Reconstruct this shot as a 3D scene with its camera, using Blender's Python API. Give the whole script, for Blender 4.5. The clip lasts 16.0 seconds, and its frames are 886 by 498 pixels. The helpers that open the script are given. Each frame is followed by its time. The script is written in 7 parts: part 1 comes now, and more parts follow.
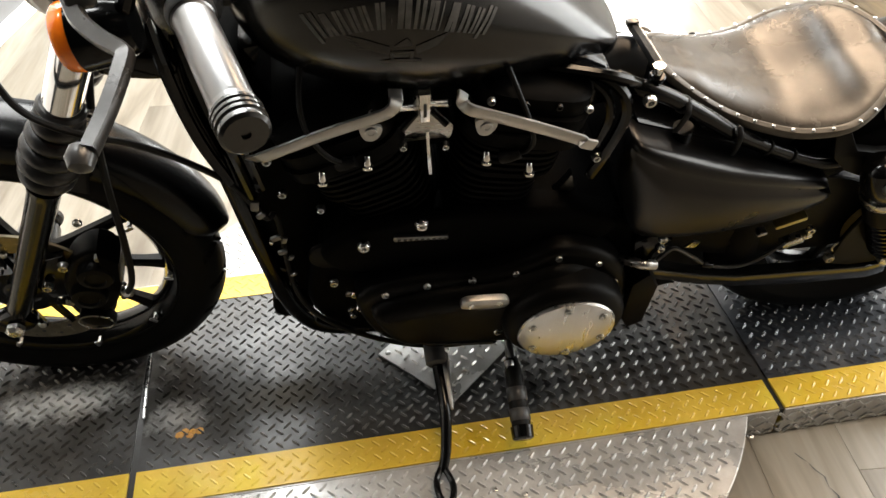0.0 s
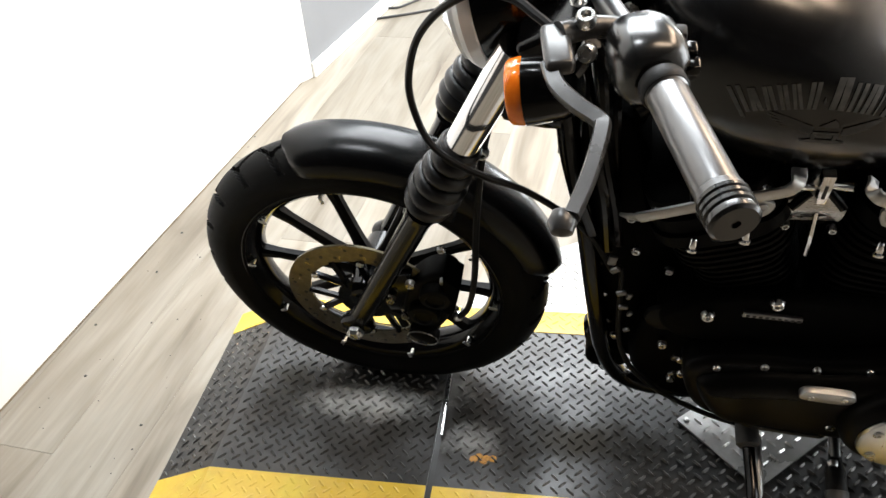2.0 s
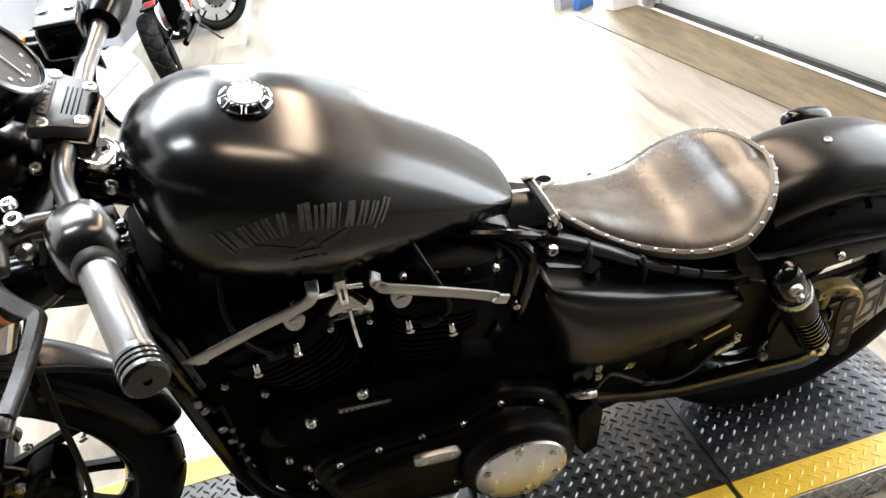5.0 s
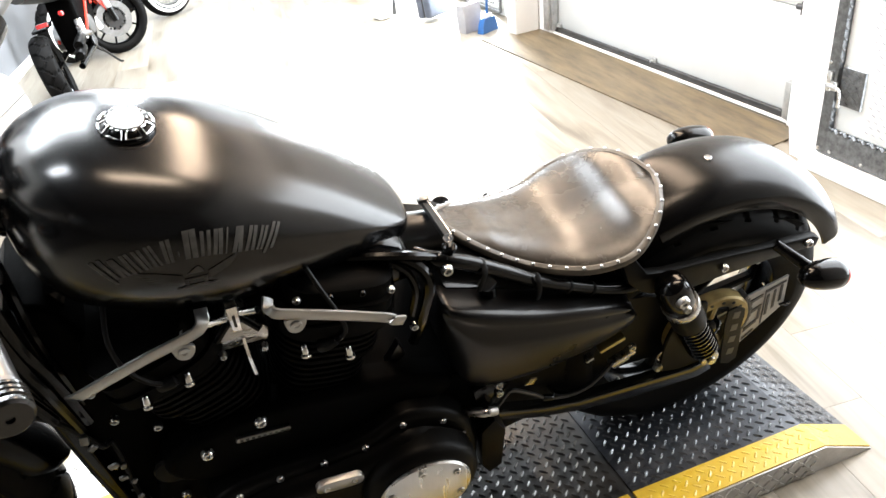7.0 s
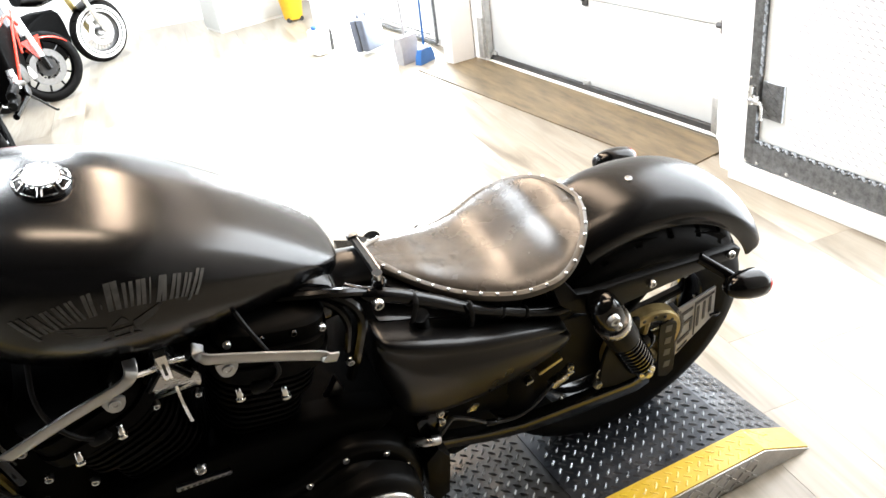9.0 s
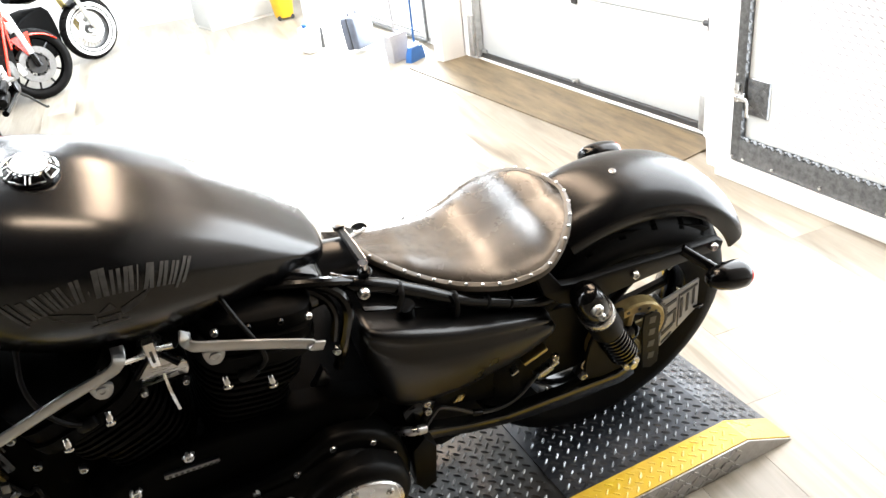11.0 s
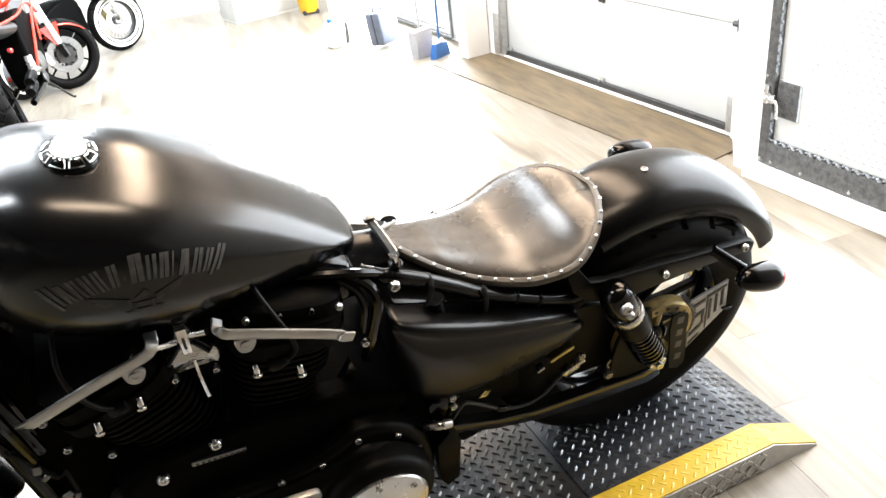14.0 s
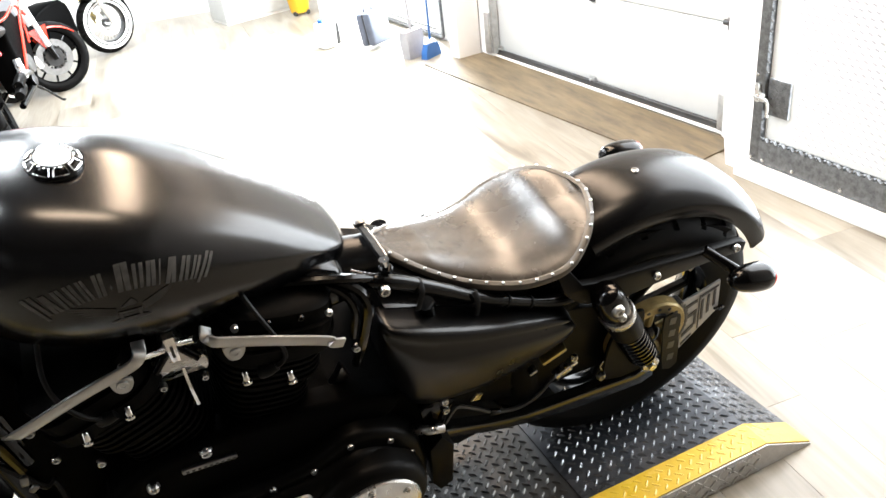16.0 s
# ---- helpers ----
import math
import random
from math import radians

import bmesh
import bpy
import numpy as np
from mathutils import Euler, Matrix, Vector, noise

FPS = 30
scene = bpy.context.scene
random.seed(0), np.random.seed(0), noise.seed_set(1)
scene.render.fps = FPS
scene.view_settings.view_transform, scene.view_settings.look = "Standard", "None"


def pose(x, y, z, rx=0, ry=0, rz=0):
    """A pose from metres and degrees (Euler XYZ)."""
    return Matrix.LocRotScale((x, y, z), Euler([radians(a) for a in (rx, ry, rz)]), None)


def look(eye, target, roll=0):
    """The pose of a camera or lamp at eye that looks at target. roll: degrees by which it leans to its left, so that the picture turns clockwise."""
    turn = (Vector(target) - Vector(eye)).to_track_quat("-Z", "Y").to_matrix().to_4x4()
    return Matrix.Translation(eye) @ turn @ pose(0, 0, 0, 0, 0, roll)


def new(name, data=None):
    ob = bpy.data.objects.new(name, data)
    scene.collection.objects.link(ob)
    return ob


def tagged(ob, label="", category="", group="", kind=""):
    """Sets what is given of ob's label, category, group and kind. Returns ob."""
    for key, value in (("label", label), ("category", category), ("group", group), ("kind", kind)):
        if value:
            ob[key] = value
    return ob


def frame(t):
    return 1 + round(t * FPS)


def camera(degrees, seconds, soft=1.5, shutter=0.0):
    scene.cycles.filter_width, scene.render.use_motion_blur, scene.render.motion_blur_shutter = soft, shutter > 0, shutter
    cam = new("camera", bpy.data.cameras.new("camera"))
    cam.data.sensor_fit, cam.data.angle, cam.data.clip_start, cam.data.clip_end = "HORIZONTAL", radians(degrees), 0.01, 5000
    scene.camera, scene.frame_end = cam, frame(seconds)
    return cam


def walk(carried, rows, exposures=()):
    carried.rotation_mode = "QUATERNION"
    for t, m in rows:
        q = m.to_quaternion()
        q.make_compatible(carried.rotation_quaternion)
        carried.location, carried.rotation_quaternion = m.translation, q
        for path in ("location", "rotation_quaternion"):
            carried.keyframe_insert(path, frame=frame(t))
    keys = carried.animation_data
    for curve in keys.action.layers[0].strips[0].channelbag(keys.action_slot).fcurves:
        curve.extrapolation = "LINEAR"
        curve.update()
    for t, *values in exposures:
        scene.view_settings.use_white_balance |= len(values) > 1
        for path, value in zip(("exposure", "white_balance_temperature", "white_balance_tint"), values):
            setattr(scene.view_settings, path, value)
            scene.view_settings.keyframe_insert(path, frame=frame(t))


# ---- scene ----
cam = camera(58.5, 16.0)
PATH = [
    (0, (-0.093, -1.198, 1.228), (0.103, 0.316, -0.065), -1.0),
    (0.5, (-0.149, -1.178, 1.233), (-0.079, 0.354, -0.052), -1.6),
    (1, (-0.215, -1.17, 1.244), (-0.345, 0.377, -0.017), -2.2),
    (1.5, (-0.261, -1.172, 1.26), (-0.531, 0.358, 0.0), -3.5),
    (2, (-0.277, -1.174, 1.267), (-0.64, 0.371, 0.048), -4.8),
    (2.5, (-0.257, -1.186, 1.271), (-0.643, 0.34, 0.037), -7.4),
    (3, (-0.251, -1.197, 1.287), (-0.463, 0.426, 0.137), -8.9),
    (3.5, (-0.179, -1.222, 1.31), (-0.245, 0.427, 0.18), -6.4),
    (4, (-0.07, -1.228, 1.324), (-0.005, 0.452, 0.241), -7.8),
    (4.5, (-0.02, -1.231, 1.319), (0.156, 0.441, 0.235), -9.6),
    (5, (-0.005, -1.228, 1.32), (0.28, 0.446, 0.263), -8.4),
    (7.5, (0.04, -1.25, 1.319), (0.576, 0.383, 0.297), -6.2),
    (8, (0.056, -1.26, 1.333), (0.639, 0.371, 0.334), -6.6),
    (8.5, (0.066, -1.266, 1.333), (0.671, 0.366, 0.347), -7.7),
    (11, (0.066, -1.298, 1.327), (0.695, 0.323, 0.338), -7.5),
    (11.5, (0.061, -1.288, 1.323), (0.677, 0.334, 0.328), -7.2),
    (12, (0.063, -1.284, 1.322), (0.676, 0.35, 0.344), -7.4),
    (12.5, (0.054, -1.285, 1.319), (0.65, 0.348, 0.329), -6.8),
    (13, (0.056, -1.287, 1.321), (0.671, 0.338, 0.331), -7.3),
    (13.5, (0.056, -1.289, 1.318), (0.688, 0.324, 0.319), -7.2),
    (14, (0.044, -1.288, 1.321), (0.634, 0.348, 0.333), -6.9),
    (14.5, (0.04, -1.285, 1.325), (0.589, 0.364, 0.336), -7.3),
    (15, (0.049, -1.284, 1.327), (0.634, 0.346, 0.328), -7.3),
    (15.5, (0.055, -1.289, 1.329), (0.651, 0.351, 0.353), -7.9),
    (16, (0.054, -1.281, 1.324), (0.657, 0.348, 0.332), -7.2),
]
walk(cam, [(t, look(eye, target, roll)) for t, eye, target, roll in PATH],
     [(0.0, -0.44, 6950, 10), (0.5, -0.56, 7000, 10), (1.0, -0.50, 6550, 10), (1.5, -0.48, 6520, 10), (2.6, -0.43, 6480, 10), (4.0, -0.38, 6380, 10), (5.0, -0.30, 6350, 10), (8.0, -0.16, 6380, 10), (11.0, -0.05, 6400, 10), (12.0, -0.04, 6400, 10), (14.0, -0.13, 6400, 10), (16.0, -0.14, 6400, 10)])

# ---- world and light ----
world = bpy.data.worlds.new("world")
scene.world = world
world.use_nodes = True
world.node_tree.nodes["Background"].inputs[0].default_value = (0.85, 0.92, 1.0, 1)
world.node_tree.nodes["Background"].inputs[1].default_value = 0.3

CEILING_Z = 3.05


def area_lamp(name, m, sx, sy, watts, color):
    data = bpy.data.lights.new(name, "AREA")
    data.shape, data.size, data.size_y, data.energy, data.color = "RECTANGLE", sx, sy, watts, color
    ob = new(name, data)
    ob.matrix_world = m
    return ob


WARM, COOL = (1.0, 0.76, 0.54), (0.91, 0.96, 1.0)
LAMPS = [  # x, y, length along x, length along y, watts, colour
    (1.40, 1.30, 0.50, 3.2, 150, (1.0, 0.74, 0.52)),
    (-0.68, 2.0, 1.55, 2.3, 350, COOL),
    (0.5, 4.9, 0.5, 1.8, 290, COOL),
    (-0.85, -0.30, 0.6, 0.22, 29, COOL),
    (0.72, -0.70, 1.0, 0.24, 26, WARM),
]
for lx, ly, sx, sy, watts, tone in LAMPS:
    area_lamp("ceiling_tube", pose(lx, ly, CEILING_Z - 0.09), sx, sy, watts, tone)
# Daylight in the glazed door behind the column.
area_lamp("door_daylight", pose(1.980, 3.923, 0, 0, 0, 96.7) @ pose(0, 0.0182, 0.72, 90, 0, 0), 0.86, 1.46, 230, COOL)
# Added fill over the gate panel, for highlights on tank tip and fender.
area_lamp("gate_fill", pose(2.128, 0.890, 0, 0, 0, -85.63) @ pose(0.79, -0.0009, 1.14, -90, 0, 0), 1.36, 2.06, 100, COOL)


# ---- materials ----
def nodes_of(name):
    m = bpy.data.materials.new(name)
    m.use_nodes = True
    nt = m.node_tree
    return m, nt, nt.nodes["Principled BSDF"], nt.nodes.new("ShaderNodeTexCoord")


def noise_node(nt, tc, scale, detail=4.0, rough=0.6, stretch=None, out="Object"):
    n = nt.nodes.new("ShaderNodeTexNoise")
    n.inputs["Scale"].default_value, n.inputs["Detail"].default_value, n.inputs["Roughness"].default_value = scale, detail, rough
    if stretch:
        mp = nt.nodes.new("ShaderNodeMapping")
        mp.inputs["Scale"].default_value = stretch
        nt.links.new(tc.outputs[out], mp.inputs["Vector"])
        nt.links.new(mp.outputs["Vector"], n.inputs["Vector"])
    else:
        nt.links.new(tc.outputs[out], n.inputs["Vector"])
    return n.outputs["Fac"]


def ramp_node(nt, fac, stops):
    r = nt.nodes.new("ShaderNodeValToRGB")
    while len(r.color_ramp.elements) < len(stops):
        r.color_ramp.elements.new(0.5)
    for e, (p, c) in zip(r.color_ramp.elements, stops):
        e.position, e.color = p, (*c, 1)
    nt.links.new(fac, r.inputs["Fac"])
    return r.outputs["Color"]


def range_node(nt, fac, a, b, lo=0.3, hi=0.7):
    mr = nt.nodes.new("ShaderNodeMapRange")
    for key, v in zip(("From Min", "From Max", "To Min", "To Max"), (lo, hi, a, b)):
        mr.inputs[key].default_value = v
    nt.links.new(fac, mr.inputs["Value"])
    return mr.outputs["Result"]


def mix_node(nt, fac, a, b, mode="MIX"):
    mx = nt.nodes.new("ShaderNodeMix")
    mx.data_type, mx.blend_type = "RGBA", mode
    for sock, v in ((mx.inputs[0], fac), (mx.inputs[6], a), (mx.inputs[7], b)):
        if hasattr(v, "links"):
            nt.links.new(v, sock)
        else:
            sock.default_value = v if isinstance(v, float) else (*v, 1)
    return mx.outputs[2]


def bump_node(nt, b, fac, strength, distance=0.002):
    bp = nt.nodes.new("ShaderNodeBump")
    bp.inputs["Strength"].default_value, bp.inputs["Distance"].default_value = strength, distance
    nt.links.new(fac, bp.inputs["Height"])
    nt.links.new(bp.outputs["Normal"], b.inputs["Normal"])


def material(name, color, rough=0.5, metal=0.0, color2=None, scale=30.0, bump=0.0, bscale=200.0, rvar=0.0, coat=0.0, stretch=None, spec=0.5):
    m, nt, b, tc = nodes_of(name)
    b.inputs["Base Color"].default_value = (*color, 1)
    b.inputs["Roughness"].default_value, b.inputs["Metallic"].default_value, b.inputs["Coat Weight"].default_value = rough, metal, coat
    b.inputs["Specular IOR Level"].default_value = spec
    if color2 or rvar:
        f = noise_node(nt, tc, scale, 5.0, 0.65, stretch)
        if color2:
            nt.links.new(ramp_node(nt, f, [(0.36, color), (0.66, color2)]), b.inputs["Base Color"])
        if rvar:
            nt.links.new(range_node(nt, f, max(rough - rvar, 0.02), rough + rvar), b.inputs["Roughness"])
    if bump:
        bump_node(nt, b, noise_node(nt, tc, bscale, 3.0, 0.6, stretch), bump)
    return m


M_BLACK = material("satin_black_paint", (0.0018, 0.0018, 0.002), 0.205, 0.0, (0.0026, 0.0026, 0.0028), 5, 0.02, 1400, rvar=0.02, spec=0.54)
M_FENDER = material("satin_black_fender", (0.0018, 0.0018, 0.002), 0.24, 0.0, (0.0026, 0.0026, 0.0028), 5, 0.02, 1400, rvar=0.02, spec=0.22)
M_PANEL = material("satin_black_panel", (0.0018, 0.0018, 0.002), 0.29, 0.0, (0.0026, 0.0026, 0.0028), 5, 0.02, 1400, rvar=0.02, spec=0.30)
M_ARM = material("gloss_black_swingarm", (0.004, 0.004, 0.0035), 0.16, 0.0, (0.006, 0.006, 0.005), 12, 0.02, 300, rvar=0.04, spec=0.9)
M_GLOSS = material("gloss_black_paint", (0.0015, 0.0015, 0.0015), 0.14, 0.0, (0.0022, 0.0022, 0.0022), 9, rvar=0.03, spec=0.24)
M_ENGINE = material("wrinkle_black_engine", (0.001, 0.001, 0.001), 0.5, 0.0, (0.0016, 0.0016, 0.0016), 20, 0.25, 900, rvar=0.08, spec=0.022)
M_FIN = material("black_cooling_fin", (0.0022, 0.0022, 0.0021), 0.42, 0.0, (0.0032, 0.0031, 0.003), 30, 0.1, 700, rvar=0.06, spec=0.028)
M_BAND = material("dull_pale_metal_band", (0.47, 0.47, 0.46), 0.40, 1.0, (0.41, 0.41, 0.40), 12, 0.03, 300, rvar=0.04)
M_COVER = material("satin_black_cover", (0.002, 0.002, 0.0019), 0.40, 0.0, (0.003, 0.0029, 0.0027), 8, 0.06, 800, rvar=0.05, spec=0.085)
M_RUBBER = material("black_rubber", (0.0035, 0.0035, 0.0035), 0.5, 0.0, (0.006, 0.006, 0.006), 40, 0.15, 500, rvar=0.08, spec=0.15)
M_BOOT = material("glossy_rubber_boot", (0.006, 0.006, 0.0062), 0.36, 0.0, (0.010, 0.010, 0.010), 30, 0.1, 300, rvar=0.06, spec=0.4)
M_TYRE = material("tyre_rubber", (0.0026, 0.0026, 0.0027), 0.55, 0.0, (0.0045, 0.0044, 0.0042), 18, 0.2, 450, rvar=0.08, spec=0.075)
M_CHROME = material("chrome", (0.82, 0.82, 0.82), 0.10, 1.0, rvar=0.03, scale=40)
M_STEEL = material("zinc_steel", (0.60, 0.60, 0.59), 0.28, 1.0, (0.50, 0.50, 0.49), 60, rvar=0.08)
M_BRUSHED = material("brushed_aluminium", (0.52, 0.52, 0.51), 0.28, 1.0, (0.46, 0.46, 0.45), 18, rvar=0.04, stretch=(1, 6, 6))
M_SATIN_AL = material("satin_grey_aluminium", (0.30, 0.30, 0.30), 0.33, 1.0, (0.24, 0.24, 0.24), 25, rvar=0.06)
M_DARK_AL = material("dark_anodised_grip", (0.165, 0.165, 0.165), 0.32, 1.0, (0.155, 0.155, 0.155), 30, 0.04, 900, rvar=0.01)
M_DISC = material("brake_disc_steel", (0.20, 0.175, 0.125), 0.32, 1.0, (0.13, 0.115, 0.08), 45, rvar=0.08)
M_PULLEY = material("tan_gold_pulley", (0.42, 0.32, 0.13), 0.42, 0.4, (0.28, 0.21, 0.08), 30, rvar=0.08)
M_BELT = material("grey_belt_rubber", (0.05, 0.05, 0.052), 0.45, 0.0, (0.085, 0.085, 0.088), 40, 0.1, 300)
M_BRASS = material("brass_connector", (0.62, 0.50, 0.20), 0.3, 0.8)
M_CABLE = material("black_cable_sheath", (0.02, 0.02, 0.02), 0.3, 0.0, (0.03, 0.03, 0.03), 60, spec=0.6)
M_ORANGE = material("amber_lens", (1.0, 0.25, 0.012), 0.16, 0.0, (0.95, 0.18, 0.008), 60, coat=0.5)
M_RED_LENS = material("red_lens", (0.55, 0.02, 0.02), 0.15, coat=0.5)
M_PLATE_GREY = material("pale_grey_plate", (0.34, 0.34, 0.345), 0.4, 0.1, (0.42, 0.42, 0.425), 30, rvar=0.06)
M_GLASS_DARK = material("dial_face", (0.06, 0.06, 0.063), 0.3, 0.0, (0.09, 0.09, 0.09), 50, spec=0.15)
M_PALE = material("pale_dial_print", (0.6, 0.6, 0.58), 0.5)
M_DECAL = material("grey_tank_decal", (0.085, 0.084, 0.080), 0.45, 0.0, (0.035, 0.035, 0.034), 60, rvar=0.05)
M_DECAL_DIM = material("dim_tank_decal", (0.022, 0.021, 0.020), 0.45, 0.0, (0.009, 0.009, 0.0088), 60)
M_LAMP_GLASS = material("headlamp_lens", (0.82, 0.84, 0.84), 0.08, 0.0, (0.7, 0.72, 0.72), 30, coat=0.8)
M_MIRROR = material("mirror_glass", (0.92, 0.93, 0.93), 0.02, 1.0)
M_WALL = material("white_wall_paint", (0.80, 0.80, 0.79), 0.6, 0.0, (0.76, 0.76, 0.755), 2.2, 0.05, 120)
M_GREY_WALL = material("pale_grey_wall_paint", (0.19, 0.198, 0.21), 0.55, 0.0, (0.172, 0.180, 0.193), 1.5, 0.06, 150)
M_TRIM = material("white_trim_paint", (0.82, 0.82, 0.80), 0.4, 0.0, (0.74, 0.73, 0.70), 9)
M_DOOR = material("garage_door_steel", (0.56, 0.57, 0.56), 0.45, 0.0, (0.53, 0.54, 0.53), 3, 0.12, 160)
M_SEAL = material("black_door_seal", (0.012, 0.012, 0.012), 0.5, 0.0, (0.03, 0.03, 0.03), 20)
M_CEIL = material("ceiling_paint", (0.055, 0.055, 0.058), 0.8, 0.0, (0.045, 0.045, 0.048), 2)
M_SOUTH = material("dark_grey_wall_paint", (0.030, 0.030, 0.032), 0.8, 0.0, (0.024, 0.024, 0.026), 2)
M_GALV = material("galvanised_track", (0.55, 0.56, 0.56), 0.4, 0.8, (0.42, 0.43, 0.43), 25, rvar=0.1)
M_GREY_PLATE = material("grey_tread_trim", (0.065, 0.068, 0.07), 0.45, 0.5, (0.16, 0.165, 0.17), 45, rvar=0.1)
M_BLUE = material("blue_plastic", (0.02, 0.10, 0.30), 0.4, 0.0, (0.015, 0.075, 0.23), 9)
M_GREYBLUE = material("grey_blue_case", (0.085, 0.10, 0.135), 0.5, 0.0, (0.065, 0.078, 0.105), 12)
M_GREY_PLASTIC = material("light_grey_plastic", (0.27, 0.27, 0.285), 0.5, 0.0, (0.33, 0.33, 0.345), 8)
M_WHITE_PLASTIC = material("white_plastic", (0.78, 0.78, 0.76), 0.35, 0.0, (0.72, 0.72, 0.70), 10)
M_YELLOW_PLASTIC = material("yellow_plastic", (0.80, 0.45, 0.02), 0.4, 0.0, (0.7, 0.38, 0.02), 15)
M_CREAM = material("cream_paper", (0.70, 0.69, 0.58), 0.6, 0.0, (0.66, 0.65, 0.55), 9)
M_BEIGE = material("grey_beige_plastic", (0.30, 0.29, 0.25), 0.5, 0.0, (0.26, 0.25, 0.22), 9)
M_RED = material("red_paint", (0.60, 0.035, 0.015), 0.22, 0.0, (0.52, 0.03, 0.012), 10, coat=0.5)
M_GREEN_CABLE = material("pale_green_cable", (0.60, 0.64, 0.36), 0.5)
M_HOUSING = material("satin_black_housing", (0.006, 0.006, 0.006), 0.24, 0.0, (0.008, 0.008, 0.008), 20, rvar=0.04, spec=0.7)
M_CLAMP = material("dark_grey_clamp_metal", (0.040, 0.041, 0.043), 0.42, 0.15, (0.054, 0.055, 0.057), 25, rvar=0.05)
M_DERBY = material("polished_cover_metal", (0.66, 0.66, 0.65), 0.30, 1.0, (0.62, 0.62, 0.61), 10, rvar=0.07, stretch=(7, 7, 0.8))
M_LEVER = material("grey_lever_paint", (0.075, 0.075, 0.075), 0.30, 0.6, (0.05, 0.05, 0.05), 30, rvar=0.05, spec=0.45)


def leather_material():
    m, nt, b, tc = nodes_of("worn_brown_leather")
    worn = noise_node(nt, tc, 13, 5.0, 0.6)
    base = ramp_node(nt, worn, [(0.28, (0.018, 0.0145, 0.011)), (0.5, (0.038, 0.0315, 0.0245)), (0.74, (0.080, 0.069, 0.056))])
    nt.links.new(base, b.inputs["Base Color"])
    nt.links.new(range_node(nt, worn, 0.31, 0.21), b.inputs["Roughness"])
    b.inputs["Specular IOR Level"].default_value = 0.70
    bump_node(nt, b, noise_node(nt, tc, 420, 3.0, 0.7), 0.18)
    return m


def plate_material(name, dark, mid, stain, rough=0.42, metal=0.35, amount=0.5, grime_sheen=()):
    """Painted or bare tread plate with scuffs, grease and rust stains."""
    m, nt, b, tc = nodes_of(name)
    broad = noise_node(nt, tc, 4.6, 6.0, 0.62)
    fine = noise_node(nt, tc, 60, 5.0, 0.7)
    base = ramp_node(nt, fine, [(0.3, dark), (0.7, mid)])
    patch = range_node(nt, broad, 0.0, amount, 0.46, 0.66)
    spots = range_node(nt, noise_node(nt, tc, 7.5, 3.0, 0.5), 0.0, amount * 0.55, 0.54, 0.66)
    worn = mix_node(nt, patch, base, stain)
    worn = mix_node(nt, spots, worn, tuple(min(2.0 * c, 0.8) for c in mid))
    smear = noise_node(nt, tc, 3.4, 7.0, 0.6, stretch=(1.0, 1.8, 1.0))
    gloss = range_node(nt, smear, rough + 0.14, rough - 0.20, 0.36, 0.64)
    shine = 0.5
    for x, y, rx, ry, tone, scale in grime_sheen:  # matte grime, painted-in sheen and a near-black spot, each patch an uneven oval
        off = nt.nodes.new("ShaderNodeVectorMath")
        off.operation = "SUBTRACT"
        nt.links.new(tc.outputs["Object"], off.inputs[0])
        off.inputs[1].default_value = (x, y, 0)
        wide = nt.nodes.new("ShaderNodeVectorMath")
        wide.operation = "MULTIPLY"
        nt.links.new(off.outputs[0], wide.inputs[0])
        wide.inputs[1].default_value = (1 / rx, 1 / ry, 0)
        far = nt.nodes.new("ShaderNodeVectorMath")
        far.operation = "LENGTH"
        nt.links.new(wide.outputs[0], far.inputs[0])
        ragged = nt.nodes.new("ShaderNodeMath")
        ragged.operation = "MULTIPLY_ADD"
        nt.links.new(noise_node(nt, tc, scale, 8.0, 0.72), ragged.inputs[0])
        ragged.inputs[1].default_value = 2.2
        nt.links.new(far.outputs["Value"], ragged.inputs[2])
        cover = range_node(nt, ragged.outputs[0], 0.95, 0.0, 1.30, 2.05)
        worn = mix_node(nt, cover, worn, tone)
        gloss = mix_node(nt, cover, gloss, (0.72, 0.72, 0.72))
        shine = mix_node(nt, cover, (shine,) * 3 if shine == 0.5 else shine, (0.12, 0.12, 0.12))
    if grime_sheen:
        nt.links.new(shine, b.inputs["Specular IOR Level"])
    nt.links.new(gloss, b.inputs["Roughness"])
    nt.links.new(worn, b.inputs["Base Color"])
    b.inputs["Metallic"].default_value = metal
    bump_node(nt, b, fine, 0.15)
    return m


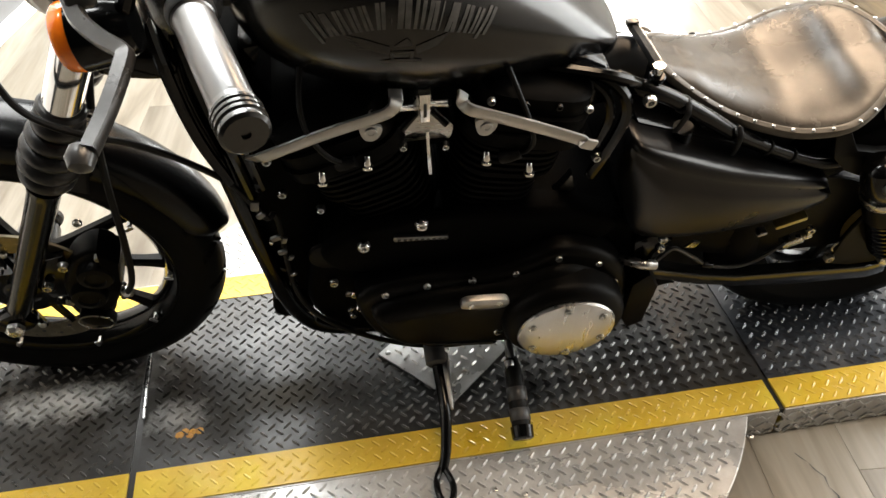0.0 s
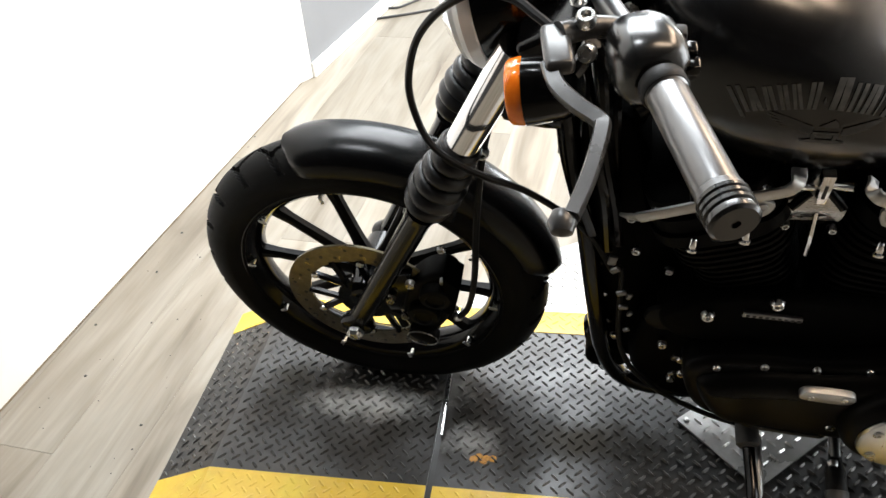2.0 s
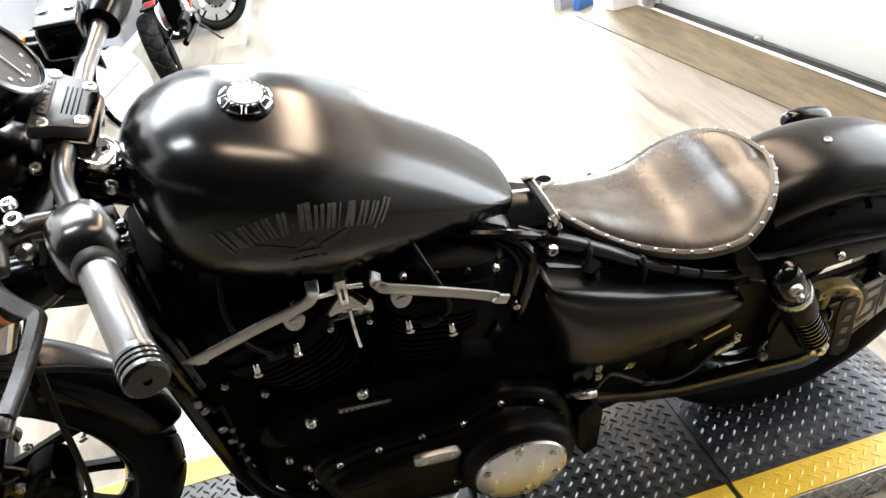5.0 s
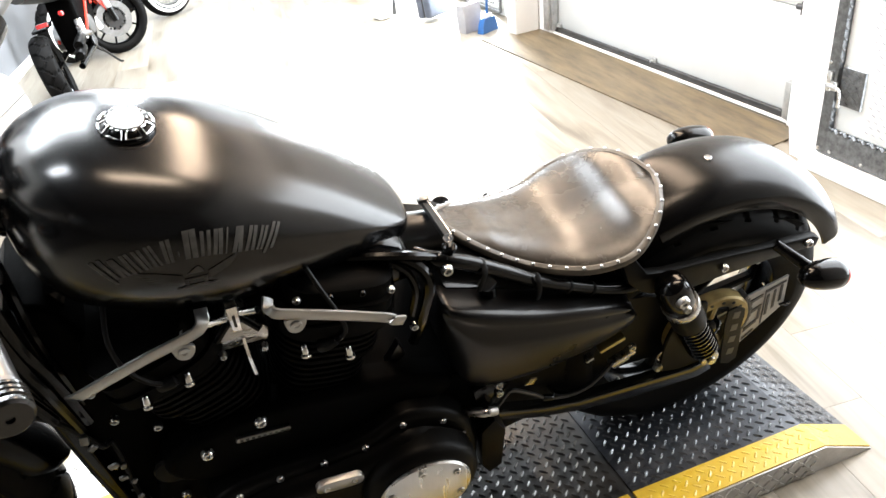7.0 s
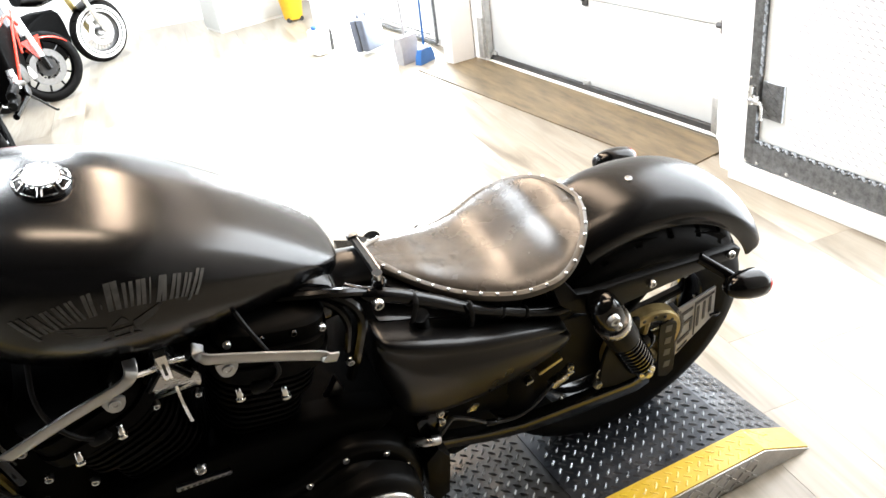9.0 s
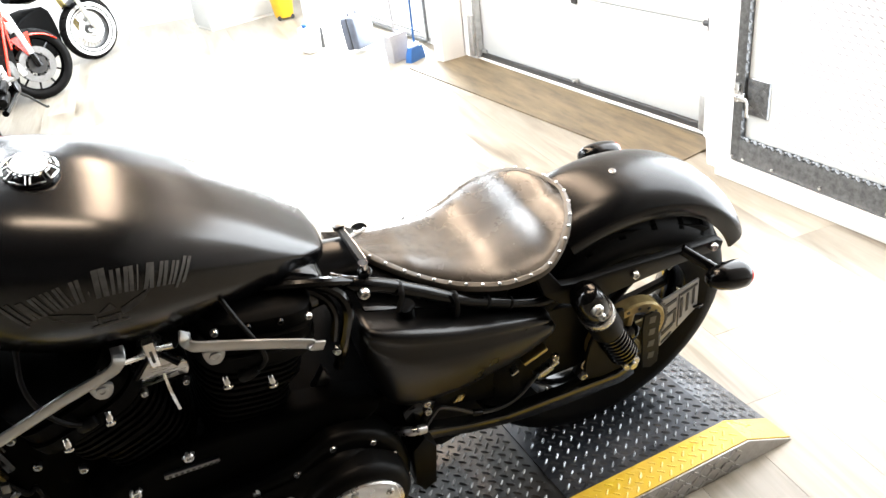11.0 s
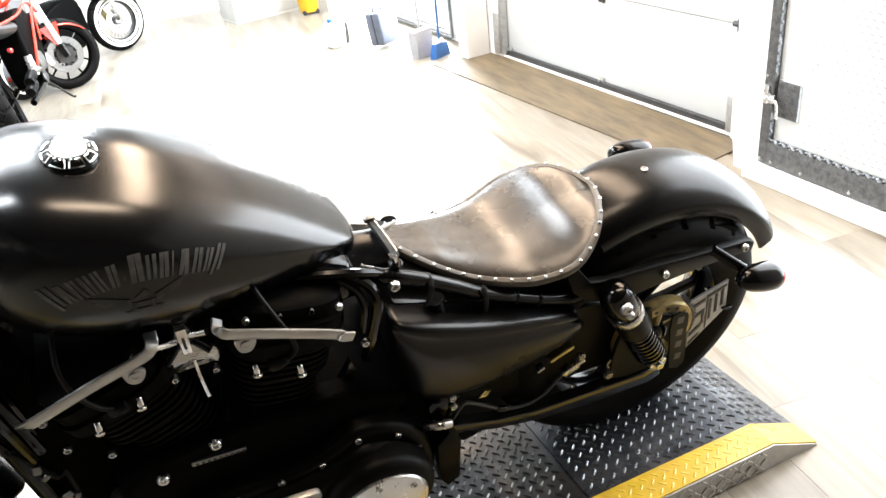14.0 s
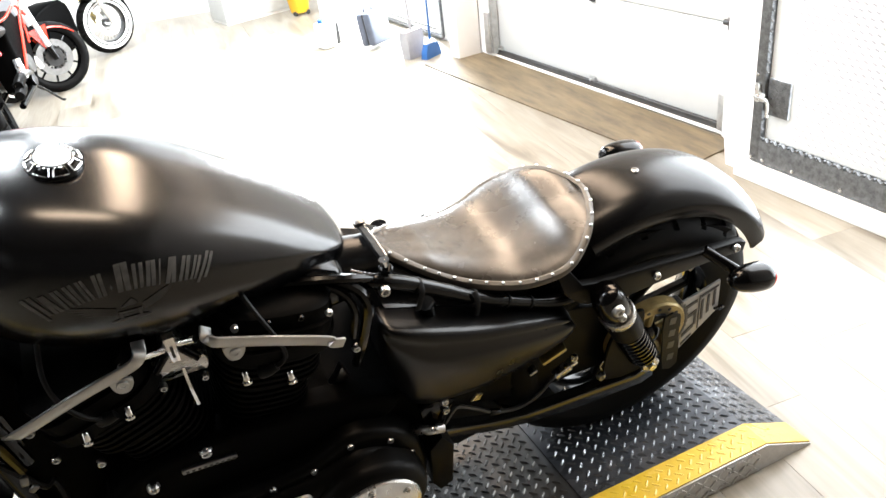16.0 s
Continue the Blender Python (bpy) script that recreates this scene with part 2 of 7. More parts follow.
def plank_material():
    m, nt, b, tc = nodes_of("pale_oak_vinyl_plank")
    info = nt.nodes.new("ShaderNodeObjectInfo")
    shift = nt.nodes.new("ShaderNodeVectorMath")
    shift.operation = "MULTIPLY_ADD"
    nt.links.new(info.outputs["Random"], shift.inputs[0])
    shift.inputs[1].default_value = (13.0, 37.0, 5.0)
    nt.links.new(tc.outputs["Object"], shift.inputs[2])
    mp = nt.nodes.new("ShaderNodeMapping")
    mp.inputs["Scale"].default_value = (6.0, 0.8, 6.0)
    nt.links.new(shift.outputs[0], mp.inputs["Vector"])
    n = nt.nodes.new("ShaderNodeTexNoise")
    n.inputs["Scale"].default_value, n.inputs["Detail"].default_value, n.inputs["Distortion"].default_value = 1.6, 7.0, 1.3
    nt.links.new(mp.outputs["Vector"], n.inputs["Vector"])
    mp2 = nt.nodes.new("ShaderNodeMapping")
    mp2.inputs["Scale"].default_value = (110.0, 4.0, 60.0)
    nt.links.new(shift.outputs[0], mp2.inputs["Vector"])
    g = nt.nodes.new("ShaderNodeTexNoise")
    g.inputs["Scale"].default_value, g.inputs["Detail"].default_value = 1.0, 4.0
    nt.links.new(mp2.outputs["Vector"], g.inputs["Vector"])
    tone = ramp_node(nt, n.outputs["Fac"], [(0.28, (0.126, 0.105, 0.078)), (0.44, (0.198, 0.174, 0.136)), (0.60, (0.250, 0.229, 0.189)), (0.78, (0.196, 0.173, 0.138))])
    grain = ramp_node(nt, g.outputs["Fac"], [(0.3, (0.80, 0.79, 0.77)), (0.6, (1.0, 1.0, 1.0))])
    tone = mix_node(nt, 0.5, tone, grain, "MULTIPLY")
    val = nt.nodes.new("ShaderNodeHueSaturation")
    nt.links.new(range_node(nt, info.outputs["Random"], 0.86, 1.12, 0.0, 1.0), val.inputs["Value"])
    nt.links.new(tone, val.inputs["Color"])
    nt.links.new(val.outputs["Color"], b.inputs["Base Color"])
    nt.links.new(range_node(nt, n.outputs["Fac"], 0.30, 0.42), b.inputs["Roughness"])
    bump_node(nt, b, g.outputs["Fac"], 0.12, 0.001)
    return m


M_LEATHER = leather_material()
M_SEAT_EDGE = material("seat_edge_leather", (0.052, 0.043, 0.032), 0.42, 0.0, (0.095, 0.080, 0.061), 25, 0.2, 400)
# Deck ovals: grime, pale tones that paint in reflected sheen, one near-black spot.
GRIME_SHEEN = [  # x, y, half length, half width, colour, noise scale
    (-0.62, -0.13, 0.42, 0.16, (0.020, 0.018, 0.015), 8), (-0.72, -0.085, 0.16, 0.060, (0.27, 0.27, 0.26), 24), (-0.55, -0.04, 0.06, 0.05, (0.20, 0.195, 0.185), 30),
    # The last entry is a near-black oval on the deck by the foot peg.
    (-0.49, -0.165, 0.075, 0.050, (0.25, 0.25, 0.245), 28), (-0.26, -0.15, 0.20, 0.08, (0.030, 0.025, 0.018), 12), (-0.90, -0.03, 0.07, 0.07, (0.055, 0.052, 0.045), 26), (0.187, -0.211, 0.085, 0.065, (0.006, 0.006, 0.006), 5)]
M_DECK = plate_material("dark_deck_paint", (0.011, 0.011, 0.011), (0.022, 0.022, 0.0215), (0.036, 0.030, 0.022), 0.46, 0.0, 0.7, GRIME_SHEEN)
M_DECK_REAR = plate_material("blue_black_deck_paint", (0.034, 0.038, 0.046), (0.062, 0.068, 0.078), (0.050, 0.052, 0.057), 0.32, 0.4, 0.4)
M_LUG = plate_material("worn_deck_lug", (0.075, 0.075, 0.075), (0.16, 0.16, 0.157), (0.065, 0.055, 0.042), 0.38, 0.75, 0.6, GRIME_SHEEN)
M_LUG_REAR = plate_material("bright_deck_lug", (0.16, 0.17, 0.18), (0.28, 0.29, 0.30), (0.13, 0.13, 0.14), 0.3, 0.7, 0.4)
M_YELLOW = plate_material("yellow_edge_paint", (0.60, 0.385, 0.026), (0.67, 0.45, 0.040), (0.44, 0.30, 0.06), 0.42, 0.0, 0.35)
M_ALU = plate_material("bare_aluminium_tread", (0.46, 0.46, 0.45), (0.60, 0.60, 0.59), (0.27, 0.26, 0.24), 0.36, 0.5, 0.4)
M_RUST = material("orange_rust_paint", (0.55, 0.27, 0.02), 0.6, 0.0, (0.30, 0.12, 0.02), 60)
M_PLANK = plank_material()
M_SUBFLOOR = material("subfloor", (0.165, 0.143, 0.108), 0.5, 0.0, (0.125, 0.107, 0.080), 5)
M_THRESH = material("brown_wood_threshold", (0.150, 0.114, 0.064), 0.5, 0.0, (0.066, 0.050, 0.029), 14, 0.1, 60, stretch=(1.5, 0.25, 1.5))


# ---- helpers ----
def mesh_from(name, bm, mat, smooth=True, angle=40):
    me = bpy.data.meshes.new(name)
    bm.normal_update()
    bm.to_mesh(me)
    bm.free()
    me.materials.append(mat)
    if smooth:
        me.polygons.foreach_set("use_smooth", [True] * len(me.polygons))
        me.set_sharp_from_angle(angle=radians(angle))
    return me


def part(name, bm, mat, parent=None, label="", smooth=True, angle=40):
    ob = new(name, mesh_from(name, bm, mat, smooth, angle))
    if parent:
        ob.parent = parent
    if label:
        ob["label"] = label
    return ob


def structure(name, bm, mat, label="", category="", parent=None, smooth=False):
    return tagged(part(name, bm, mat, parent, smooth=smooth), label, category, "", "structure")


def loft(rings, bm=None, closed=True, caps=True, loop=False):
    bm = bm or bmesh.new()
    vs = [[bm.verts.new(p) for p in r] for r in rings]
    n = len(rings[0])
    made = []
    pairs = list(zip(vs, vs[1:])) + ([(vs[-1], vs[0])] if loop else [])
    for a, b in pairs:
        for k in range(n if closed else n - 1):
            made.append(bm.faces.new((a[k], a[(k + 1) % n], b[(k + 1) % n], b[k])))
    if caps and closed and not loop:
        made += [bm.faces.new(vs[0][::-1]), bm.faces.new(vs[-1])]
    bmesh.ops.recalc_face_normals(bm, faces=made)
    return bm


def frame_of(axis):
    a = Vector(axis).normalized()
    u = a.cross(Vector((0, 0, 1)) if abs(a.z) < 0.9 else Vector((1, 0, 0))).normalized()
    return a, u, a.cross(u)


def lathe(profile, c, axis=(0, 1, 0), seg=24, bm=None, caps=True):
    """Rings of radius r at d along the axis, from c."""
    a, u, v = frame_of(axis)
    c = Vector(c)
    rings = [[c + a * d + (u * math.cos(2 * math.pi * k / seg) + v * math.sin(2 * math.pi * k / seg)) * max(r, 1e-4) for k in range(seg)] for r, d in profile]
    return loft(rings, bm, caps=caps)


def smooth_path(points, steps=6):
    p = [Vector(q) for q in points]
    if len(p) < 3:
        return p
    p = [2 * p[0] - p[1]] + p + [2 * p[-1] - p[-2]]
    out = []
    for k in range(1, len(p) - 2):
        for s in range(steps):
            t = s / steps
            a, b, c, d = p[k - 1 : k + 3]
            out.append(0.5 * (2 * b + (c - a) * t + (2 * a - 5 * b + 4 * c - d) * t * t + (3 * b - a - 3 * c + d) * t**3))
    return out + [p[-2]]


def tube(points, r, sides=10, bm=None, steps=6, r_end=None):
    path = smooth_path(points, steps)
    rings = []
    up = None
    for k, q in enumerate(path):
        d = (path[min(k + 1, len(path) - 1)] - path[max(k - 1, 0)]).normalized()
        if up is None:
            _, up, _ = frame_of(d)
        up = (up - d * up.dot(d)).normalized()
        side = d.cross(up)
        rr = r if r_end is None else r + (r_end - r) * k / (len(path) - 1)
        rings.append([q + (up * math.cos(2 * math.pi * n / sides) + side * math.sin(2 * math.pi * n / sides)) * rr for n in range(sides)])
    return loft(rings, bm)


def ribbon(points, wide, thick, face, wide_end=None, steps=6):
    """A flat bar with rounded edges along a path; its broad side looks towards face."""
    path = smooth_path(points, steps)
    rings = []
    for k, q in enumerate(path):
        d = (path[min(k + 1, len(path) - 1)] - path[max(k - 1, 0)]).normalized()
        across = d.cross(face).normalized()
        up = across.cross(d)
        w = wide if wide_end is None else wide + (wide_end - wide) * k / (len(path) - 1)
        rings.append([q + across * (w * u) + up * (thick * v) for u, v in ((-1, -0.4), (-0.75, -1), (0.75, -1), (1, -0.4), (1, 0.4), (0.75, 1), (-0.75, 1), (-1, 0.4))])
    return loft(rings)


def box(cx, cy, cz, sx, sy, sz, bevel=0.0, bm=None, seg=2, m=None):
    bm = bm or bmesh.new()
    mm = Matrix.Translation((cx, cy, cz)) @ (m or Matrix()) @ Matrix.Diagonal((sx, sy, sz, 1))
    vs = bmesh.ops.create_cube(bm, size=1, matrix=mm)["verts"]
    if bevel:
        es = list({e for v in vs for e in v.link_edges})
        bmesh.ops.bevel(bm, geom=es, offset=bevel, segments=seg, profile=0.5, affect="EDGES")
    return bm


def prism(outline, w0, w1, bevel=0.0, seg=3, bm=None):
    """A plate in the motorcycle's side plane: an outline of (x, h), from w0 to w1 out to its left, the outer edge rounded."""
    bm = bm or bmesh.new()
    if sum(a[0] * b[1] - b[0] * a[1] for a, b in zip(outline, outline[1:] + outline[:1])) < 0:
        outline = outline[::-1]
    a = [bm.verts.new((x, -w0, h)) for x, h in outline]
    b = [bm.verts.new((x, -w1, h)) for x, h in outline]
    n = len(outline)
    bm.faces.new(a[::-1])
    top = bm.faces.new(b)
    for k in range(n):
        bm.faces.new((a[k], a[(k + 1) % n], b[(k + 1) % n], b[k]))
    bmesh.ops.recalc_face_normals(bm, faces=bm.faces)
    if bevel:
        bmesh.ops.bevel(bm, geom=list(top.edges), offset=bevel, segments=seg, profile=0.5, affect="EDGES")
    return bm


def rounded(points, steps=5):
    """A closed, smoothed outline through (x, h) points."""
    n = len(points)
    out = []
    for k in range(n):
        a, b, c, d = (Vector(points[(k + j) % n]) for j in (-1, 0, 1, 2))
        for s in range(steps):
            t = s / steps
            q = 0.5 * (2 * b + (c - a) * t + (2 * a - 5 * b + 4 * c - d) * t * t + (3 * b - a - 3 * c + d) * t**3)
            out.append((q.x, q.y))
    return out


def P(x, w, h):
    """A place on the motorcycle: along it, out to its left, up."""
    return Vector((x, -w, h))


LEFT = (0, -1, 0)


def bolt(parent, c, axis=LEFT, r=0.007, h=0.007, mat=None, name="bolt"):
    prof = [(r, 0), (r, h * 0.6), (r * 0.8, h), (r * 0.5, h), (r * 0.45, h * 0.55), (0.0002, h * 0.5)]
    return part(name, lathe(prof, c, axis, 12), mat or M_STEEL, parent)


# ---- the room ----
FLOOR_Z = -0.07
structure("floor", box(0.6, 0.9, FLOOR_Z - 0.06, 6.4, 11.6, 0.11), M_SUBFLOOR, "pale oak plank floor of the showroom", "floor")
floor = bpy.data.objects["floor"]


def wall_run(name, a, b, z0, z1, mat, label, thick=0.1, openings=()):
    """An upright wall from a to b, its thickness to the right of the way from a to b. openings: (from, to, bottom, top)."""
    a, b = Vector((*a, 0)), Vector((*b, 0))
    length = (b - a).length
    ang = math.degrees(math.atan2(b.y - a.y, b.x - a.x))
    bm = bmesh.new()
    cuts = sorted(openings)
    x = 0.0
    for o0, o1, oz0, oz1 in cuts:
        box((x + o0) / 2, -thick / 2, (z0 + z1) / 2, o0 - x, thick, z1 - z0, bm=bm)
        if oz1 < z1:
            box((o0 + o1) / 2, -thick / 2, (oz1 + z1) / 2, o1 - o0, thick, z1 - oz1, bm=bm)
        if oz0 > z0:
            box((o0 + o1) / 2, -thick / 2, (oz0 + z0) / 2, o1 - o0, thick, oz0 - z0, bm=bm)
        x = o1
    box((x + length) / 2, -thick / 2, (z0 + z1) / 2, length - x, thick, z1 - z0, bm=bm)
    ob = structure(name, bm, mat, label, "wall")
    ob.matrix_world = pose(a.x, a.y, 0, 0, 0, ang)
    return ob


# The grey wall and the white panel in front of it, by the front wheel.
G0, G1 = Vector((-1.388, 1.568)), Vector((-1.28, 2.197))
gdir = (G1 - G0).normalized()
GA, GB = G0 + gdir * 0.002, G0 + gdir * 4.6
wall_run("wall_west", GB, GA, FLOOR_Z, CEILING_Z, M_GREY_WALL, "pale grey painted wall with a white baseboard", 0.1)
bb = structure("baseboard", box(2.3, 0.006, FLOOR_Z + 0.03, 4.6, 0.012, 0.06, 0.003), M_TRIM, "white painted baseboard along the grey wall", "baseboard")
gang = math.degrees(math.atan2(gdir.y, gdir.x))
bb.matrix_world = pose(G0.x, G0.y, 0, 0, 0, gang) @ pose(0, -0.012, 0)
W0, W1 = Vector((-1.422, 1.515)), Vector((-1.57, 0.007))
wdir = (W1 - W0).normalized()
W2, W3 = W0 + wdir * 2.2, W0 + wdir * 6.4
# Unseen dark wall, added to keep reflections in the tank's side dark.
wall_run("wall_southwest", W2, W3, FLOOR_Z, CEILING_Z, M_SOUTH, "unseen dark grey wall added beyond the white panel", 0.12)
wall_run("wall_panel", W0, W2, FLOOR_Z, CEILING_Z, M_WALL, "plain white wall panel standing beside the grey wall", 0.12)
wall_run("wall_return", G0, W0 + Vector((0.0, 0.002)), FLOOR_Z, CEILING_Z, M_WALL, "white end of the wall panel", 0.10)
side = Vector((-wdir.y, wdir.x))
wall_run("floor_joint", W0 + side * 0.004, W2 + side * 0.004, FLOOR_Z, FLOOR_Z + 0.0025, M_THRESH, "brown dirty joint along the foot of the white panel", 0.0055)
bm = bmesh.new()
rng = random.Random(11)
for k in range(46):
    x, y, r = rng.uniform(-1.52, -1.16), rng.uniform(-0.45, 1.1), rng.choice((0.0012, 0.0016, 0.002, 0.0028, 0.004))
    lathe([(r, 0), (r * 0.7, r * 0.5), (r * 0.1, r * 0.6)], (x, y, FLOOR_Z), (0, 0, 1), 6, bm)
structure("floor_grit", bm, M_SEAL, "small dark specks of grit on the plank floor", "grit")

# The east side: column, garage door, corner post, gate.
D0, D1 = Vector((2.301, 1.191)), Vector((2.093, 2.96))
ddir = (D1 - D0).normalized()
dang = math.degrees(math.atan2(ddir.y, ddir.x))
door_len = (D1 - D0).length
wall_run("wall_east", D0 - ddir * 0.02, D1 + ddir * 3.6, FLOOR_Z, CEILING_Z, M_WALL, "white painted wall round the garage door", 0.15, [(0.03, door_len + 0.01, FLOOR_Z, 2.35)])

door = new("garage_door")
door.matrix_world = pose(D0.x, D0.y, 0, 0, 0, dang) @ pose(0, -0.05, 0)
tagged(door, "white sectional garage door with a black bottom seal", "garage door")
for n in range(5):
    z0 = FLOOR_Z + 0.010 + 0.455 * n
    bm = box(door_len / 2, -0.02, z0 + 0.2275, door_len, 0.04, 0.451, 0.004)
    part("door_panel", bm, M_DOOR, door)
bm = box(door_len / 2, 0.012, FLOOR_Z + 0.022, door_len - 0.01, 0.020, 0.034, 0.006, seg=3)
part("bottom_seal", bm, M_SEAL, door, "black rubber bottom seal")
bm = box(door_len / 2, 0.03, FLOOR_Z + 0.005, door_len - 0.01, 0.022, 0.008, 0.002)
part("sill_strip", bm, M_TRIM, door, "pale sill strip under the seal")
for s in (0.02, door_len * 0.5, door_len - 0.05):
    bm = box(s + 0.01, 0.012, FLOOR_Z + 0.045, 0.045, 0.012, 0.03, 0.003)
    lathe([(0.006, 0), (0.006, 0.012), (0.003, 0.014)], (s + 0.01, 0.018, FLOOR_Z + 0.045), (0, 1, 0), 8, bm)
    part("seal_clip", bm, M_GALV, door, "small galvanised clip")
    bm = box(s + 0.01, 0.008, FLOOR_Z + 0.465, 0.04, 0.014, 0.055, 0.004)
    lathe([(0.012, 0), (0.012, 0.03)], (s + 0.01, 0.02, FLOOR_Z + 0.473), (1, 0, 0), 10, bm)
    part("door_hinge", bm, M_CLAMP, door, "dark grey hinge and roller")
for s, tall in ((0.028, 0.16), (door_len - 0.012, 2.2)):
    bm = box(s, 0.03, FLOOR_Z + 0.02 + tall / 2, 0.03, 0.04, tall, 0.004)
    part("track", bm, M_GALV, door, "galvanised upright door track")
bm = box(door_len + 0.02, 0.05, FLOOR_Z + 0.14, 0.05, 0.03, 0.24, 0.004)
part("track_bracket", bm, M_GALV, door, "galvanised bracket at the foot of the track")

# Worn brown threshold in front of the door.
T0, T1 = Vector((1.974, 1.03)), Vector((1.706, 3.09))
bm = bmesh.new()
quad = [T0, Vector((2.29, 1.10)), Vector((2.09, 3.06)), T1]
vs = [bm.verts.new((q.x, q.y, FLOOR_Z - 0.02)) for q in quad] + [bm.verts.new((q.x, q.y, FLOOR_Z + 0.006)) for q in quad]
bm.faces.new(vs[3::-1])
bm.faces.new(vs[4:])
for k in range(4):
    bm.faces.new((vs[k], vs[(k + 1) % 4], vs[4 + (k + 1) % 4], vs[4 + k]))
structure("threshold", bm, M_THRESH, "worn brown wood threshold in front of the garage door", "threshold")

# White column left of the door.
bm = box(1.985, 3.10, 1.45, 0.16, 0.10, 3.04, 0.008, m=pose(0, 0, 0, 0, 0, dang - 90))
structure("column", bm, M_WALL, "white painted column beside the garage door", "column", smooth=True)

# White corner post and the tread-plate gate beside it.
corner = [(2.125, 0.975), (2.311, 1.20), (2.42, 1.19), (2.42, 0.838), (2.131, 0.838)]
bm = loft([[(x, y, z) for x, y in corner] for z in (FLOOR_Z + 0.001, CEILING_Z - 0.001)])
structure("corner_post", bm, M_WALL, "white painted corner post between garage door and gate", "post", smooth=True)
E0, E1 = Vector((2.128, 0.89)), Vector((2.17, 0.34))
edir = (E1 - E0).normalized()
eang = math.degrees(math.atan2(edir.y, edir.x))
gate = new("gate")
gate.matrix_world = pose(E0.x, E0.y, 0, 0, 0, eang)
tagged(gate, "white perforated gate edged with grey tread plate, on a white curb", "gate")
wall_run("wall_gate", E0 + Vector((0.03, 0)) + edir * 5.6, E0 + Vector((0.03, -0.02)), FLOOR_Z, CEILING_Z, M_WALL, "white painted wall behind the gate", 0.1)
LONG = 1.5
part("curb", box(LONG / 2, -0.01, FLOOR_Z + 0.035, LONG, 0.07, 0.07, 0.004), M_TRIM, gate, "white painted curb")
part("stile", box(0.072, -0.008, 1.1, 0.044, 0.03, 2.19, 0.003), M_GREY_PLATE, gate, "grey tread-plate stile")
part("bottom_rail", box(0.09 + (LONG - 0.09) / 2, -0.008, 0.05, LONG - 0.09, 0.03, 0.09, 0.003), M_GREY_PLATE, gate, "grey tread-plate bottom rail")
part("infill_panel", box(0.09 + (LONG - 0.09) / 2, 0.004, 1.14, LONG - 0.1, 0.008, 2.08), M_DOOR, gate, "white perforated panel")
part("lock_plate", box(0.147, -0.004, 0.262, 0.094, 0.012, 0.135, 0.002), M_GREY_PLATE, gate, "grey tread-plate lock cover")
bm = box(0.082, -0.028, 0.262, 0.045, 0.012, 0.035, 0.004)
tube([(0.065, -0.04, 0.262), (0.105, -0.042, 0.262), (0.124, -0.042, 0.258), (0.130, -0.042, 0.235), (0.130, -0.042, 0.20)], 0.006, 8, bm)
box(0.070, -0.028, 0.275, 0.02, 0.016, 0.07, 0.003, bm)
part("slide_latch", bm, M_STEEL, gate, "steel slide latch with a bent handle")
for q in ((0.062, 0.02), (0.062, 0.34), (0.115, 0.022), (0.25, 0.022), (0.45, 0.022), (0.7, 0.022)):
    part("rivet", lathe([(0.007, 0), (0.006, 0.004), (0.001, 0.006)], (q[0], -0.023, q[1]), (0, -1, 0), 10), M_STEEL, gate)
bm = bmesh.new()
for i in range(120):
    z = 0.085 + 0.018 * i
    s = 1 if i % 2 else -1
    for xx in ([0.093 + 0.004 * s] if z > 0.35 or 0.1 < z < 0.19 else []):
        box(xx, -0.019, z, 0.014, 0.008, 0.005, bm=bm, m=pose(0, 0, 0, 0, 45 * s, 0))
for i in range(74):
    box(0.1 + 0.019 * i, -0.016, 0.098, 0.016, 0.014, 0.006, bm=bm, m=pose(0, 0, 0, 0, 45 * (1 if i % 2 else -1), 0))
for i in range(4):
    for k in range(6):
        box(0.112 + 0.021 * i + (0.008 if k % 2 else 0), -0.0095, 0.208 + 0.0215 * k, 0.020, 0.006, 0.005, bm=bm, m=pose(0, 0, 0, 0, 40 if (i + k) % 2 else -40, 0))
tagged(part("tread_edge", bm, M_GREY_PLATE, gate, "row of tread lugs along the cut edge", smooth=False), kind="stuff")
bm = bmesh.new()
for i in range(40):
    for k in range(46):
        x, z = 0.2 + 0.03 * i + (0.015 if k % 2 else 0), 0.13 + 0.022 * k
        if x < LONG - 0.03 and (x > 0.22 or z > 0.4):
            box(x, -0.0015, z, 0.014, 0.003, 0.004, bm=bm, m=pose(0, 0, 0, 0, 22, 0))
tagged(part("perforation", bm, M_GREY_PLASTIC, gate, "rows of small raised slots", smooth=False), kind="stuff")

# Far wall, the wall behind the camera, and the ceiling.
wall_run("wall_north", (3.4, 5.6), (-2.2, 6.3), FLOOR_Z, CEILING_Z, M_WALL, "white far wall of the showroom", 0.1)
wall_run("wall_south", (-2.6, -4.6), (3.4, -4.6), FLOOR_Z, CEILING_Z, M_SOUTH, "dark grey wall behind the lift", 0.1)
ceiling = structure("ceiling", box(0.5, 0.9, CEILING_Z + 0.05, 6.6, 11.6, 0.1), M_CEIL, "dark ceiling with long lamps", "ceiling")
for lx, ly, sx, sy, watts, tone in LAMPS:
    fx = new("ceiling_light")
    fx.matrix_world = pose(lx, ly, CEILING_Z)
    tagged(fx, "white metal ceiling light housing with long tubes", "ceiling light", "ceiling lights")
    bm = box(0, 0, -0.035, sx + 0.08, sy + 0.08, 0.07, 0.008)
    part("housing", bm, M_TRIM, fx)

# ---- the lift ----
lift = new("motorcycle_lift")
lift.matrix_world = pose(0, 0, 0, 0, 0, 1.7)
tagged(lift, "low tread-plate motorcycle lift with yellow edges on a round aluminium turntable", "motorcycle lift")
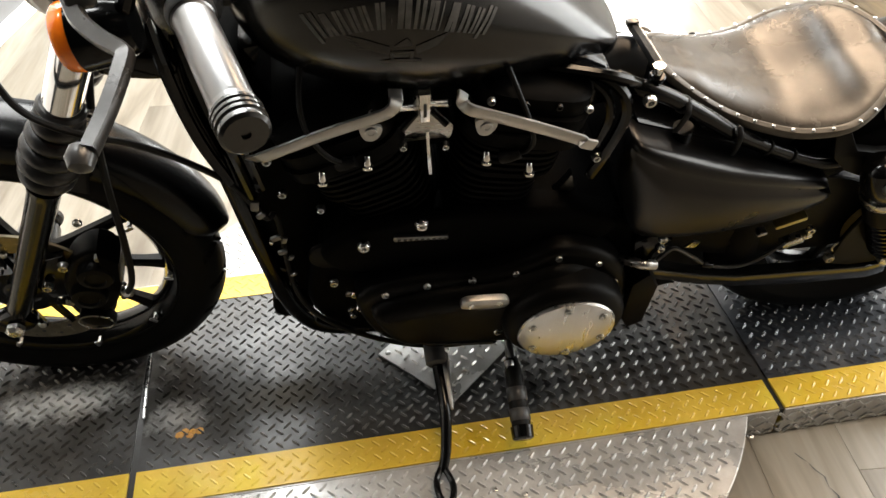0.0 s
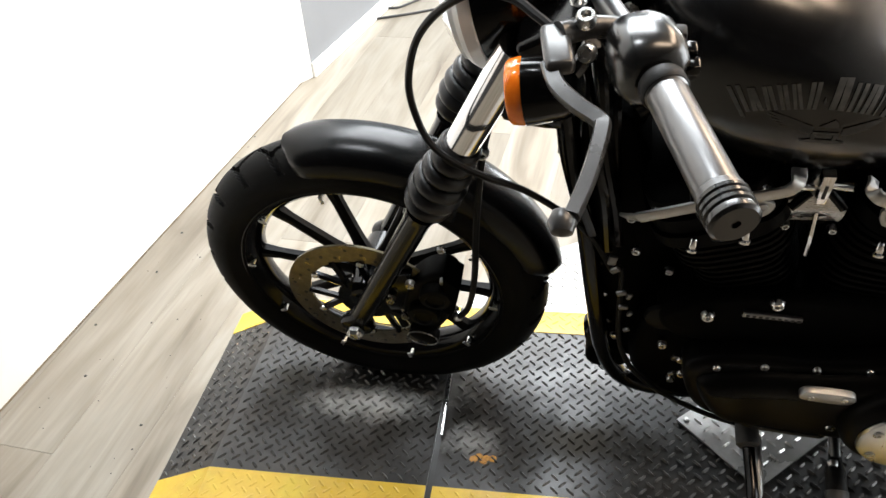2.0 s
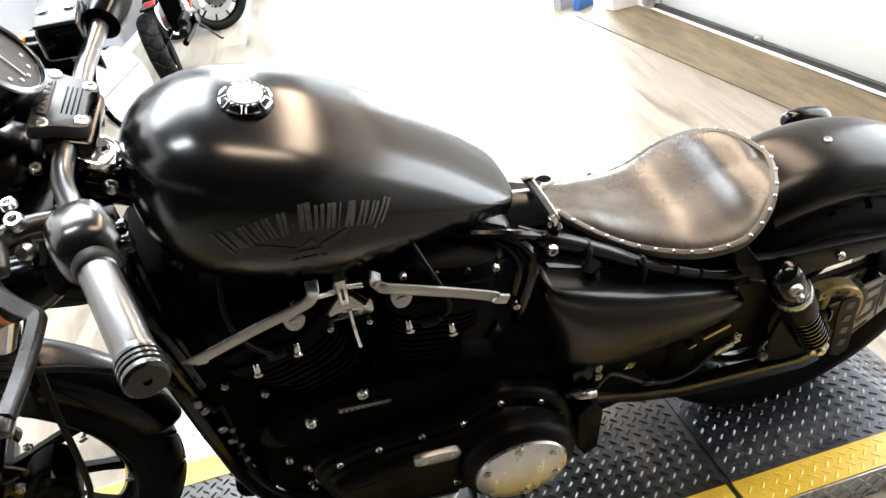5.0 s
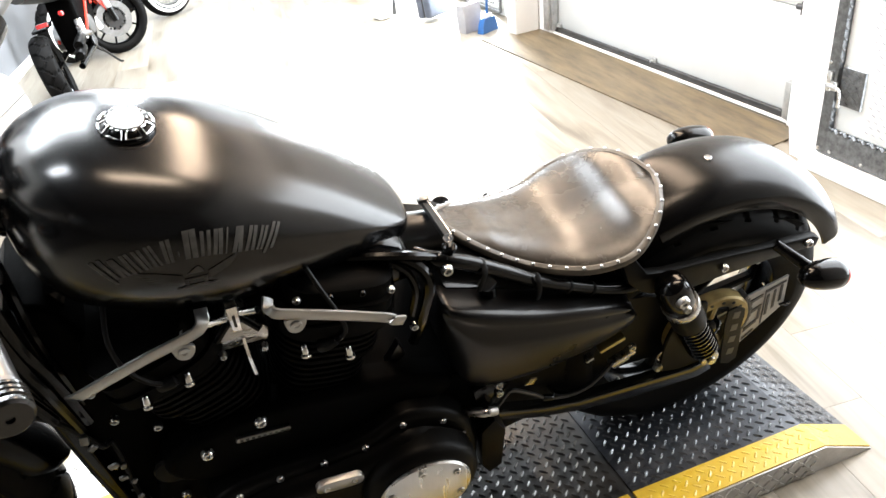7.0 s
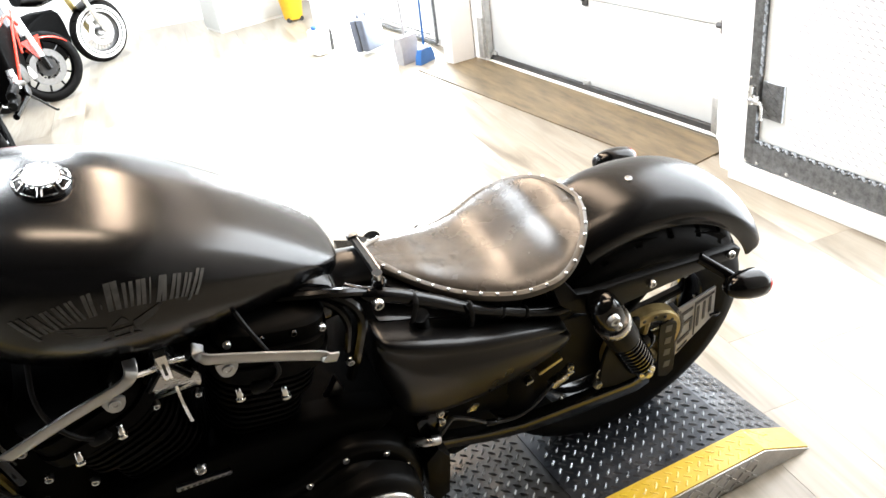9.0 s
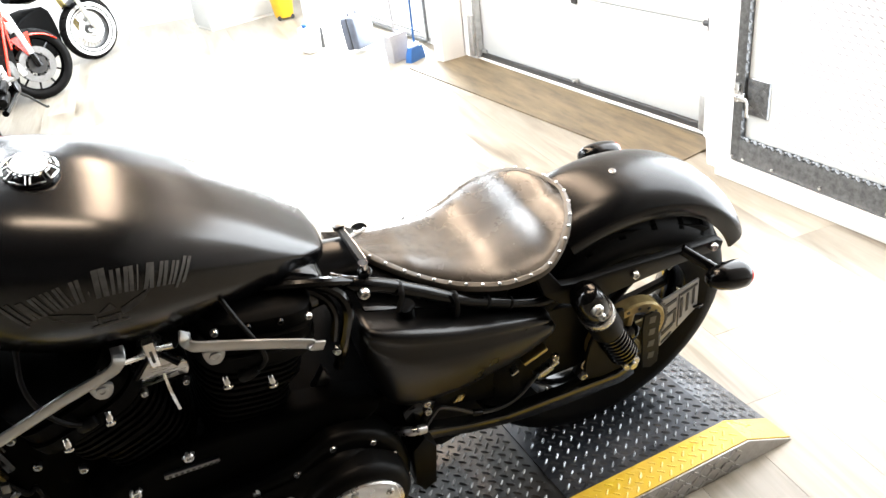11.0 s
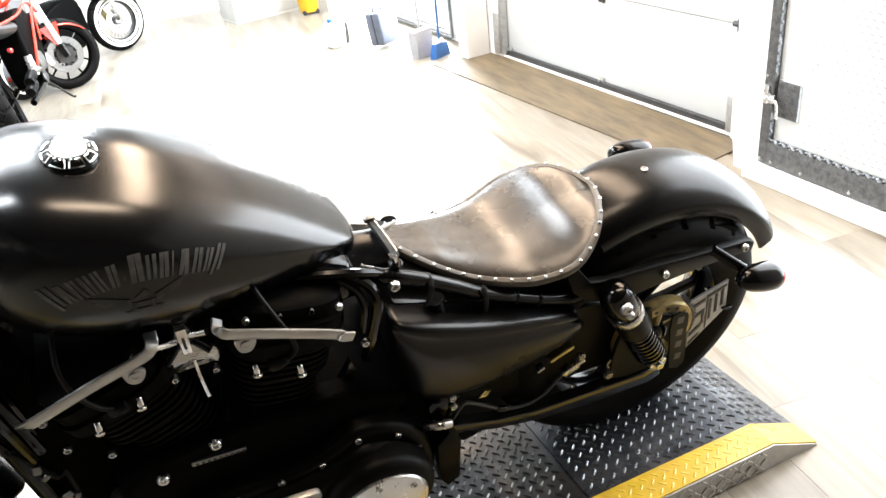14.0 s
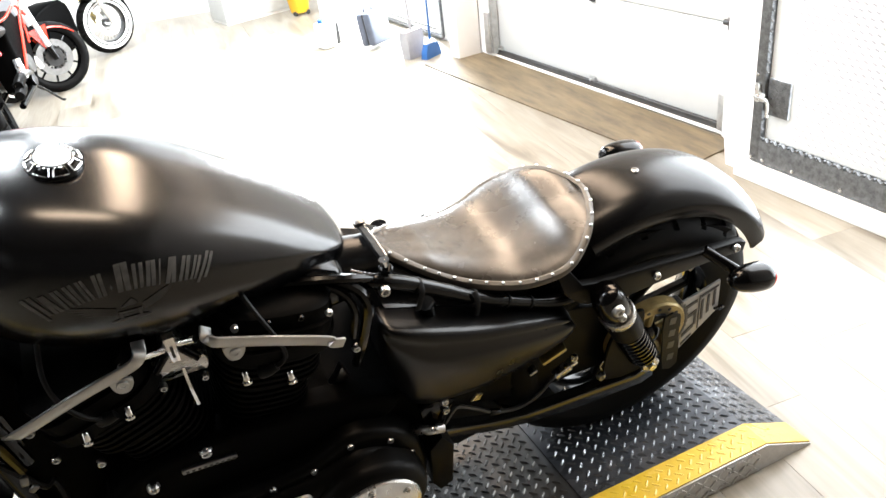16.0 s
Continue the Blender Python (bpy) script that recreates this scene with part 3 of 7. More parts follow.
YN, YF, STRIPE = -0.353, 0.230, 0.074
X0, X1, X2, X3, X4, X5 = -1.13, -1.0, -0.5575, 0.663, 1.105, 1.243


def deck_piece(name, xa, xb, za, zb, mat, label):
    """One deck plate with folded sides; za and zb are its heights at both ends."""
    bm = bmesh.new()
    y0, y1 = YN + STRIPE, YF - STRIPE
    lo = FLOOR_Z + 0.002
    pts = []
    for x, z in ((xa, za), (xb, zb)):
        z = max(z, lo + 0.004)
        pts.append([(x, y0, lo), (x, y0, z), (x, y1, z), (x, y1, lo)])
    loft(pts, bm)
    return part(name, bm, mat, lift, label, smooth=False)


def stripe_piece(name, xa, xb, za, zb, ya, yb, label=""):
    lo = FLOOR_Z + 0.002
    pts = []
    for x, z in ((xa, za), (xb, zb)):
        z = max(z, lo + 0.004)
        pts.append([(x, ya, lo), (x, ya, z + 0.0015), (x, yb, z + 0.0015), (x, yb, lo)])
    return part(name, loft(pts), M_YELLOW, lift, label, smooth=False)


GAP = 0.0065
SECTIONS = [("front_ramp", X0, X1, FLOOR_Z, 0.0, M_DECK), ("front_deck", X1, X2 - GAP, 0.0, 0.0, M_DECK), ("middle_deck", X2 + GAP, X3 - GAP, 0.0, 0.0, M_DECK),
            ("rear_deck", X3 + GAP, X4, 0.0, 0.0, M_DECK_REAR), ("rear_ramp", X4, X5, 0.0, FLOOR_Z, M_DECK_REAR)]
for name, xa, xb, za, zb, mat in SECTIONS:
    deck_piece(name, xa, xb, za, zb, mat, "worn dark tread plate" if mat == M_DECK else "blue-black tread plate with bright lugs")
    stripe_piece("edge_stripe", xa, xb, za, zb, YN + 0.002, YN + STRIPE, "yellow painted edge")
    stripe_piece("edge_stripe", xa, xb, za, zb, YF - STRIPE, YF - 0.002, "yellow painted edge")
    lo = FLOOR_Z + 0.001
    for y in (YN - 0.002, YF):
        pts = [[(x, y, lo), (x, y, max(z - 0.002, lo + 0.002)), (x, y + 0.004, max(z - 0.002, lo + 0.002)), (x, y + 0.004, lo)] for x, z in ((xa, za), (xb, zb))]
        part("side_skirt", loft(pts), M_ALU, lift, "bare aluminium side skirt", smooth=False)
for x in (X2, X3):
    part("seam_bar", box(x, (YN + YF) / 2, -0.013, 2 * GAP - 0.001, YF - YN - 0.004, 0.02), M_SEAL, lift, "black seam between two decks", smooth=False)
tube_bm = tube([(X2 + 0.006, -0.16, 0.004), (X2 + 0.002, -0.02, 0.005), (X2, 0.06, 0.005)], 0.003, 6)
part("seam_edge", tube_bm, M_STEEL, lift, "shiny bent seam edge")


def lug(bm, x, y, z, ang, length=0.0112, width=0.0038, high=0.0034, slope=0.0):
    c, s = math.cos(ang), math.sin(ang)
    ring = [(-1, 0), (-0.55, 0.8), (0.55, 0.8), (1, 0), (0.55, -0.8), (-0.55, -0.8)]
    top = [(-0.55, 0), (0.55, 0)]
    lo = []
    for u, v in ring:
        dx, dy = c * u * length - s * v * width, s * u * length + c * v * width
        lo.append(bm.verts.new((x + dx, y + dy, z + slope * dx)))
    hi = []
    for u, v in top:
        dx, dy = c * u * length, s * u * length
        hi.append(bm.verts.new((x + dx, y + dy, z + slope * dx + high)))
    a, b = hi
    for f in ((lo[0], a, lo[1]), (lo[1], a, b, lo[2]), (lo[2], b, lo[3]), (lo[3], b, lo[4]), (lo[4], b, a, lo[5]), (lo[5], a, lo[0])):
        bm.faces.new(f[::-1])


def tread(name, mat, xa, xb, ya, yb, za, zb, inside=None, label="", high=0.0034):
    bm = bmesh.new()
    step = 0.0208
    za, zb = max(za, FLOOR_Z + 0.006), max(zb, FLOOR_Z + 0.006)
    slope = (zb - za) / (xb - xa)
    h = step / math.sqrt(2)
    for i in range(math.floor((xa + ya) / h / 2) - 1, math.ceil((xb + yb) / h / 2) + 2):
        for k in range(math.floor((xa - yb) / h / 2) - 1, math.ceil((xb - ya) / h / 2) + 2):
            x, y = (i + k) * h, (i - k) * h
            if xa + 0.008 < x < xb - 0.008 and ya + 0.008 < y < yb - 0.008 and (not inside or inside(x, y)):
                lug(bm, x, y, za + slope * (x - xa), radians(45 if (i + k) % 2 else -45), high=high, slope=slope)
    bmesh.ops.recalc_face_normals(bm, faces=bm.faces)
    return tagged(part(name, bm, mat, lift, label, smooth=False), kind="stuff")


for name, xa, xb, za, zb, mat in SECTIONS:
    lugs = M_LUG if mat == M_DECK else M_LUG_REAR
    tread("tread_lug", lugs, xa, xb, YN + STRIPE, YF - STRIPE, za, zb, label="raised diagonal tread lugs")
    tread("stripe_lug", M_YELLOW, xa, xb, YN, YN + STRIPE, za + 0.0015, zb + 0.0015, label="yellow painted tread lugs", high=0.0011)
    tread("stripe_lug", M_YELLOW, xa, xb, YF - STRIPE, YF, za + 0.0015, zb + 0.0015, label="yellow painted tread lugs", high=0.0011)
DISC_C, DISC_R = (0.02, -0.056), 0.645
bm = lathe([(DISC_R - 0.002, 0), (DISC_R, 0.002), (DISC_R, 0.009), (DISC_R - 0.002, 0.011)], (*DISC_C, -0.0145), (0, 0, 1), 96)
part("turntable_disc", bm, M_ALU, lift, "round bare aluminium tread plate", angle=30)
part("turntable_base", lathe([(0.42, 0), (0.42, 0.045), (0.40, 0.055)], (*DISC_C, FLOOR_Z + 0.001), (0, 0, 1), 48), M_SEAL, lift, "dark turntable base")
on_disc = lambda x, y: math.hypot(x - DISC_C[0], y - DISC_C[1]) < DISC_R - 0.02 and (y < YN - 0.012 or y > YF + 0.012)
tread("disc_lug", M_ALU, -0.65, 0.7, -0.72, 0.62, -0.0035, -0.0035, on_disc, "bright raised tread lugs")
for q in ((0.575, -0.40), (0.13, -0.445), (0.08, -0.425)):
    part("disc_screw", lathe([(0.006, 0), (0.005, 0.003), (0.001, 0.004)], (*q, -0.0035), (0, 0, 1), 10), M_STEEL, lift)
PATCH = pose(0.052, -0.084, 0, 0, 0, 42)
bm = box(0, 0, 0.004, 0.20, 0.20, 0.004, 0.001)
patch = part("centre_plate", bm, M_ALU, lift, "bare aluminium square plate set cornerwise", smooth=False)
patch.matrix_basis = PATCH
bm = bmesh.new()
for i in range(-6, 7):
    for k in range(-6, 7):
        if abs(i * 0.0235) < 0.085 and abs(k * 0.0235) < 0.085:
            lug(bm, i * 0.0235, k * 0.0235, 0.006, radians(0 if (i + k) % 2 else 90), high=0.0036)
bmesh.ops.recalc_face_normals(bm, faces=bm.faces)
ob = tagged(part("centre_lug", bm, M_ALU, lift, "bright raised tread lugs", smooth=False), kind="stuff")
ob.matrix_basis = PATCH
for q in ((-0.086, -0.086), (-0.086, 0.086), (0.086, -0.086)):
    v = PATCH @ Vector((*q, 0.006))
    part("plate_screw", lathe([(0.006, 0), (0.005, 0.003), (0.001, 0.004)], v, (0, 0, 1), 10), M_STEEL, lift)
bm = bmesh.new()
rng = random.Random(5)
for k in range(9):
    x, y, r = -0.462 + rng.uniform(-0.02, 0.02), -0.208 + rng.uniform(-0.008, 0.008), rng.uniform(0.003, 0.009)
    lathe([(r, 0), (r * 0.7, 0.0006)], (x, y, 0.0004 + 0.0001 * k), (0, 0, 1), 7, bm)
part("paint_fleck", bm, M_RUST, lift, "orange paint fleck worn into the deck")


# Tread lugs on the upright skirts, and a peeling edge in the floor beside the lift.
bm = bmesh.new()
for i in range(34):
    for k in range(3):
        x, z = 0.44 + 0.0205 * i, -0.060 + 0.022 * k
        if x < X4 - 0.01:
            box(x, YN - 0.003, z, 0.019, 0.004, 0.005, bm=bm, m=pose(0, 0, 0, 0, 42 if (i + k) % 2 else -42, 0))
tagged(part("skirt_lug", bm, M_ALU, lift, "raised lugs on the bare skirt", smooth=False), kind="stuff")
bm = bmesh.new()
edge = [(0.688, -0.389), (0.695, -0.402), (0.704, -0.412), (0.707, -0.428), (0.718, -0.446), (0.716, -0.468), (0.722, -0.487), (0.716, -0.53)]
near = [bm.verts.new((x, y, FLOOR_Z + 0.0022)) for x, y in edge]
far = [bm.verts.new((x + 0.0022 + 0.0016 * math.sin(k * 2.3), y - 0.001, FLOOR_Z + 0.0022)) for k, (x, y) in enumerate(edge)]
for k in range(len(edge) - 1):
    bm.faces.new((near[k], near[k + 1], far[k + 1], far[k]))
bmesh.ops.recalc_face_normals(bm, faces=bm.faces)
structure("floor_peel", bm, M_SEAL, "dark peeling edge in the plank floor", "floor")

# ---- the motorcycle ----
bike = new("motorcycle")
bike.matrix_world = pose(0, 0.03, 0, 14.0, 0, 0)
tagged(bike, "satin black cruiser motorcycle with brown leather solo seat on its stand", "motorcycle")
FRONT, REAR = Vector((-0.676, 0, 0.33)), Vector((0.872, -0.040, 0.318))
FENDER_C = Vector((0.880, -0.008, 0.326))
TWIST = -3.0
RAKE = radians(28)
STEER_AXIS = Vector((math.sin(RAKE), 0, math.cos(RAKE)))


def tyre_mesh(c, R, half, depth, rim_r, seg=300, groove=None):
    """A tyre round y: a rounded crown, side walls down to the rim, and grooves cut into the crown."""
    prof = []
    n = 48 if seg > 300 else 24
    for k in range(n + 1):
        u = -1 + 2 * k / n
        ang = u * radians(100)
        yy = half * math.sin(ang) / math.sin(radians(90))
        rr = R - depth * (1 - math.cos(ang)) / 1.17
        prof.append((yy, rr))
    prof = [(-half * 0.72, rim_r)] + prof + [(half * 0.72, rim_r)]
    rings = []
    for a in range(seg):
        t = 2 * math.pi * a / seg
        ring = []
        for k, (yy, rr) in enumerate(prof):
            cut = groove(a / seg, 2 * (k - 1) / n - 1) if groove and 0 < k < n + 2 else 0.0
            r2 = rr - cut
            ring.append((c[0] + r2 * math.cos(t), c[1] + yy, c[2] + r2 * math.sin(t)))
        rings.append(ring)
    return loft(rings, loop=True)


def zigzag(turns, wide, deep=0.006):
    """Tread grooves: slanted slots on both shoulders, joined by a zigzag round the crown."""
    def cut(a, v):
        if abs(v) > 0.66:
            return 0.0
        ph = (a * turns) % 1.0
        side = 0.0 if v > 0 else 0.5
        slot = (ph + side + 0.55 * abs(v)) % 1.0
        hit = slot < wide * 2 and 0.16 < abs(v) < 0.62
        crown = 0.17 * (abs(2 * ph - 1) * 2 - 1)
        return deep if hit or abs(v - crown) < 0.035 else 0.0
    return cut


def cast_wheel(name, c, R, half, rim_r, spokes, parent, first=0.0, rim_half=0.04, tyre_label="", rim_mat=None, spoke_mat=None, depth=0.052, turns=26, tabs=True):
    """Rim and hub as one part, with tyre and spokes under it."""
    bm = bmesh.new()
    prof = [(rim_r + 0.004, -rim_half), (rim_r + 0.006, -rim_half + 0.004), (rim_r - 0.006, -rim_half + 0.008), (rim_r - 0.022, -rim_half * 0.4), (rim_r - 0.026, 0),
            (rim_r - 0.022, rim_half * 0.4), (rim_r - 0.006, rim_half - 0.008), (rim_r + 0.006, rim_half - 0.004), (rim_r + 0.004, rim_half)]
    outer = [(rim_r + 0.012, rim_half * 0.95), (rim_r + 0.012, -rim_half * 0.95)]
    rings = []
    for a in range(96):
        t = 2 * math.pi * a / 96
        rings.append([(c[0] + r * math.cos(t), c[1] + d, c[2] + r * math.sin(t)) for r, d in prof + outer])
    loft(rings, bm, loop=True)
    lathe([(0.026, -0.075), (0.034, -0.07), (0.040, -0.03), (0.044, 0.0), (0.040, 0.03), (0.034, 0.07), (0.026, 0.075)], c, (0, 1, 0), 32, bm)
    wheel = part(name, bm, rim_mat or M_GLOSS, parent, "gloss black cast wheel" if not rim_mat else "")
    part("tyre", tyre_mesh(c, R, half, depth, rim_r, seg=600, groove=zigzag(turns, 0.075, 0.008)), M_TYRE, wheel, tyre_label or "black road tyre with zigzag tread", angle=30)
    for k in range(spokes):
        t = radians(first) + 2 * math.pi * k / spokes
        d, n = Vector((math.cos(t), 0, math.sin(t))), Vector((-math.sin(t), 0, math.cos(t)))
        rings = []
        for s, wide, thick in ((0.035, 0.016, 0.013), (0.10, 0.011, 0.011), (0.19, 0.010, 0.010), (rim_r - 0.022, 0.012, 0.013)):
            q = Vector(c) + d * s
            rings.append([q + n * (wide * u) + Vector((0, thick * v, 0)) for u, v in ((-1, -0.55), (-0.5, -1), (0.5, -1), (1, -0.55), (1, 0.55), (0.5, 1), (-0.5, 1), (-1, 0.55))])
        part("spoke", loft(rings), spoke_mat or rim_mat or M_COVER, wheel)
        if tabs:
            bm = bmesh.new()
            q = Vector(c) + d * (rim_r - 0.012) + Vector((0, -rim_half - 0.001, 0))
            box(*q, 0.016, 0.003, 0.007, 0.001, bm, 1, Matrix.Rotation(-t, 4, "Y"))
            q = Vector(c) + d * (rim_r - 0.010) + n * 0.003 + Vector((0, -rim_half + 0.011, 0))
            box(*q, 0.008, 0.018, 0.006, 0.001, bm, 1, Matrix.Rotation(-t, 4, "Y"))
            part("machined_tab", bm, M_BRUSHED, wheel, "bright machined spoke tip")
    return wheel


def brake_disc(c, R, parent, label, mat=None, holes=True):
    bm = bmesh.new()
    n, inner = 96, R * 0.72
    prof = [(inner, -0.0025), (R, -0.0025), (R, 0.0025), (inner, 0.0025)]
    rings = [[(c[0] + r * math.cos(2 * math.pi * a / n), c[1] + d, c[2] + r * math.sin(2 * math.pi * a / n)) for r, d in prof] for a in range(n)]
    loft(rings, bm, loop=True)
    disc = part("brake_disc", bm, mat or M_DISC, parent, label, angle=30)
    return disc


def disc_detail(c, R, parent, carrier_mat=None):
    part("disc_carrier", lathe([(R * 0.36, -0.006), (R * 0.36, 0.006)], c, (0, 1, 0), 32), carrier_mat or M_GLOSS, parent, "black disc carrier")
    for k in range(6):
        t = 2 * math.pi * k / 6 + 0.2
        for s in (-0.28, 0.28):
            a = Vector((c[0] + R * 0.30 * math.cos(t), c[1], c[2] + R * 0.30 * math.sin(t)))
            b = Vector((c[0] + R * 0.74 * math.cos(t + s), c[1], c[2] + R * 0.74 * math.sin(t + s)))
            part("carrier_arm", tube([a, b], 0.007, 6), carrier_mat or M_GLOSS, parent)
    for k in range(30):
        t = 2 * math.pi * k / 30
        rr = R * (0.80 + 0.06 * (k % 3))
        part("disc_hole", lathe([(0.0038, 0), (0.0036, 0.0006)], (c[0] + rr * math.cos(t), c[1] - 0.0026, c[2] + rr * math.sin(t)), LEFT, 8), M_SEAL, parent)
    for k in range(6):
        t = 2 * math.pi * k / 6 + 0.45
        part("disc_bolt", lathe([(0.007, 0), (0.007, 0.004), (0.004, 0.006), (0.001, 0.006)], (c[0] + R * 0.70 * math.cos(t), c[1] - 0.003, c[2] + R * 0.70 * math.sin(t)), LEFT, 10), M_STEEL, parent)


steer = Matrix.Translation(FRONT) @ Matrix.Rotation(radians(TWIST), 4, STEER_AXIS) @ Matrix.Translation(-FRONT)
fw = cast_wheel("front_wheel", FRONT, 0.331, 0.051, 0.247, 10, bike, first=-115, depth=0.055, turns=24)
fw.matrix_basis = steer
brake_disc(FRONT + Vector((0, -0.066, 0)), 0.150, fw, "steel front brake disc with drilled holes")
disc_detail(FRONT + Vector((0, -0.066, 0)), 0.150, fw)

# Fork legs, boots and fork tubes.
AX = P(-0.690, 0.105, 0.312)
fdir = (P(-0.375, 0.105, 0.93) - AX).normalized()
for side in (1, -1):
    flip = lambda v: Vector((v.x + (0.012 if side < 0 else 0), v.y * side, v.z))
    base, d = flip(AX), fdir
    at = lambda s: base + d * s
    bm = lathe([(0.012, -0.03), (0.018, -0.02), (0.021, 0.0), (0.019, 0.05), (0.0205, 0.16), (0.022, 0.34), (0.026, 0.36)], base, d, 24)
    box(*(base + Vector((0, -0.004 * side, 0))), 0.05, 0.034, 0.055, 0.012, bm, 2, Matrix.Rotation(radians(-28), 4, "Y"))
    leg = part("fork_leg", bm, M_GLOSS, bike, "satin black lower fork leg")
    prof = [(0.031, 0.375)]
    for k, r in enumerate((0.0385, 0.0425, 0.042, 0.038, 0.034)):
        s = 0.376 + 0.0255 * k
        prof += [(r - 0.007, s), (r - 0.002, s + 0.005), (r, s + 0.0125), (r - 0.002, s + 0.020), (r - 0.007, s + 0.025)]
    prof += [(0.029, 0.503), (0.031, 0.506), (0.031, 0.518), (0.027, 0.522)]
    part("fork_boot", lathe(prof, base, d, 28), M_BOOT, bike, "ribbed black rubber fork boot")
    part("fork_tube", lathe([(0.0245, 0.48), (0.0245, 0.70)], base, d, 28), M_CHROME, bike, "polished steel fork tube")
part("axle_nut", lathe([(0.012, 0), (0.012, 0.012), (0.016, 0.012), (0.016, 0.02), (0.010, 0.026), (0.001, 0.026)], AX + P(0, 0.012, 0), LEFT, 6), M_STEEL, bike, "hex steel axle nut")
bm = prism(rounded([(-0.40, 0.80), (-0.32, 0.785), (-0.31, 0.815), (-0.385, 0.83)], 3), -0.085, 0.085, 0.008, 2)
part("lower_triple_clamp", bm, M_GLOSS, bike, "gloss black lower fork clamp")
bm = bmesh.new()
box(-0.325, 0, 0.965, 0.10, 0.27, 0.03, 0.010, bm, 3, Matrix.Rotation(radians(-28), 4, "Y"))
part("upper_triple_clamp", bm, M_GLOSS, bike, "gloss black upper fork clamp")
part("stem_nut", lathe([(0.030, 0), (0.032, 0.004), (0.032, 0.012), (0.024, 0.016), (0.012, 0.016), (0.010, 0.022), (0.001, 0.022)], P(-0.255, 0.03, 0.985), STEER_AXIS, 24), M_CHROME, bike, "polished steering stem nut")
bolt(bike, P(-0.248, 0.06, 0.952), STEER_AXIS, 0.010, 0.010)

# Calliper, its lines and the fender.
bm = prism(rounded([(-0.605, 0.30), (-0.60, 0.36), (-0.578, 0.412), (-0.545, 0.445), (-0.512, 0.452), (-0.497, 0.425), (-0.505, 0.37), (-0.52, 0.32), (-0.545, 0.280), (-0.585, 0.272)], 3), 0.045, 0.092, 0.010, 3)
cal = part("brake_calliper", bm, M_COVER, bike, "black front brake calliper with an oval badge")
for x, h in ((-0.562, 0.345), (-0.534, 0.400)):
    part("piston_housing", lathe([(0.030, -0.02), (0.030, 0.012), (0.027, 0.018), (0.018, 0.020), (0.016, 0.016), (0.0005, 0.016)], P(x, 0.092, h), LEFT, 28), M_COVER, cal, "round black piston housing")
part("calliper_bridge", prism([(-0.515, 0.46), (-0.488, 0.43), (-0.508, 0.345), (-0.528, 0.36)], 0.05, 0.106, 0.006, 2), M_ENGINE, cal)
part("calliper_bracket", prism([(-0.64, 0.36), (-0.615, 0.43), (-0.575, 0.44), (-0.60, 0.33), (-0.63, 0.325)], 0.072, 0.086, 0.003, 2), M_GLOSS, cal, "black calliper bracket")
part("badge_plate", prism(rounded([(-0.598, 0.285), (-0.585, 0.300), (-0.55, 0.275), (-0.545, 0.255), (-0.56, 0.250), (-0.59, 0.265)], 3), 0.085, 0.108, 0.004, 2), M_COVER, cal)
for x, h, r in ((-0.577, 0.426, 0.009), (-0.600, 0.326, 0.008), (-0.505, 0.358, 0.007), (-0.498, 0.335, 0.006), (-0.62, 0.375, 0.009), (-0.518, 0.442, 0.006)):
    bolt(cal, P(x, 0.092, h), LEFT, r, 0.010)
part("banjo_bolt", lathe([(0.008, 0), (0.008, 0.014), (0.0055, 0.016)], P(-0.503, 0.10, 0.352), (0.4, -0.8, 0.2), 10), M_STEEL, cal, "bright hose bolt")
ring = [P(-0.572 + 0.026 * math.cos(a) + 0.010 * math.sin(a), 0.111, 0.275 + 0.018 * math.sin(a) - 0.012 * math.cos(a)) for a in [2 * math.pi * k / 18 for k in range(19)]]
part("badge_ring", tube(ring, 0.0013, 5, steps=2), M_STEEL, cal, "thin oval badge outline")
part("brake_hose", tube([P(-0.51, 0.10, 0.33), P(-0.475, 0.12, 0.40), P(-0.455, 0.125, 0.50), P(-0.445, 0.11, 0.62), P(-0.43, 0.09, 0.74), P(-0.41, 0.07, 0.82)], 0.0055, 8), M_RUBBER, bike, "black brake hose")


def fender(c, R, half, a0, a1, name, label, crown=0.030, mat=None, square=False, n=44):
    """A curved mudguard round y from angle a0 to a1 (degrees, 0 to the rear, 90 up), with a rounded crown and rolled lips."""
    rings = []
    for k in range(n + 1):
        t = k / n
        a = radians(a0 + (a1 - a0) * t)
        end = min(t, 1 - t) * n
        taper = 1.0 if end > 4 or square else 0.45 + 0.55 * math.sqrt(max(1 - (1 - end / 4.2) ** 2, 0))
        ring, inner = [], []
        for j in range(19):
            u = -1 + 2 * j / 18
            y = half * taper * math.sin(u * math.pi / 2) if abs(u) < 1 else half * taper * u
            drop = crown * (1 - math.cos(u * math.pi / 2)) ** 1.15 + (0.016 if abs(u) == 1 else 0.0)
            r = R - drop
            ring.append((c[0] + r * math.cos(a), c[1] + y, c[2] + r * math.sin(a)))
            ri = r - 0.004
            inner.append((c[0] + ri * math.cos(a), c[1] + y * 0.96, c[2] + ri * math.sin(a)))
        rings.append(ring + inner[::-1])
    return part(name, loft(rings), mat or M_BLACK, bike, label, angle=50)


fender(FRONT, 0.359, 0.054, 105, 10, "front_fender", "satin black front fender", 0.033, M_FENDER)
bm = prism([(-0.56, 0.60), (-0.52, 0.66), (-0.47, 0.64), (-0.49, 0.57)], 0.066, 0.078, 0.004, 1)
part("fender_bracket", bm, M_GLOSS, bike)
bolt(bike, P(-0.43, 0.085, 0.745), LEFT, 0.010, 0.012)
bolt(bike, P(-0.50, 0.13, 0.575), LEFT, 0.007, 0.006)

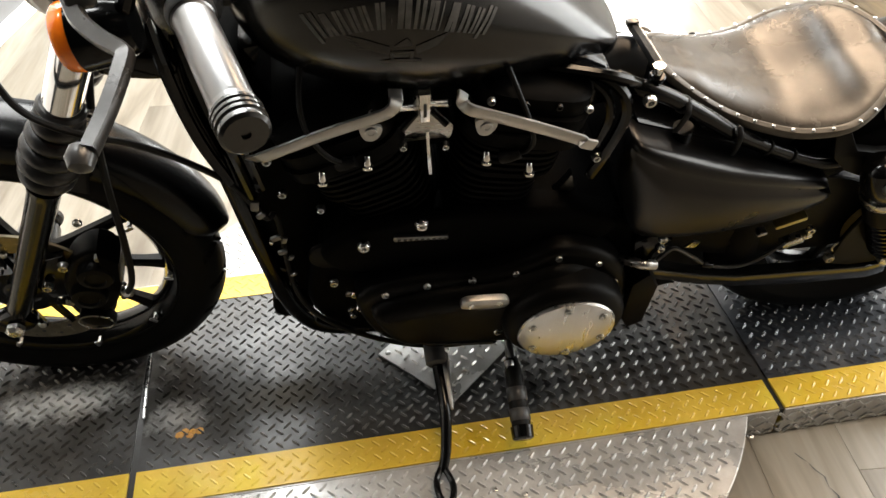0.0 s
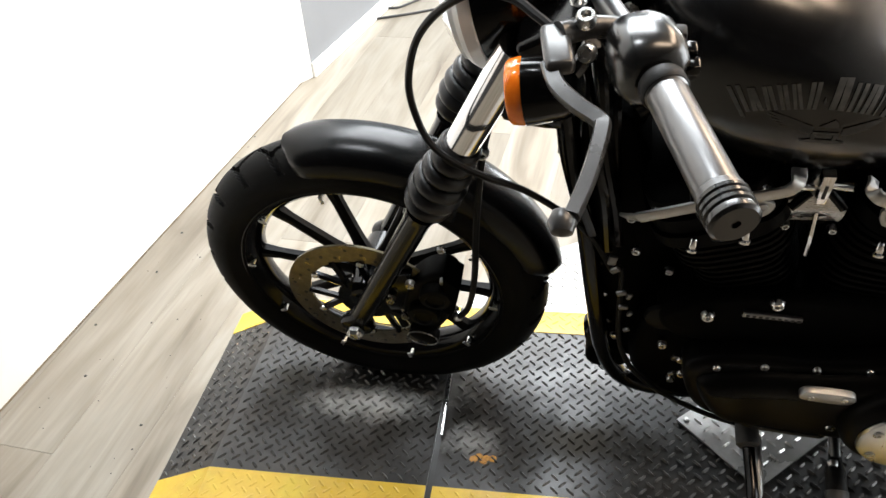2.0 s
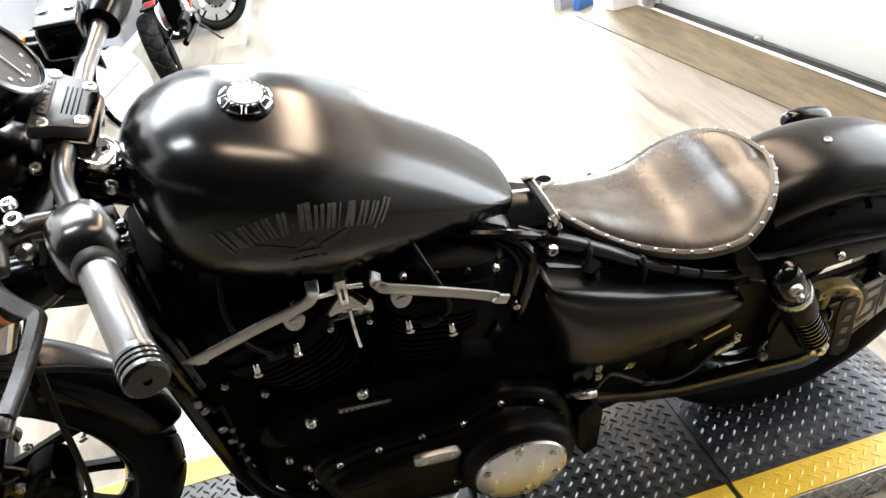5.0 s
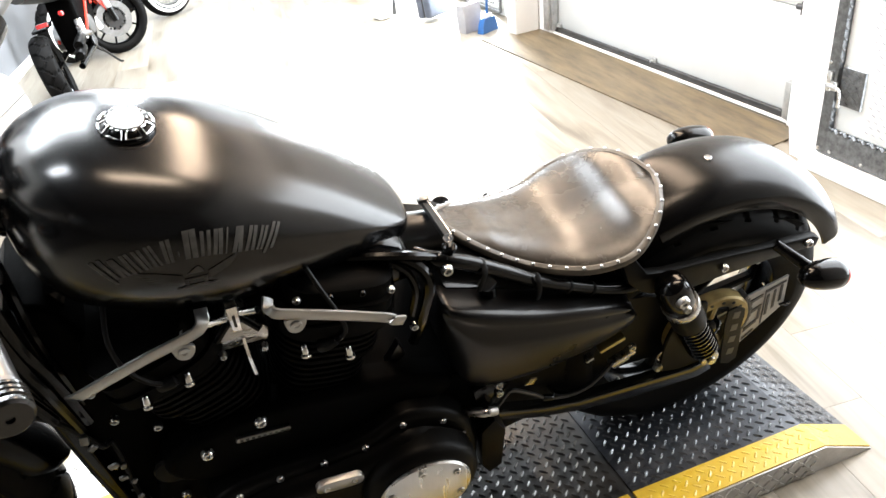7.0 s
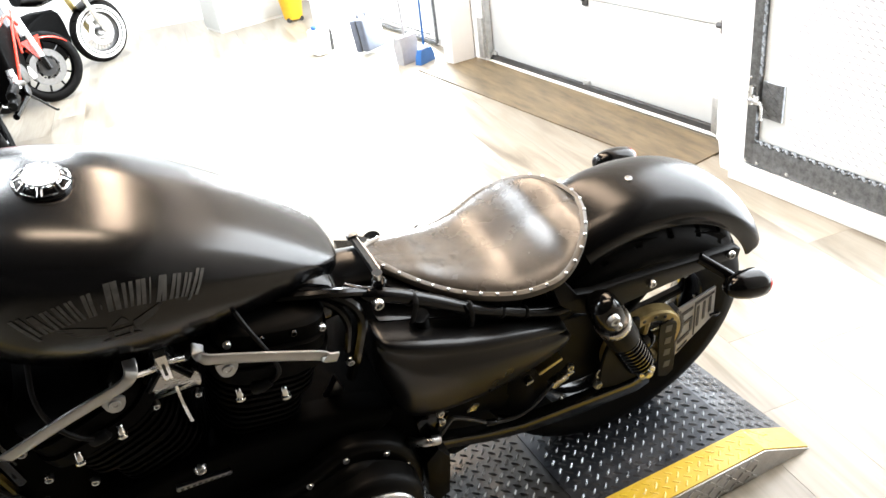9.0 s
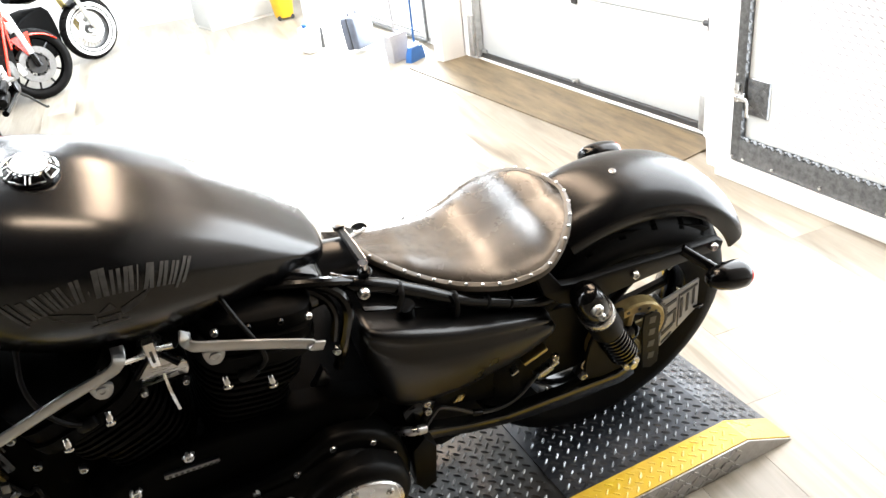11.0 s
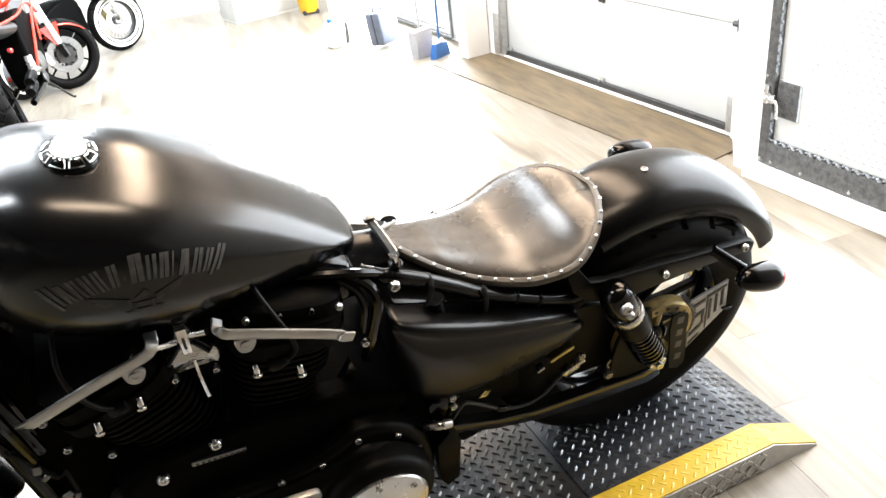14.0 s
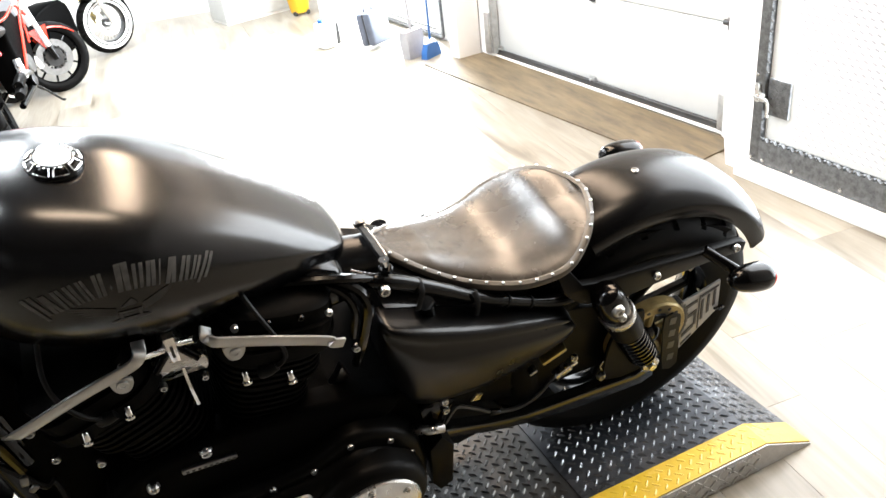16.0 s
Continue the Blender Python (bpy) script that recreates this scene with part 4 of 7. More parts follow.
# Headlamp.
HL, hd = P(-0.366, 0.0, 0.948), Vector((-1, 0, -0.20)).normalized()
prof = [(0.004, -0.068), (0.030, -0.062), (0.056, -0.046), (0.073, -0.020), (0.081, 0.012), (0.083, 0.050), (0.085, 0.060), (0.080, 0.064)]
lamp = part("headlamp", lathe(prof, HL, hd, 40), M_GLOSS, bike, "black headlamp bucket under an eyebrow cowl")
part("headlamp_ring", lathe([(0.082, 0.058), (0.089, 0.060), (0.090, 0.074), (0.084, 0.082), (0.077, 0.080)], HL, hd, 40, caps=False), M_TRIM, lamp, "white-bright headlamp ring")
part("headlamp_lens", lathe([(0.079, 0.076), (0.077, 0.090), (0.055, 0.104), (0.025, 0.110), (0.001, 0.111)], HL, hd, 40), M_LAMP_GLASS, lamp, "clear headlamp lens")
bm = bmesh.new()
rings = []
COWL = [(-0.060, 0.040), (-0.052, 0.056), (-0.038, 0.071), (-0.020, 0.082), (0.002, 0.090), (0.026, 0.095), (0.052, 0.0975), (0.064, 0.0975), (0.070, 0.096), (0.072, 0.094)]
for t, r in COWL:
    ring = [HL + hd * t + Vector((0, math.sin(a) * r, 0)) + Vector((0.2, 0, -1)).normalized() * (-math.cos(a) * r) for a in [radians(-58 + 116 * j / 28) for j in range(29)]]
    rings.append(ring + [HL + hd * t + (q - HL - hd * t) * 0.955 for q in ring[::-1]])
loft(rings, bm)
part("eyebrow_visor", bm, M_BLACK, lamp, "satin black eyebrow cowl over the headlamp", angle=50)
cap_dir = (Vector((-0.2, 0.30, 1)) - hd * 0.25).normalized()
part("cowl_plug", lathe([(0.024, 0), (0.024, 0.0012), (0.021, 0.0022), (0.001, 0.0030)], HL + hd * 0.022 + Vector((-0.2, 0.28, 1)).normalized() * 0.0945, cap_dir, 24), M_BLACK, lamp, "round blanking plug")
bolt(lamp, P(-0.318, 0.055, 1.000), (0.2, -0.5, 0.8), 0.008, 0.010)

# Turn signals.


def turn_signal(c, face, lens_mat, label, wide=1.0, tall=0.042):
    f = Vector(face).normalized()
    body = part("turn_signal", lathe([(0.008, -0.062), (tall * 0.72, -0.056), (tall * 0.92, -0.040), (tall, -0.015), (tall + 0.001, 0.0)], c, f, 28), M_GLOSS, bike, label)
    part("signal_lens", lathe([(tall - 0.001, 0.0), (tall + 0.0005, 0.003), (tall - 0.001, 0.014), (tall - 0.004, 0.0175), (tall * 0.4, 0.019), (0.001, 0.0195)], c, f, 28), lens_mat, body, "ribbed lens")
    return body


ts = turn_signal(P(-0.352, 0.218, 0.968), (-0.97, -0.02, -0.12), M_ORANGE, "black front turn signal with an amber lens", tall=0.036)
part("signal_stem", tube([P(-0.325, 0.218, 0.968), P(-0.300, 0.222, 1.0), P(-0.285, 0.225, 1.035)], 0.009, 8), M_GLOSS, ts)
ts2 = turn_signal(P(-0.34, -0.23, 0.990), (-0.97, 0.15, -0.05), M_ORANGE, "black front turn signal with an amber lens")
part("signal_stem", tube([P(-0.315, -0.23, 0.990), P(-0.285, -0.225, 1.03)], 0.009, 8), M_GLOSS, ts2)

# Handlebar, clamp, speedometer, grips and levers.
BAR = [P(-0.176, 0.435, 1.055), P(-0.205, 0.34, 1.05), P(-0.235, 0.25, 1.042), P(-0.262, 0.17, 1.024), P(-0.281, 0.10, 1.012), P(-0.277, 0.045, 1.018), P(-0.268, 0.0, 1.026),
       P(-0.262, -0.045, 1.028), P(-0.258, -0.10, 1.030), P(-0.245, -0.17, 1.034), P(-0.225, -0.25, 1.044), P(-0.172, -0.42, 1.056)]
part("handlebar", tube(BAR, 0.0127, 16, steps=8), M_DARK_AL, bike, "grey metal handlebar")
cm = Matrix.Rotation(radians(20), 4, "Y") @ Matrix.Rotation(radians(6), 4, "X") @ Matrix.Rotation(radians(-6), 4, "Z")
CL = Vector((-0.268, 0, 1.043))
plan = rounded([(-0.033, -0.058), (-0.008, -0.050), (0.026, -0.045), (0.031, -0.026), (0.023, -0.020), (0.023, 0.020), (0.031, 0.026), (0.026, 0.045), (-0.008, 0.050), (-0.033, 0.058), (-0.037, 0.040), (-0.037, -0.040)], 4)
bm = loft([[CL + cm @ Vector((x * k, y * k, z)) for x, y in plan] for k, z in ((0.97, -0.010), (1.0, -0.007), (1.0, 0.006), (0.97, 0.0092), (0.93, 0.010))])
clamp = part("riser_clamp", bm, M_CLAMP, bike, "grey handlebar clamp plate with four bright bolts")
bm = bmesh.new()
box(-0.275, 0.0, 1.005, 0.060, 0.102, 0.060, 0.008, bm, 2, cm)
part("riser", bm, M_GLOSS, bike, "black handlebar riser")
for sx, sy in ((-0.022, -0.047), (-0.022, 0.047), (0.020, -0.033), (0.020, 0.033)):
    q = CL + cm @ Vector((sx, sy, 0.0095))
    part("clamp_bolt", lathe([(0.0085, 0), (0.0085, 0.0012), (0.0075, 0.002), (0.004, 0.002), (0.0035, 0.0006), (0.001, 0.0006)], q, cm @ Vector((0, 0, 1)), 16), M_STEEL, clamp, "bright flat bolt head")
for k in range(4):
    part("clamp_fin", box(*(CL + cm @ Vector((0.013 - 0.0055 * k, 0.0, 0.0100))), 0.0022, 0.052, 0.0010, 0.0003, m=cm), M_COVER, clamp)
strip = part("lamp_strip", box(*(CL + cm @ Vector((-0.024, 0.0, 0.0105))), 0.012, 0.066, 0.003, 0.0012, m=cm), M_CLAMP, clamp, "raised strip of warning lamps")
for k in range(6):
    part("warning_lamp", box(*(CL + cm @ Vector((-0.024, 0.025 - 0.010 * k, 0.0121))), 0.006, 0.0055, 0.001, 0.0004, m=cm), M_SEAL, strip)
SP, sd = P(-0.322, 0.0, 1.118), Vector((0.80, 0.0, 0.60)).normalized()
spd = part("speedometer", lathe([(0.020, -0.082), (0.044, -0.076), (0.053, -0.055), (0.056, -0.02), (0.058, 0.012), (0.053, 0.016), (0.0505, 0.015), (0.0500, 0.007)], SP, sd, 36), M_BLACK, bike, "black round speedometer")
part("dial", lathe([(0.050, 0.010), (0.001, 0.0105)], SP, sd, 36), M_GLASS_DARK, spd, "dark dial face")
part("bezel", lathe([(0.050, 0.010), (0.053, 0.017), (0.057, 0.014), (0.057, 0.008)], SP, sd, 36, caps=False), M_SATIN_AL, spd, "grey bezel")
_, du, dv = frame_of(sd)
for k in range(11):
    a = radians(-140 + 28 * k)
    q = SP + sd * 0.0112 + (du * math.cos(a) + dv * math.sin(a)) * 0.036
    part("dial_mark", lathe([(0.0028, 0), (0.0024, 0.0006)], q, sd, 8), M_PALE, spd)
part("needle", tube([SP + sd * 0.0115, SP + sd * 0.0115 + (du * 0.3 + dv).normalized() * 0.034], 0.0012, 5), M_PALE, spd)
part("speedometer_arm", tube([SP - sd * 0.035, P(-0.322, 0, 1.068), P(-0.298, 0, 1.046)], 0.034, 16, r_end=0.020), M_COVER, bike)


GA1, GB1 = P(-0.224, 0.298, 1.050), P(-0.172, 0.464, 1.056)
gax = (GB1 - GA1).normalized()
gl = (GB1 - GA1).length
grip = part("grip", lathe([(0.0175, 0.0), (0.0195, 0.004), (0.0195, gl * 0.10), (0.018, gl * 0.11), (0.0185, gl * 0.13), (0.0185, gl * 0.78), (0.018, gl * 0.80), (0.0195, gl * 0.81), (0.0195, gl * 0.84)], GA1, gax, 32), M_DARK_AL, bike, "dark grey metal hand grip")
part("grip_collar", lathe([(0.020, gl * 0.0), (0.0215, gl * 0.02), (0.0215, gl * 0.085), (0.020, gl * 0.10)], GA1, gax, 32), M_RUBBER, grip, "black collar")
prof = []
for k in range(3):
    prof += [(0.0195, gl * (0.84 + 0.035 * k)), (0.0212, gl * (0.85 + 0.035 * k)), (0.0212, gl * (0.868 + 0.035 * k)), (0.0195, gl * (0.873 + 0.035 * k))]
prof += [(0.0205, gl * 0.96), (0.0205, gl * 0.985), (0.0175, gl), (0.004, gl), (0.0035, gl * 0.985), (0.0005, gl * 0.985)]
part("grip_cap", lathe(prof, GA1, gax, 32), M_HOUSING, grip, "dark ringed metal end cap")
part("throttle_grip", lathe([(0.0175, 0.0), (0.0185, 0.004), (0.0185, 0.15), (0.001, 0.152)], P(-0.219, -0.275, 1.046), (P(-0.172, -0.42, 1.056) - P(-0.219, -0.275, 1.046)), 24), M_DARK_AL, bike)
# Switch housing.
SH = P(-0.236, 0.256, 1.043)
bm = bmesh.new()
sm = gax.to_track_quat("Z", "X").to_matrix().to_4x4()
rings = []
for s, ra, rb in ((-0.036, 0.016, 0.016), (-0.032, 0.029, 0.029), (-0.016, 0.035, 0.034), (0.012, 0.036, 0.035), (0.030, 0.032, 0.031), (0.038, 0.022, 0.022)):
    rings.append([SH + sm @ Vector((ra * math.copysign(abs(math.cos(a)) ** 0.75, math.cos(a)), rb * math.copysign(abs(math.sin(a)) ** 0.75, math.sin(a)), s)) for a in [2 * math.pi * k / 28 for k in range(28)]])
housing = part("switch_housing", loft(rings, bm), M_HOUSING, bike, "satin black switch housing")
for k, (dx, dz, ds) in enumerate(((0.033, 0.016, -0.016), (0.037, 0.010, 0.002), (0.035, 0.004, 0.018), (0.036, -0.010, 0.008))):
    q = SH + gax * ds + Vector((dx, 0, dz))
    part("switch_button", box(*q, 0.014, 0.016, 0.012, 0.003), M_GLOSS if k else M_RUBBER, housing)
part("housing_screw", lathe([(0.006, 0), (0.006, 0.002), (0.001, 0.002)], SH + Vector((-0.010, -0.028, 0.012)), (-0.3, -0.9, 0.3), 10), M_SEAL, housing)
# Clutch lever, perch and cable.
bm = tube([P(-0.245, 0.215, 1.043), P(-0.285, 0.228, 1.056), P(-0.316, 0.250, 1.064)], 0.0105, 10, r_end=0.012)
box(-0.316, -0.268, 1.061, 0.027, 0.062, 0.017, 0.006, bm, 3, Matrix.Rotation(radians(10), 4, "Z"))
perch = part("lever_perch", bm, M_LEVER, bike, "grey metal clutch lever perch")
bolt(perch, P(-0.292, 0.240, 1.070), (0, -0.3, 1), 0.010, 0.012)
bolt(perch, P(-0.288, 0.262, 1.052), (-0.3, -0.8, 0.5), 0.009, 0.010)
bolt(perch, P(-0.300, 0.215, 1.074), (0, 0, 1), 0.008, 0.008)
LEV = [P(-0.322, 0.285, 1.058), P(-0.313, 0.308, 1.052), P(-0.294, 0.331, 1.050), P(-0.275, 0.349, 1.050), P(-0.272, 0.362, 1.050), P(-0.280, 0.41, 1.047), P(-0.292, 0.452, 1.042)]
lever = part("clutch_lever", ribbon(LEV, 0.0082, 0.0072, Vector((-0.1, -0.45, 0.9)), 0.0066), M_LEVER, bike, "grey metal clutch lever with a ball end")
part("lever_ball", lathe([(0.002, -0.012), (0.009, -0.009), (0.012, 0.0), (0.009, 0.009), (0.001, 0.012)], P(-0.299, 0.455, 1.038), (0, -1, -0.3), 16), M_LEVER, lever)
CABLE = [(-0.318, 0.245, 1.062), (-0.338, 0.228, 1.068), (-0.365, 0.205, 1.072), (-0.408, 0.18, 1.060), (-0.453, 0.155, 1.018), (-0.487, 0.135, 0.963), (-0.506, 0.127, 0.895), (-0.501, 0.132, 0.842), (-0.482, 0.150, 0.816), (-0.450, 0.165, 0.800), (-0.413, 0.165, 0.777), (-0.370, 0.14, 0.729), (-0.319, 0.115, 0.658), (-0.275, 0.11, 0.60), (-0.24, 0.11, 0.52), (-0.225, 0.10, 0.5), (-0.215, 0.13, 0.33), (-0.15, 0.15, 0.235), (-0.02, 0.165, 0.165), (0.10, 0.165, 0.15), (0.16, 0.16, 0.19)]
part("clutch_cable", tube([P(*q) for q in CABLE], 0.0048, 8, steps=8), M_RUBBER, bike, "black clutch cable")
for pts in ([(-0.30, 0.03, 0.96), (-0.275, 0.10, 0.90), (-0.265, 0.12, 0.80), (-0.245, 0.12, 0.68), (-0.235, 0.12, 0.60)], [(-0.31, 0.02, 0.95), (-0.29, 0.10, 0.88), (-0.275, 0.125, 0.78), (-0.26, 0.13, 0.70), (-0.25, 0.115, 0.58)],
            [(-0.29, -0.03, 0.95), (-0.26, 0.06, 0.87), (-0.25, 0.10, 0.78), (-0.24, 0.10, 0.62)], [(-0.33, 0.06, 0.93), (-0.315, 0.11, 0.84), (-0.300, 0.12, 0.72), (-0.275, 0.12, 0.62)]):
    part("wiring_loom", tube([P(*q) for q in pts], 0.008, 8), M_GLOSS, bike, "black wiring loom")
# Mirror under the right end of the bar.
mc = P(-0.250, -0.25, 0.905)
mn = Vector((0.93, -0.22, 0.436)).normalized()
mu = Vector((0, 0, 1)).cross(mn).normalized()
mv = mn.cross(mu)
mrings = lambda k, off: [mc + mu * (0.084 * math.cos(a) * k) + mv * (0.064 * math.sin(a) * k) - mn * off for a in [2 * math.pi * j / 32 for j in range(32)]]
mirror = part("mirror", loft([mrings(0.5, 0.022), mrings(0.9, 0.012), mrings(1.0, 0.0), mrings(0.96, -0.004)]), M_GLOSS, bike, "black mirror housing hung under the bar")
part("mirror_glass", loft([mrings(0.95, -0.0045), mrings(0.93, -0.006)]), M_MIRROR, mirror, "mirror glass")
part("mirror_stem", tube([P(-0.237, -0.20, 1.035), P(-0.262, -0.235, 1.0), P(-0.268, -0.248, 0.95), P(-0.265, -0.25, 0.91)], 0.006, 8), M_GLOSS, mirror)
bm = bmesh.new()
box(-0.283, 0.195, 1.045, 0.062, 0.085, 0.052, 0.010, bm, 3)
res = part("brake_reservoir", bm, M_GLOSS, bike, "black brake fluid reservoir on the right bar")
part("reservoir_lid", box(-0.283, 0.195, 1.073, 0.056, 0.080, 0.006, 0.002), M_CLAMP, res, "dark lid")
for dx in (-0.018, 0.018):
    part("lid_screw", lathe([(0.008, 0), (0.008, 0.003), (0.004, 0.004)], (-0.283 + dx, 0.195, 1.076), (0, 0, 1), 12), M_CHROME, res)
bm = lathe([(0.015, 0), (0.026, 0.005), (0.030, 0.03), (0.030, 0.06), (0.022, 0.068)], P(-0.237, -0.20, 1.038), (P(-0.222, -0.25, 1.044) - P(-0.237, -0.20, 1.038)), 24)
part("right_switch_housing", bm, M_GLOSS, bike, "gloss black switch housing on the right bar")
part("fork_cap", lathe([(0.026, 0), (0.027, 0.008), (0.025, 0.016), (0.018, 0.024), (0.001, 0.028)], P(-0.338, 0.105, 0.905), (0.1, -0.2, 0.95), 28), M_SATIN_AL, bike, "polished fork cap")

# Fuel tank.
TANK = [  # x, half width, ridge, shoulder height, bottom
    (-0.236, 0.028, 0.951, 0.914, 0.880), (-0.230, 0.061, 0.979, 0.912, 0.846), (-0.212, 0.097, 1.003, 0.913, 0.815), (-0.180, 0.130, 1.020, 0.912, 0.788), (-0.130, 0.153, 1.028, 0.908, 0.767),
    (-0.070, 0.163, 1.018, 0.899, 0.749), (0.000, 0.162, 0.994, 0.886, 0.738), (0.060, 0.152, 0.963, 0.869, 0.736), (0.120, 0.137, 0.925, 0.851, 0.735), (0.180, 0.117, 0.882, 0.832, 0.731),
    (0.225, 0.097, 0.844, 0.812, 0.724), (0.262, 0.076, 0.808, 0.790, 0.722), (0.284, 0.055, 0.784, 0.774, 0.728), (0.294, 0.031, 0.767, 0.760, 0.740)]


def tank_ring(x, W, T, Hm, B, n=112):
    """One section of the tank: a ridge along the top, firm shoulders, sides that tuck in."""
    ring = []
    for k in range(n):
        a = 2 * math.pi * k / n
        c, s = math.cos(a), math.sin(a)
        y = W * math.copysign(abs(c) ** (0.62 if s >= 0 else 0.88), c)
        z = (Hm + (T - Hm) * s**0.80 if s >= 0 else Hm - (Hm - B) * abs(s)) - 0.10 * abs(y)
        ring.append((x, y, z))
    return ring


def spline(table, steps=4):
    rows = [np.array(r, float) for r in table]
    rows = [2 * rows[0] - rows[1]] + rows + [2 * rows[-1] - rows[-2]]
    out = []
    for k in range(1, len(rows) - 2):
        a, b, c, d = rows[k - 1 : k + 3]
        for s in range(steps):
            t = s / steps
            out.append(0.5 * (2 * b + (c - a) * t + (2 * a - 5 * b + 4 * c - d) * t * t + (3 * b - a - 3 * c + d) * t**3))
    return out + [rows[-2]]


TANK_FINE = spline(TANK)
tank = part("fuel_tank", loft([tank_ring(r[0], max(r[1], 0.004), *r[2:]) for r in TANK_FINE]), M_BLACK, bike, "satin black fuel tank with a grey decal", angle=70)
CAP = P(-0.060, 0.021, 1.0105)
capn = Vector((0.16, -0.10, 1)).normalized()
cap = part("filler_cap", lathe([(0.034, -0.010), (0.0350, 0.0), (0.0345, 0.005), (0.0325, 0.0075), (0.0225, 0.0150), (0.0215, 0.0150)], CAP, capn, 48), M_GLOSS, tank, "black filler cap with polished windows")
part("cap_top", lathe([(0.0215, 0.0140), (0.0218, 0.0158), (0.0208, 0.0168), (0.0195, 0.0168), (0.0190, 0.0162), (0.001, 0.0166)], CAP, capn, 48), M_BAND, cap, "satin grey engraved cap disc")
ca, cu, cv = frame_of(capn)


def on_cap(r, a, lift_by=0.0):
    z = 0.0075 + (0.0325 - r) * 0.75 + lift_by
    return CAP + capn * z + (cu * math.cos(a) + cv * math.sin(a)) * r


for k in range(8):
    mid = radians(45 * k + 12)
    loop = [on_cap(0.0322, mid + radians(u), 0.0006) for u in (-17, -8.5, 0, 8.5, 17)] + [on_cap(0.0240, mid + radians(u), 0.0006) for u in (15, 5, -5, -15)]
    part("cap_window", tube(loop + loop[:1], 0.0013, 6, steps=2), M_CHROME, cap, "polished window outline in the cap skirt")
for k, (u, v, wide, deep) in enumerate(((-0.004, 0.008, 0.010, 0.0022), (0.002, 0.0025, 0.016, 0.0020), (-0.001, -0.003, 0.015, 0.0020), (0.003, -0.009, 0.009, 0.0022))):
    m = Matrix.Translation(CAP + capn * 0.0165 + cu * u + cv * v) @ capn.to_track_quat("Z", "Y").to_matrix().to_4x4()
    bm = bmesh.new()
    bmesh.ops.create_cube(bm, size=1.0, matrix=m @ Matrix.Rotation(radians(30), 4, "Z") @ Matrix.Diagonal((wide, deep, 0.0006, 1)))
    part("cap_engraving", bm, M_SATIN_AL, cap, "faint engraved mark", smooth=False)


def tank_skin(x, h):
    """The tank's left surface at x and height h: half width there and the outward normal."""
    xs = [r[0] for r in TANK_FINE]
    def width(x, h):
        ring = tank_ring(x, *(float(np.interp(x, xs, [r[k] for r in TANK_FINE])) for k in (1, 2, 3, 4)))
        side = [q for q in ring if q[1] <= 0]
        return float(np.interp(h, *zip(*sorted((q[2], -q[1]) for q in side))))
    e = 0.003
    w = width(x, h)
    dx, dh = (width(x + e, h) - width(x - e, h)) / (2 * e), (width(x, h + e) - width(x, h - e)) / (2 * e)
    return w, Vector((-dx, -1, -dh)).normalized()


def decal(name, outline, mat, lift_by=0.0012, label="", cells=1):
    """A thin printed shape laid on the tank's left side, from an outline of (x, h)."""
    bm = bmesh.new()
    bm.faces.new([bm.verts.new((x, h + 0.003 + 0.3 * max(0.0, 0.885 - h), 0)) for x, h in outline])
    bmesh.ops.triangulate(bm, faces=bm.faces)
    for _ in range(5):
        long = [e for e in bm.edges if e.calc_length() > 0.005]
        if long:
            bmesh.ops.subdivide_edges(bm, edges=long, cuts=1)
            bmesh.ops.triangulate(bm, faces=bm.faces)
    for v in bm.verts:
        w, n = tank_skin(v.co.x, v.co.y)
        v.co = P(v.co.x, w, v.co.y) + n * lift_by
    bmesh.ops.recalc_face_normals(bm, faces=bm.faces)
    if bm.faces and sum(f.normal.y for f in bm.faces) > 0:
        bmesh.ops.reverse_faces(bm, faces=bm.faces)
    return part(name, bm, mat, tank, label, smooth=True)


def arc_point(s, v):
    """The decal's arched baseline: s from 0 to 1 along it, v metres above it."""
    x = -0.124 + 0.200 * s
    h = 0.8865 + 0.0745 * s - 0.0990 * s * s
    slope = (0.0745 - 0.198 * s) / 0.200
    n = Vector((-slope - 0.22, 1)).normalized() if s < 0.35 else Vector((-slope, 1)).normalized()
    return x + n.x * v, h + n.y * v


BARS = [(0.012, 0.072), (0.086, 0.140), (0.156, 0.210), (0.226, 0.272), (0.288, 0.335), (0.350, 0.400), (0.425, 0.438), (0.462, 0.540), (0.556, 0.612), (0.626, 0.682), (0.698, 0.722), (0.738, 0.798), (0.815, 0.872), (0.886, 0.925), (0.94, 0.99)]
for k, (a, b) in enumerate(BARS):
    if k == 6:
        decal("decal_dot", [arc_point(a, 0.010), arc_point((a + b) / 2, 0.015), arc_point(b, 0.010), arc_point((a + b) / 2, 0.005)], M_DECAL)
        continue
    tall = 0.036 if k in (0, 7, 14) else 0.0315
    low = -0.008 if k in (0, 14) else 0.0
    gap = (b - a) * (0.42 if k % 2 else 0.36)
    slant = (0.0, 0.010, 0.006, 0.0, 0.004)[k % 5]
    decal("decal_bar", [arc_point(a, low), arc_point(a + gap, low), arc_point(a + gap + slant, tall), arc_point(a + slant, tall)], M_DECAL)
    if b - a > 0.03:
        decal("decal_bar", [arc_point(b - gap, 0.0), arc_point(b, 0.0), arc_point(b - slant, tall), arc_point(b - gap - slant, tall)], M_DECAL)
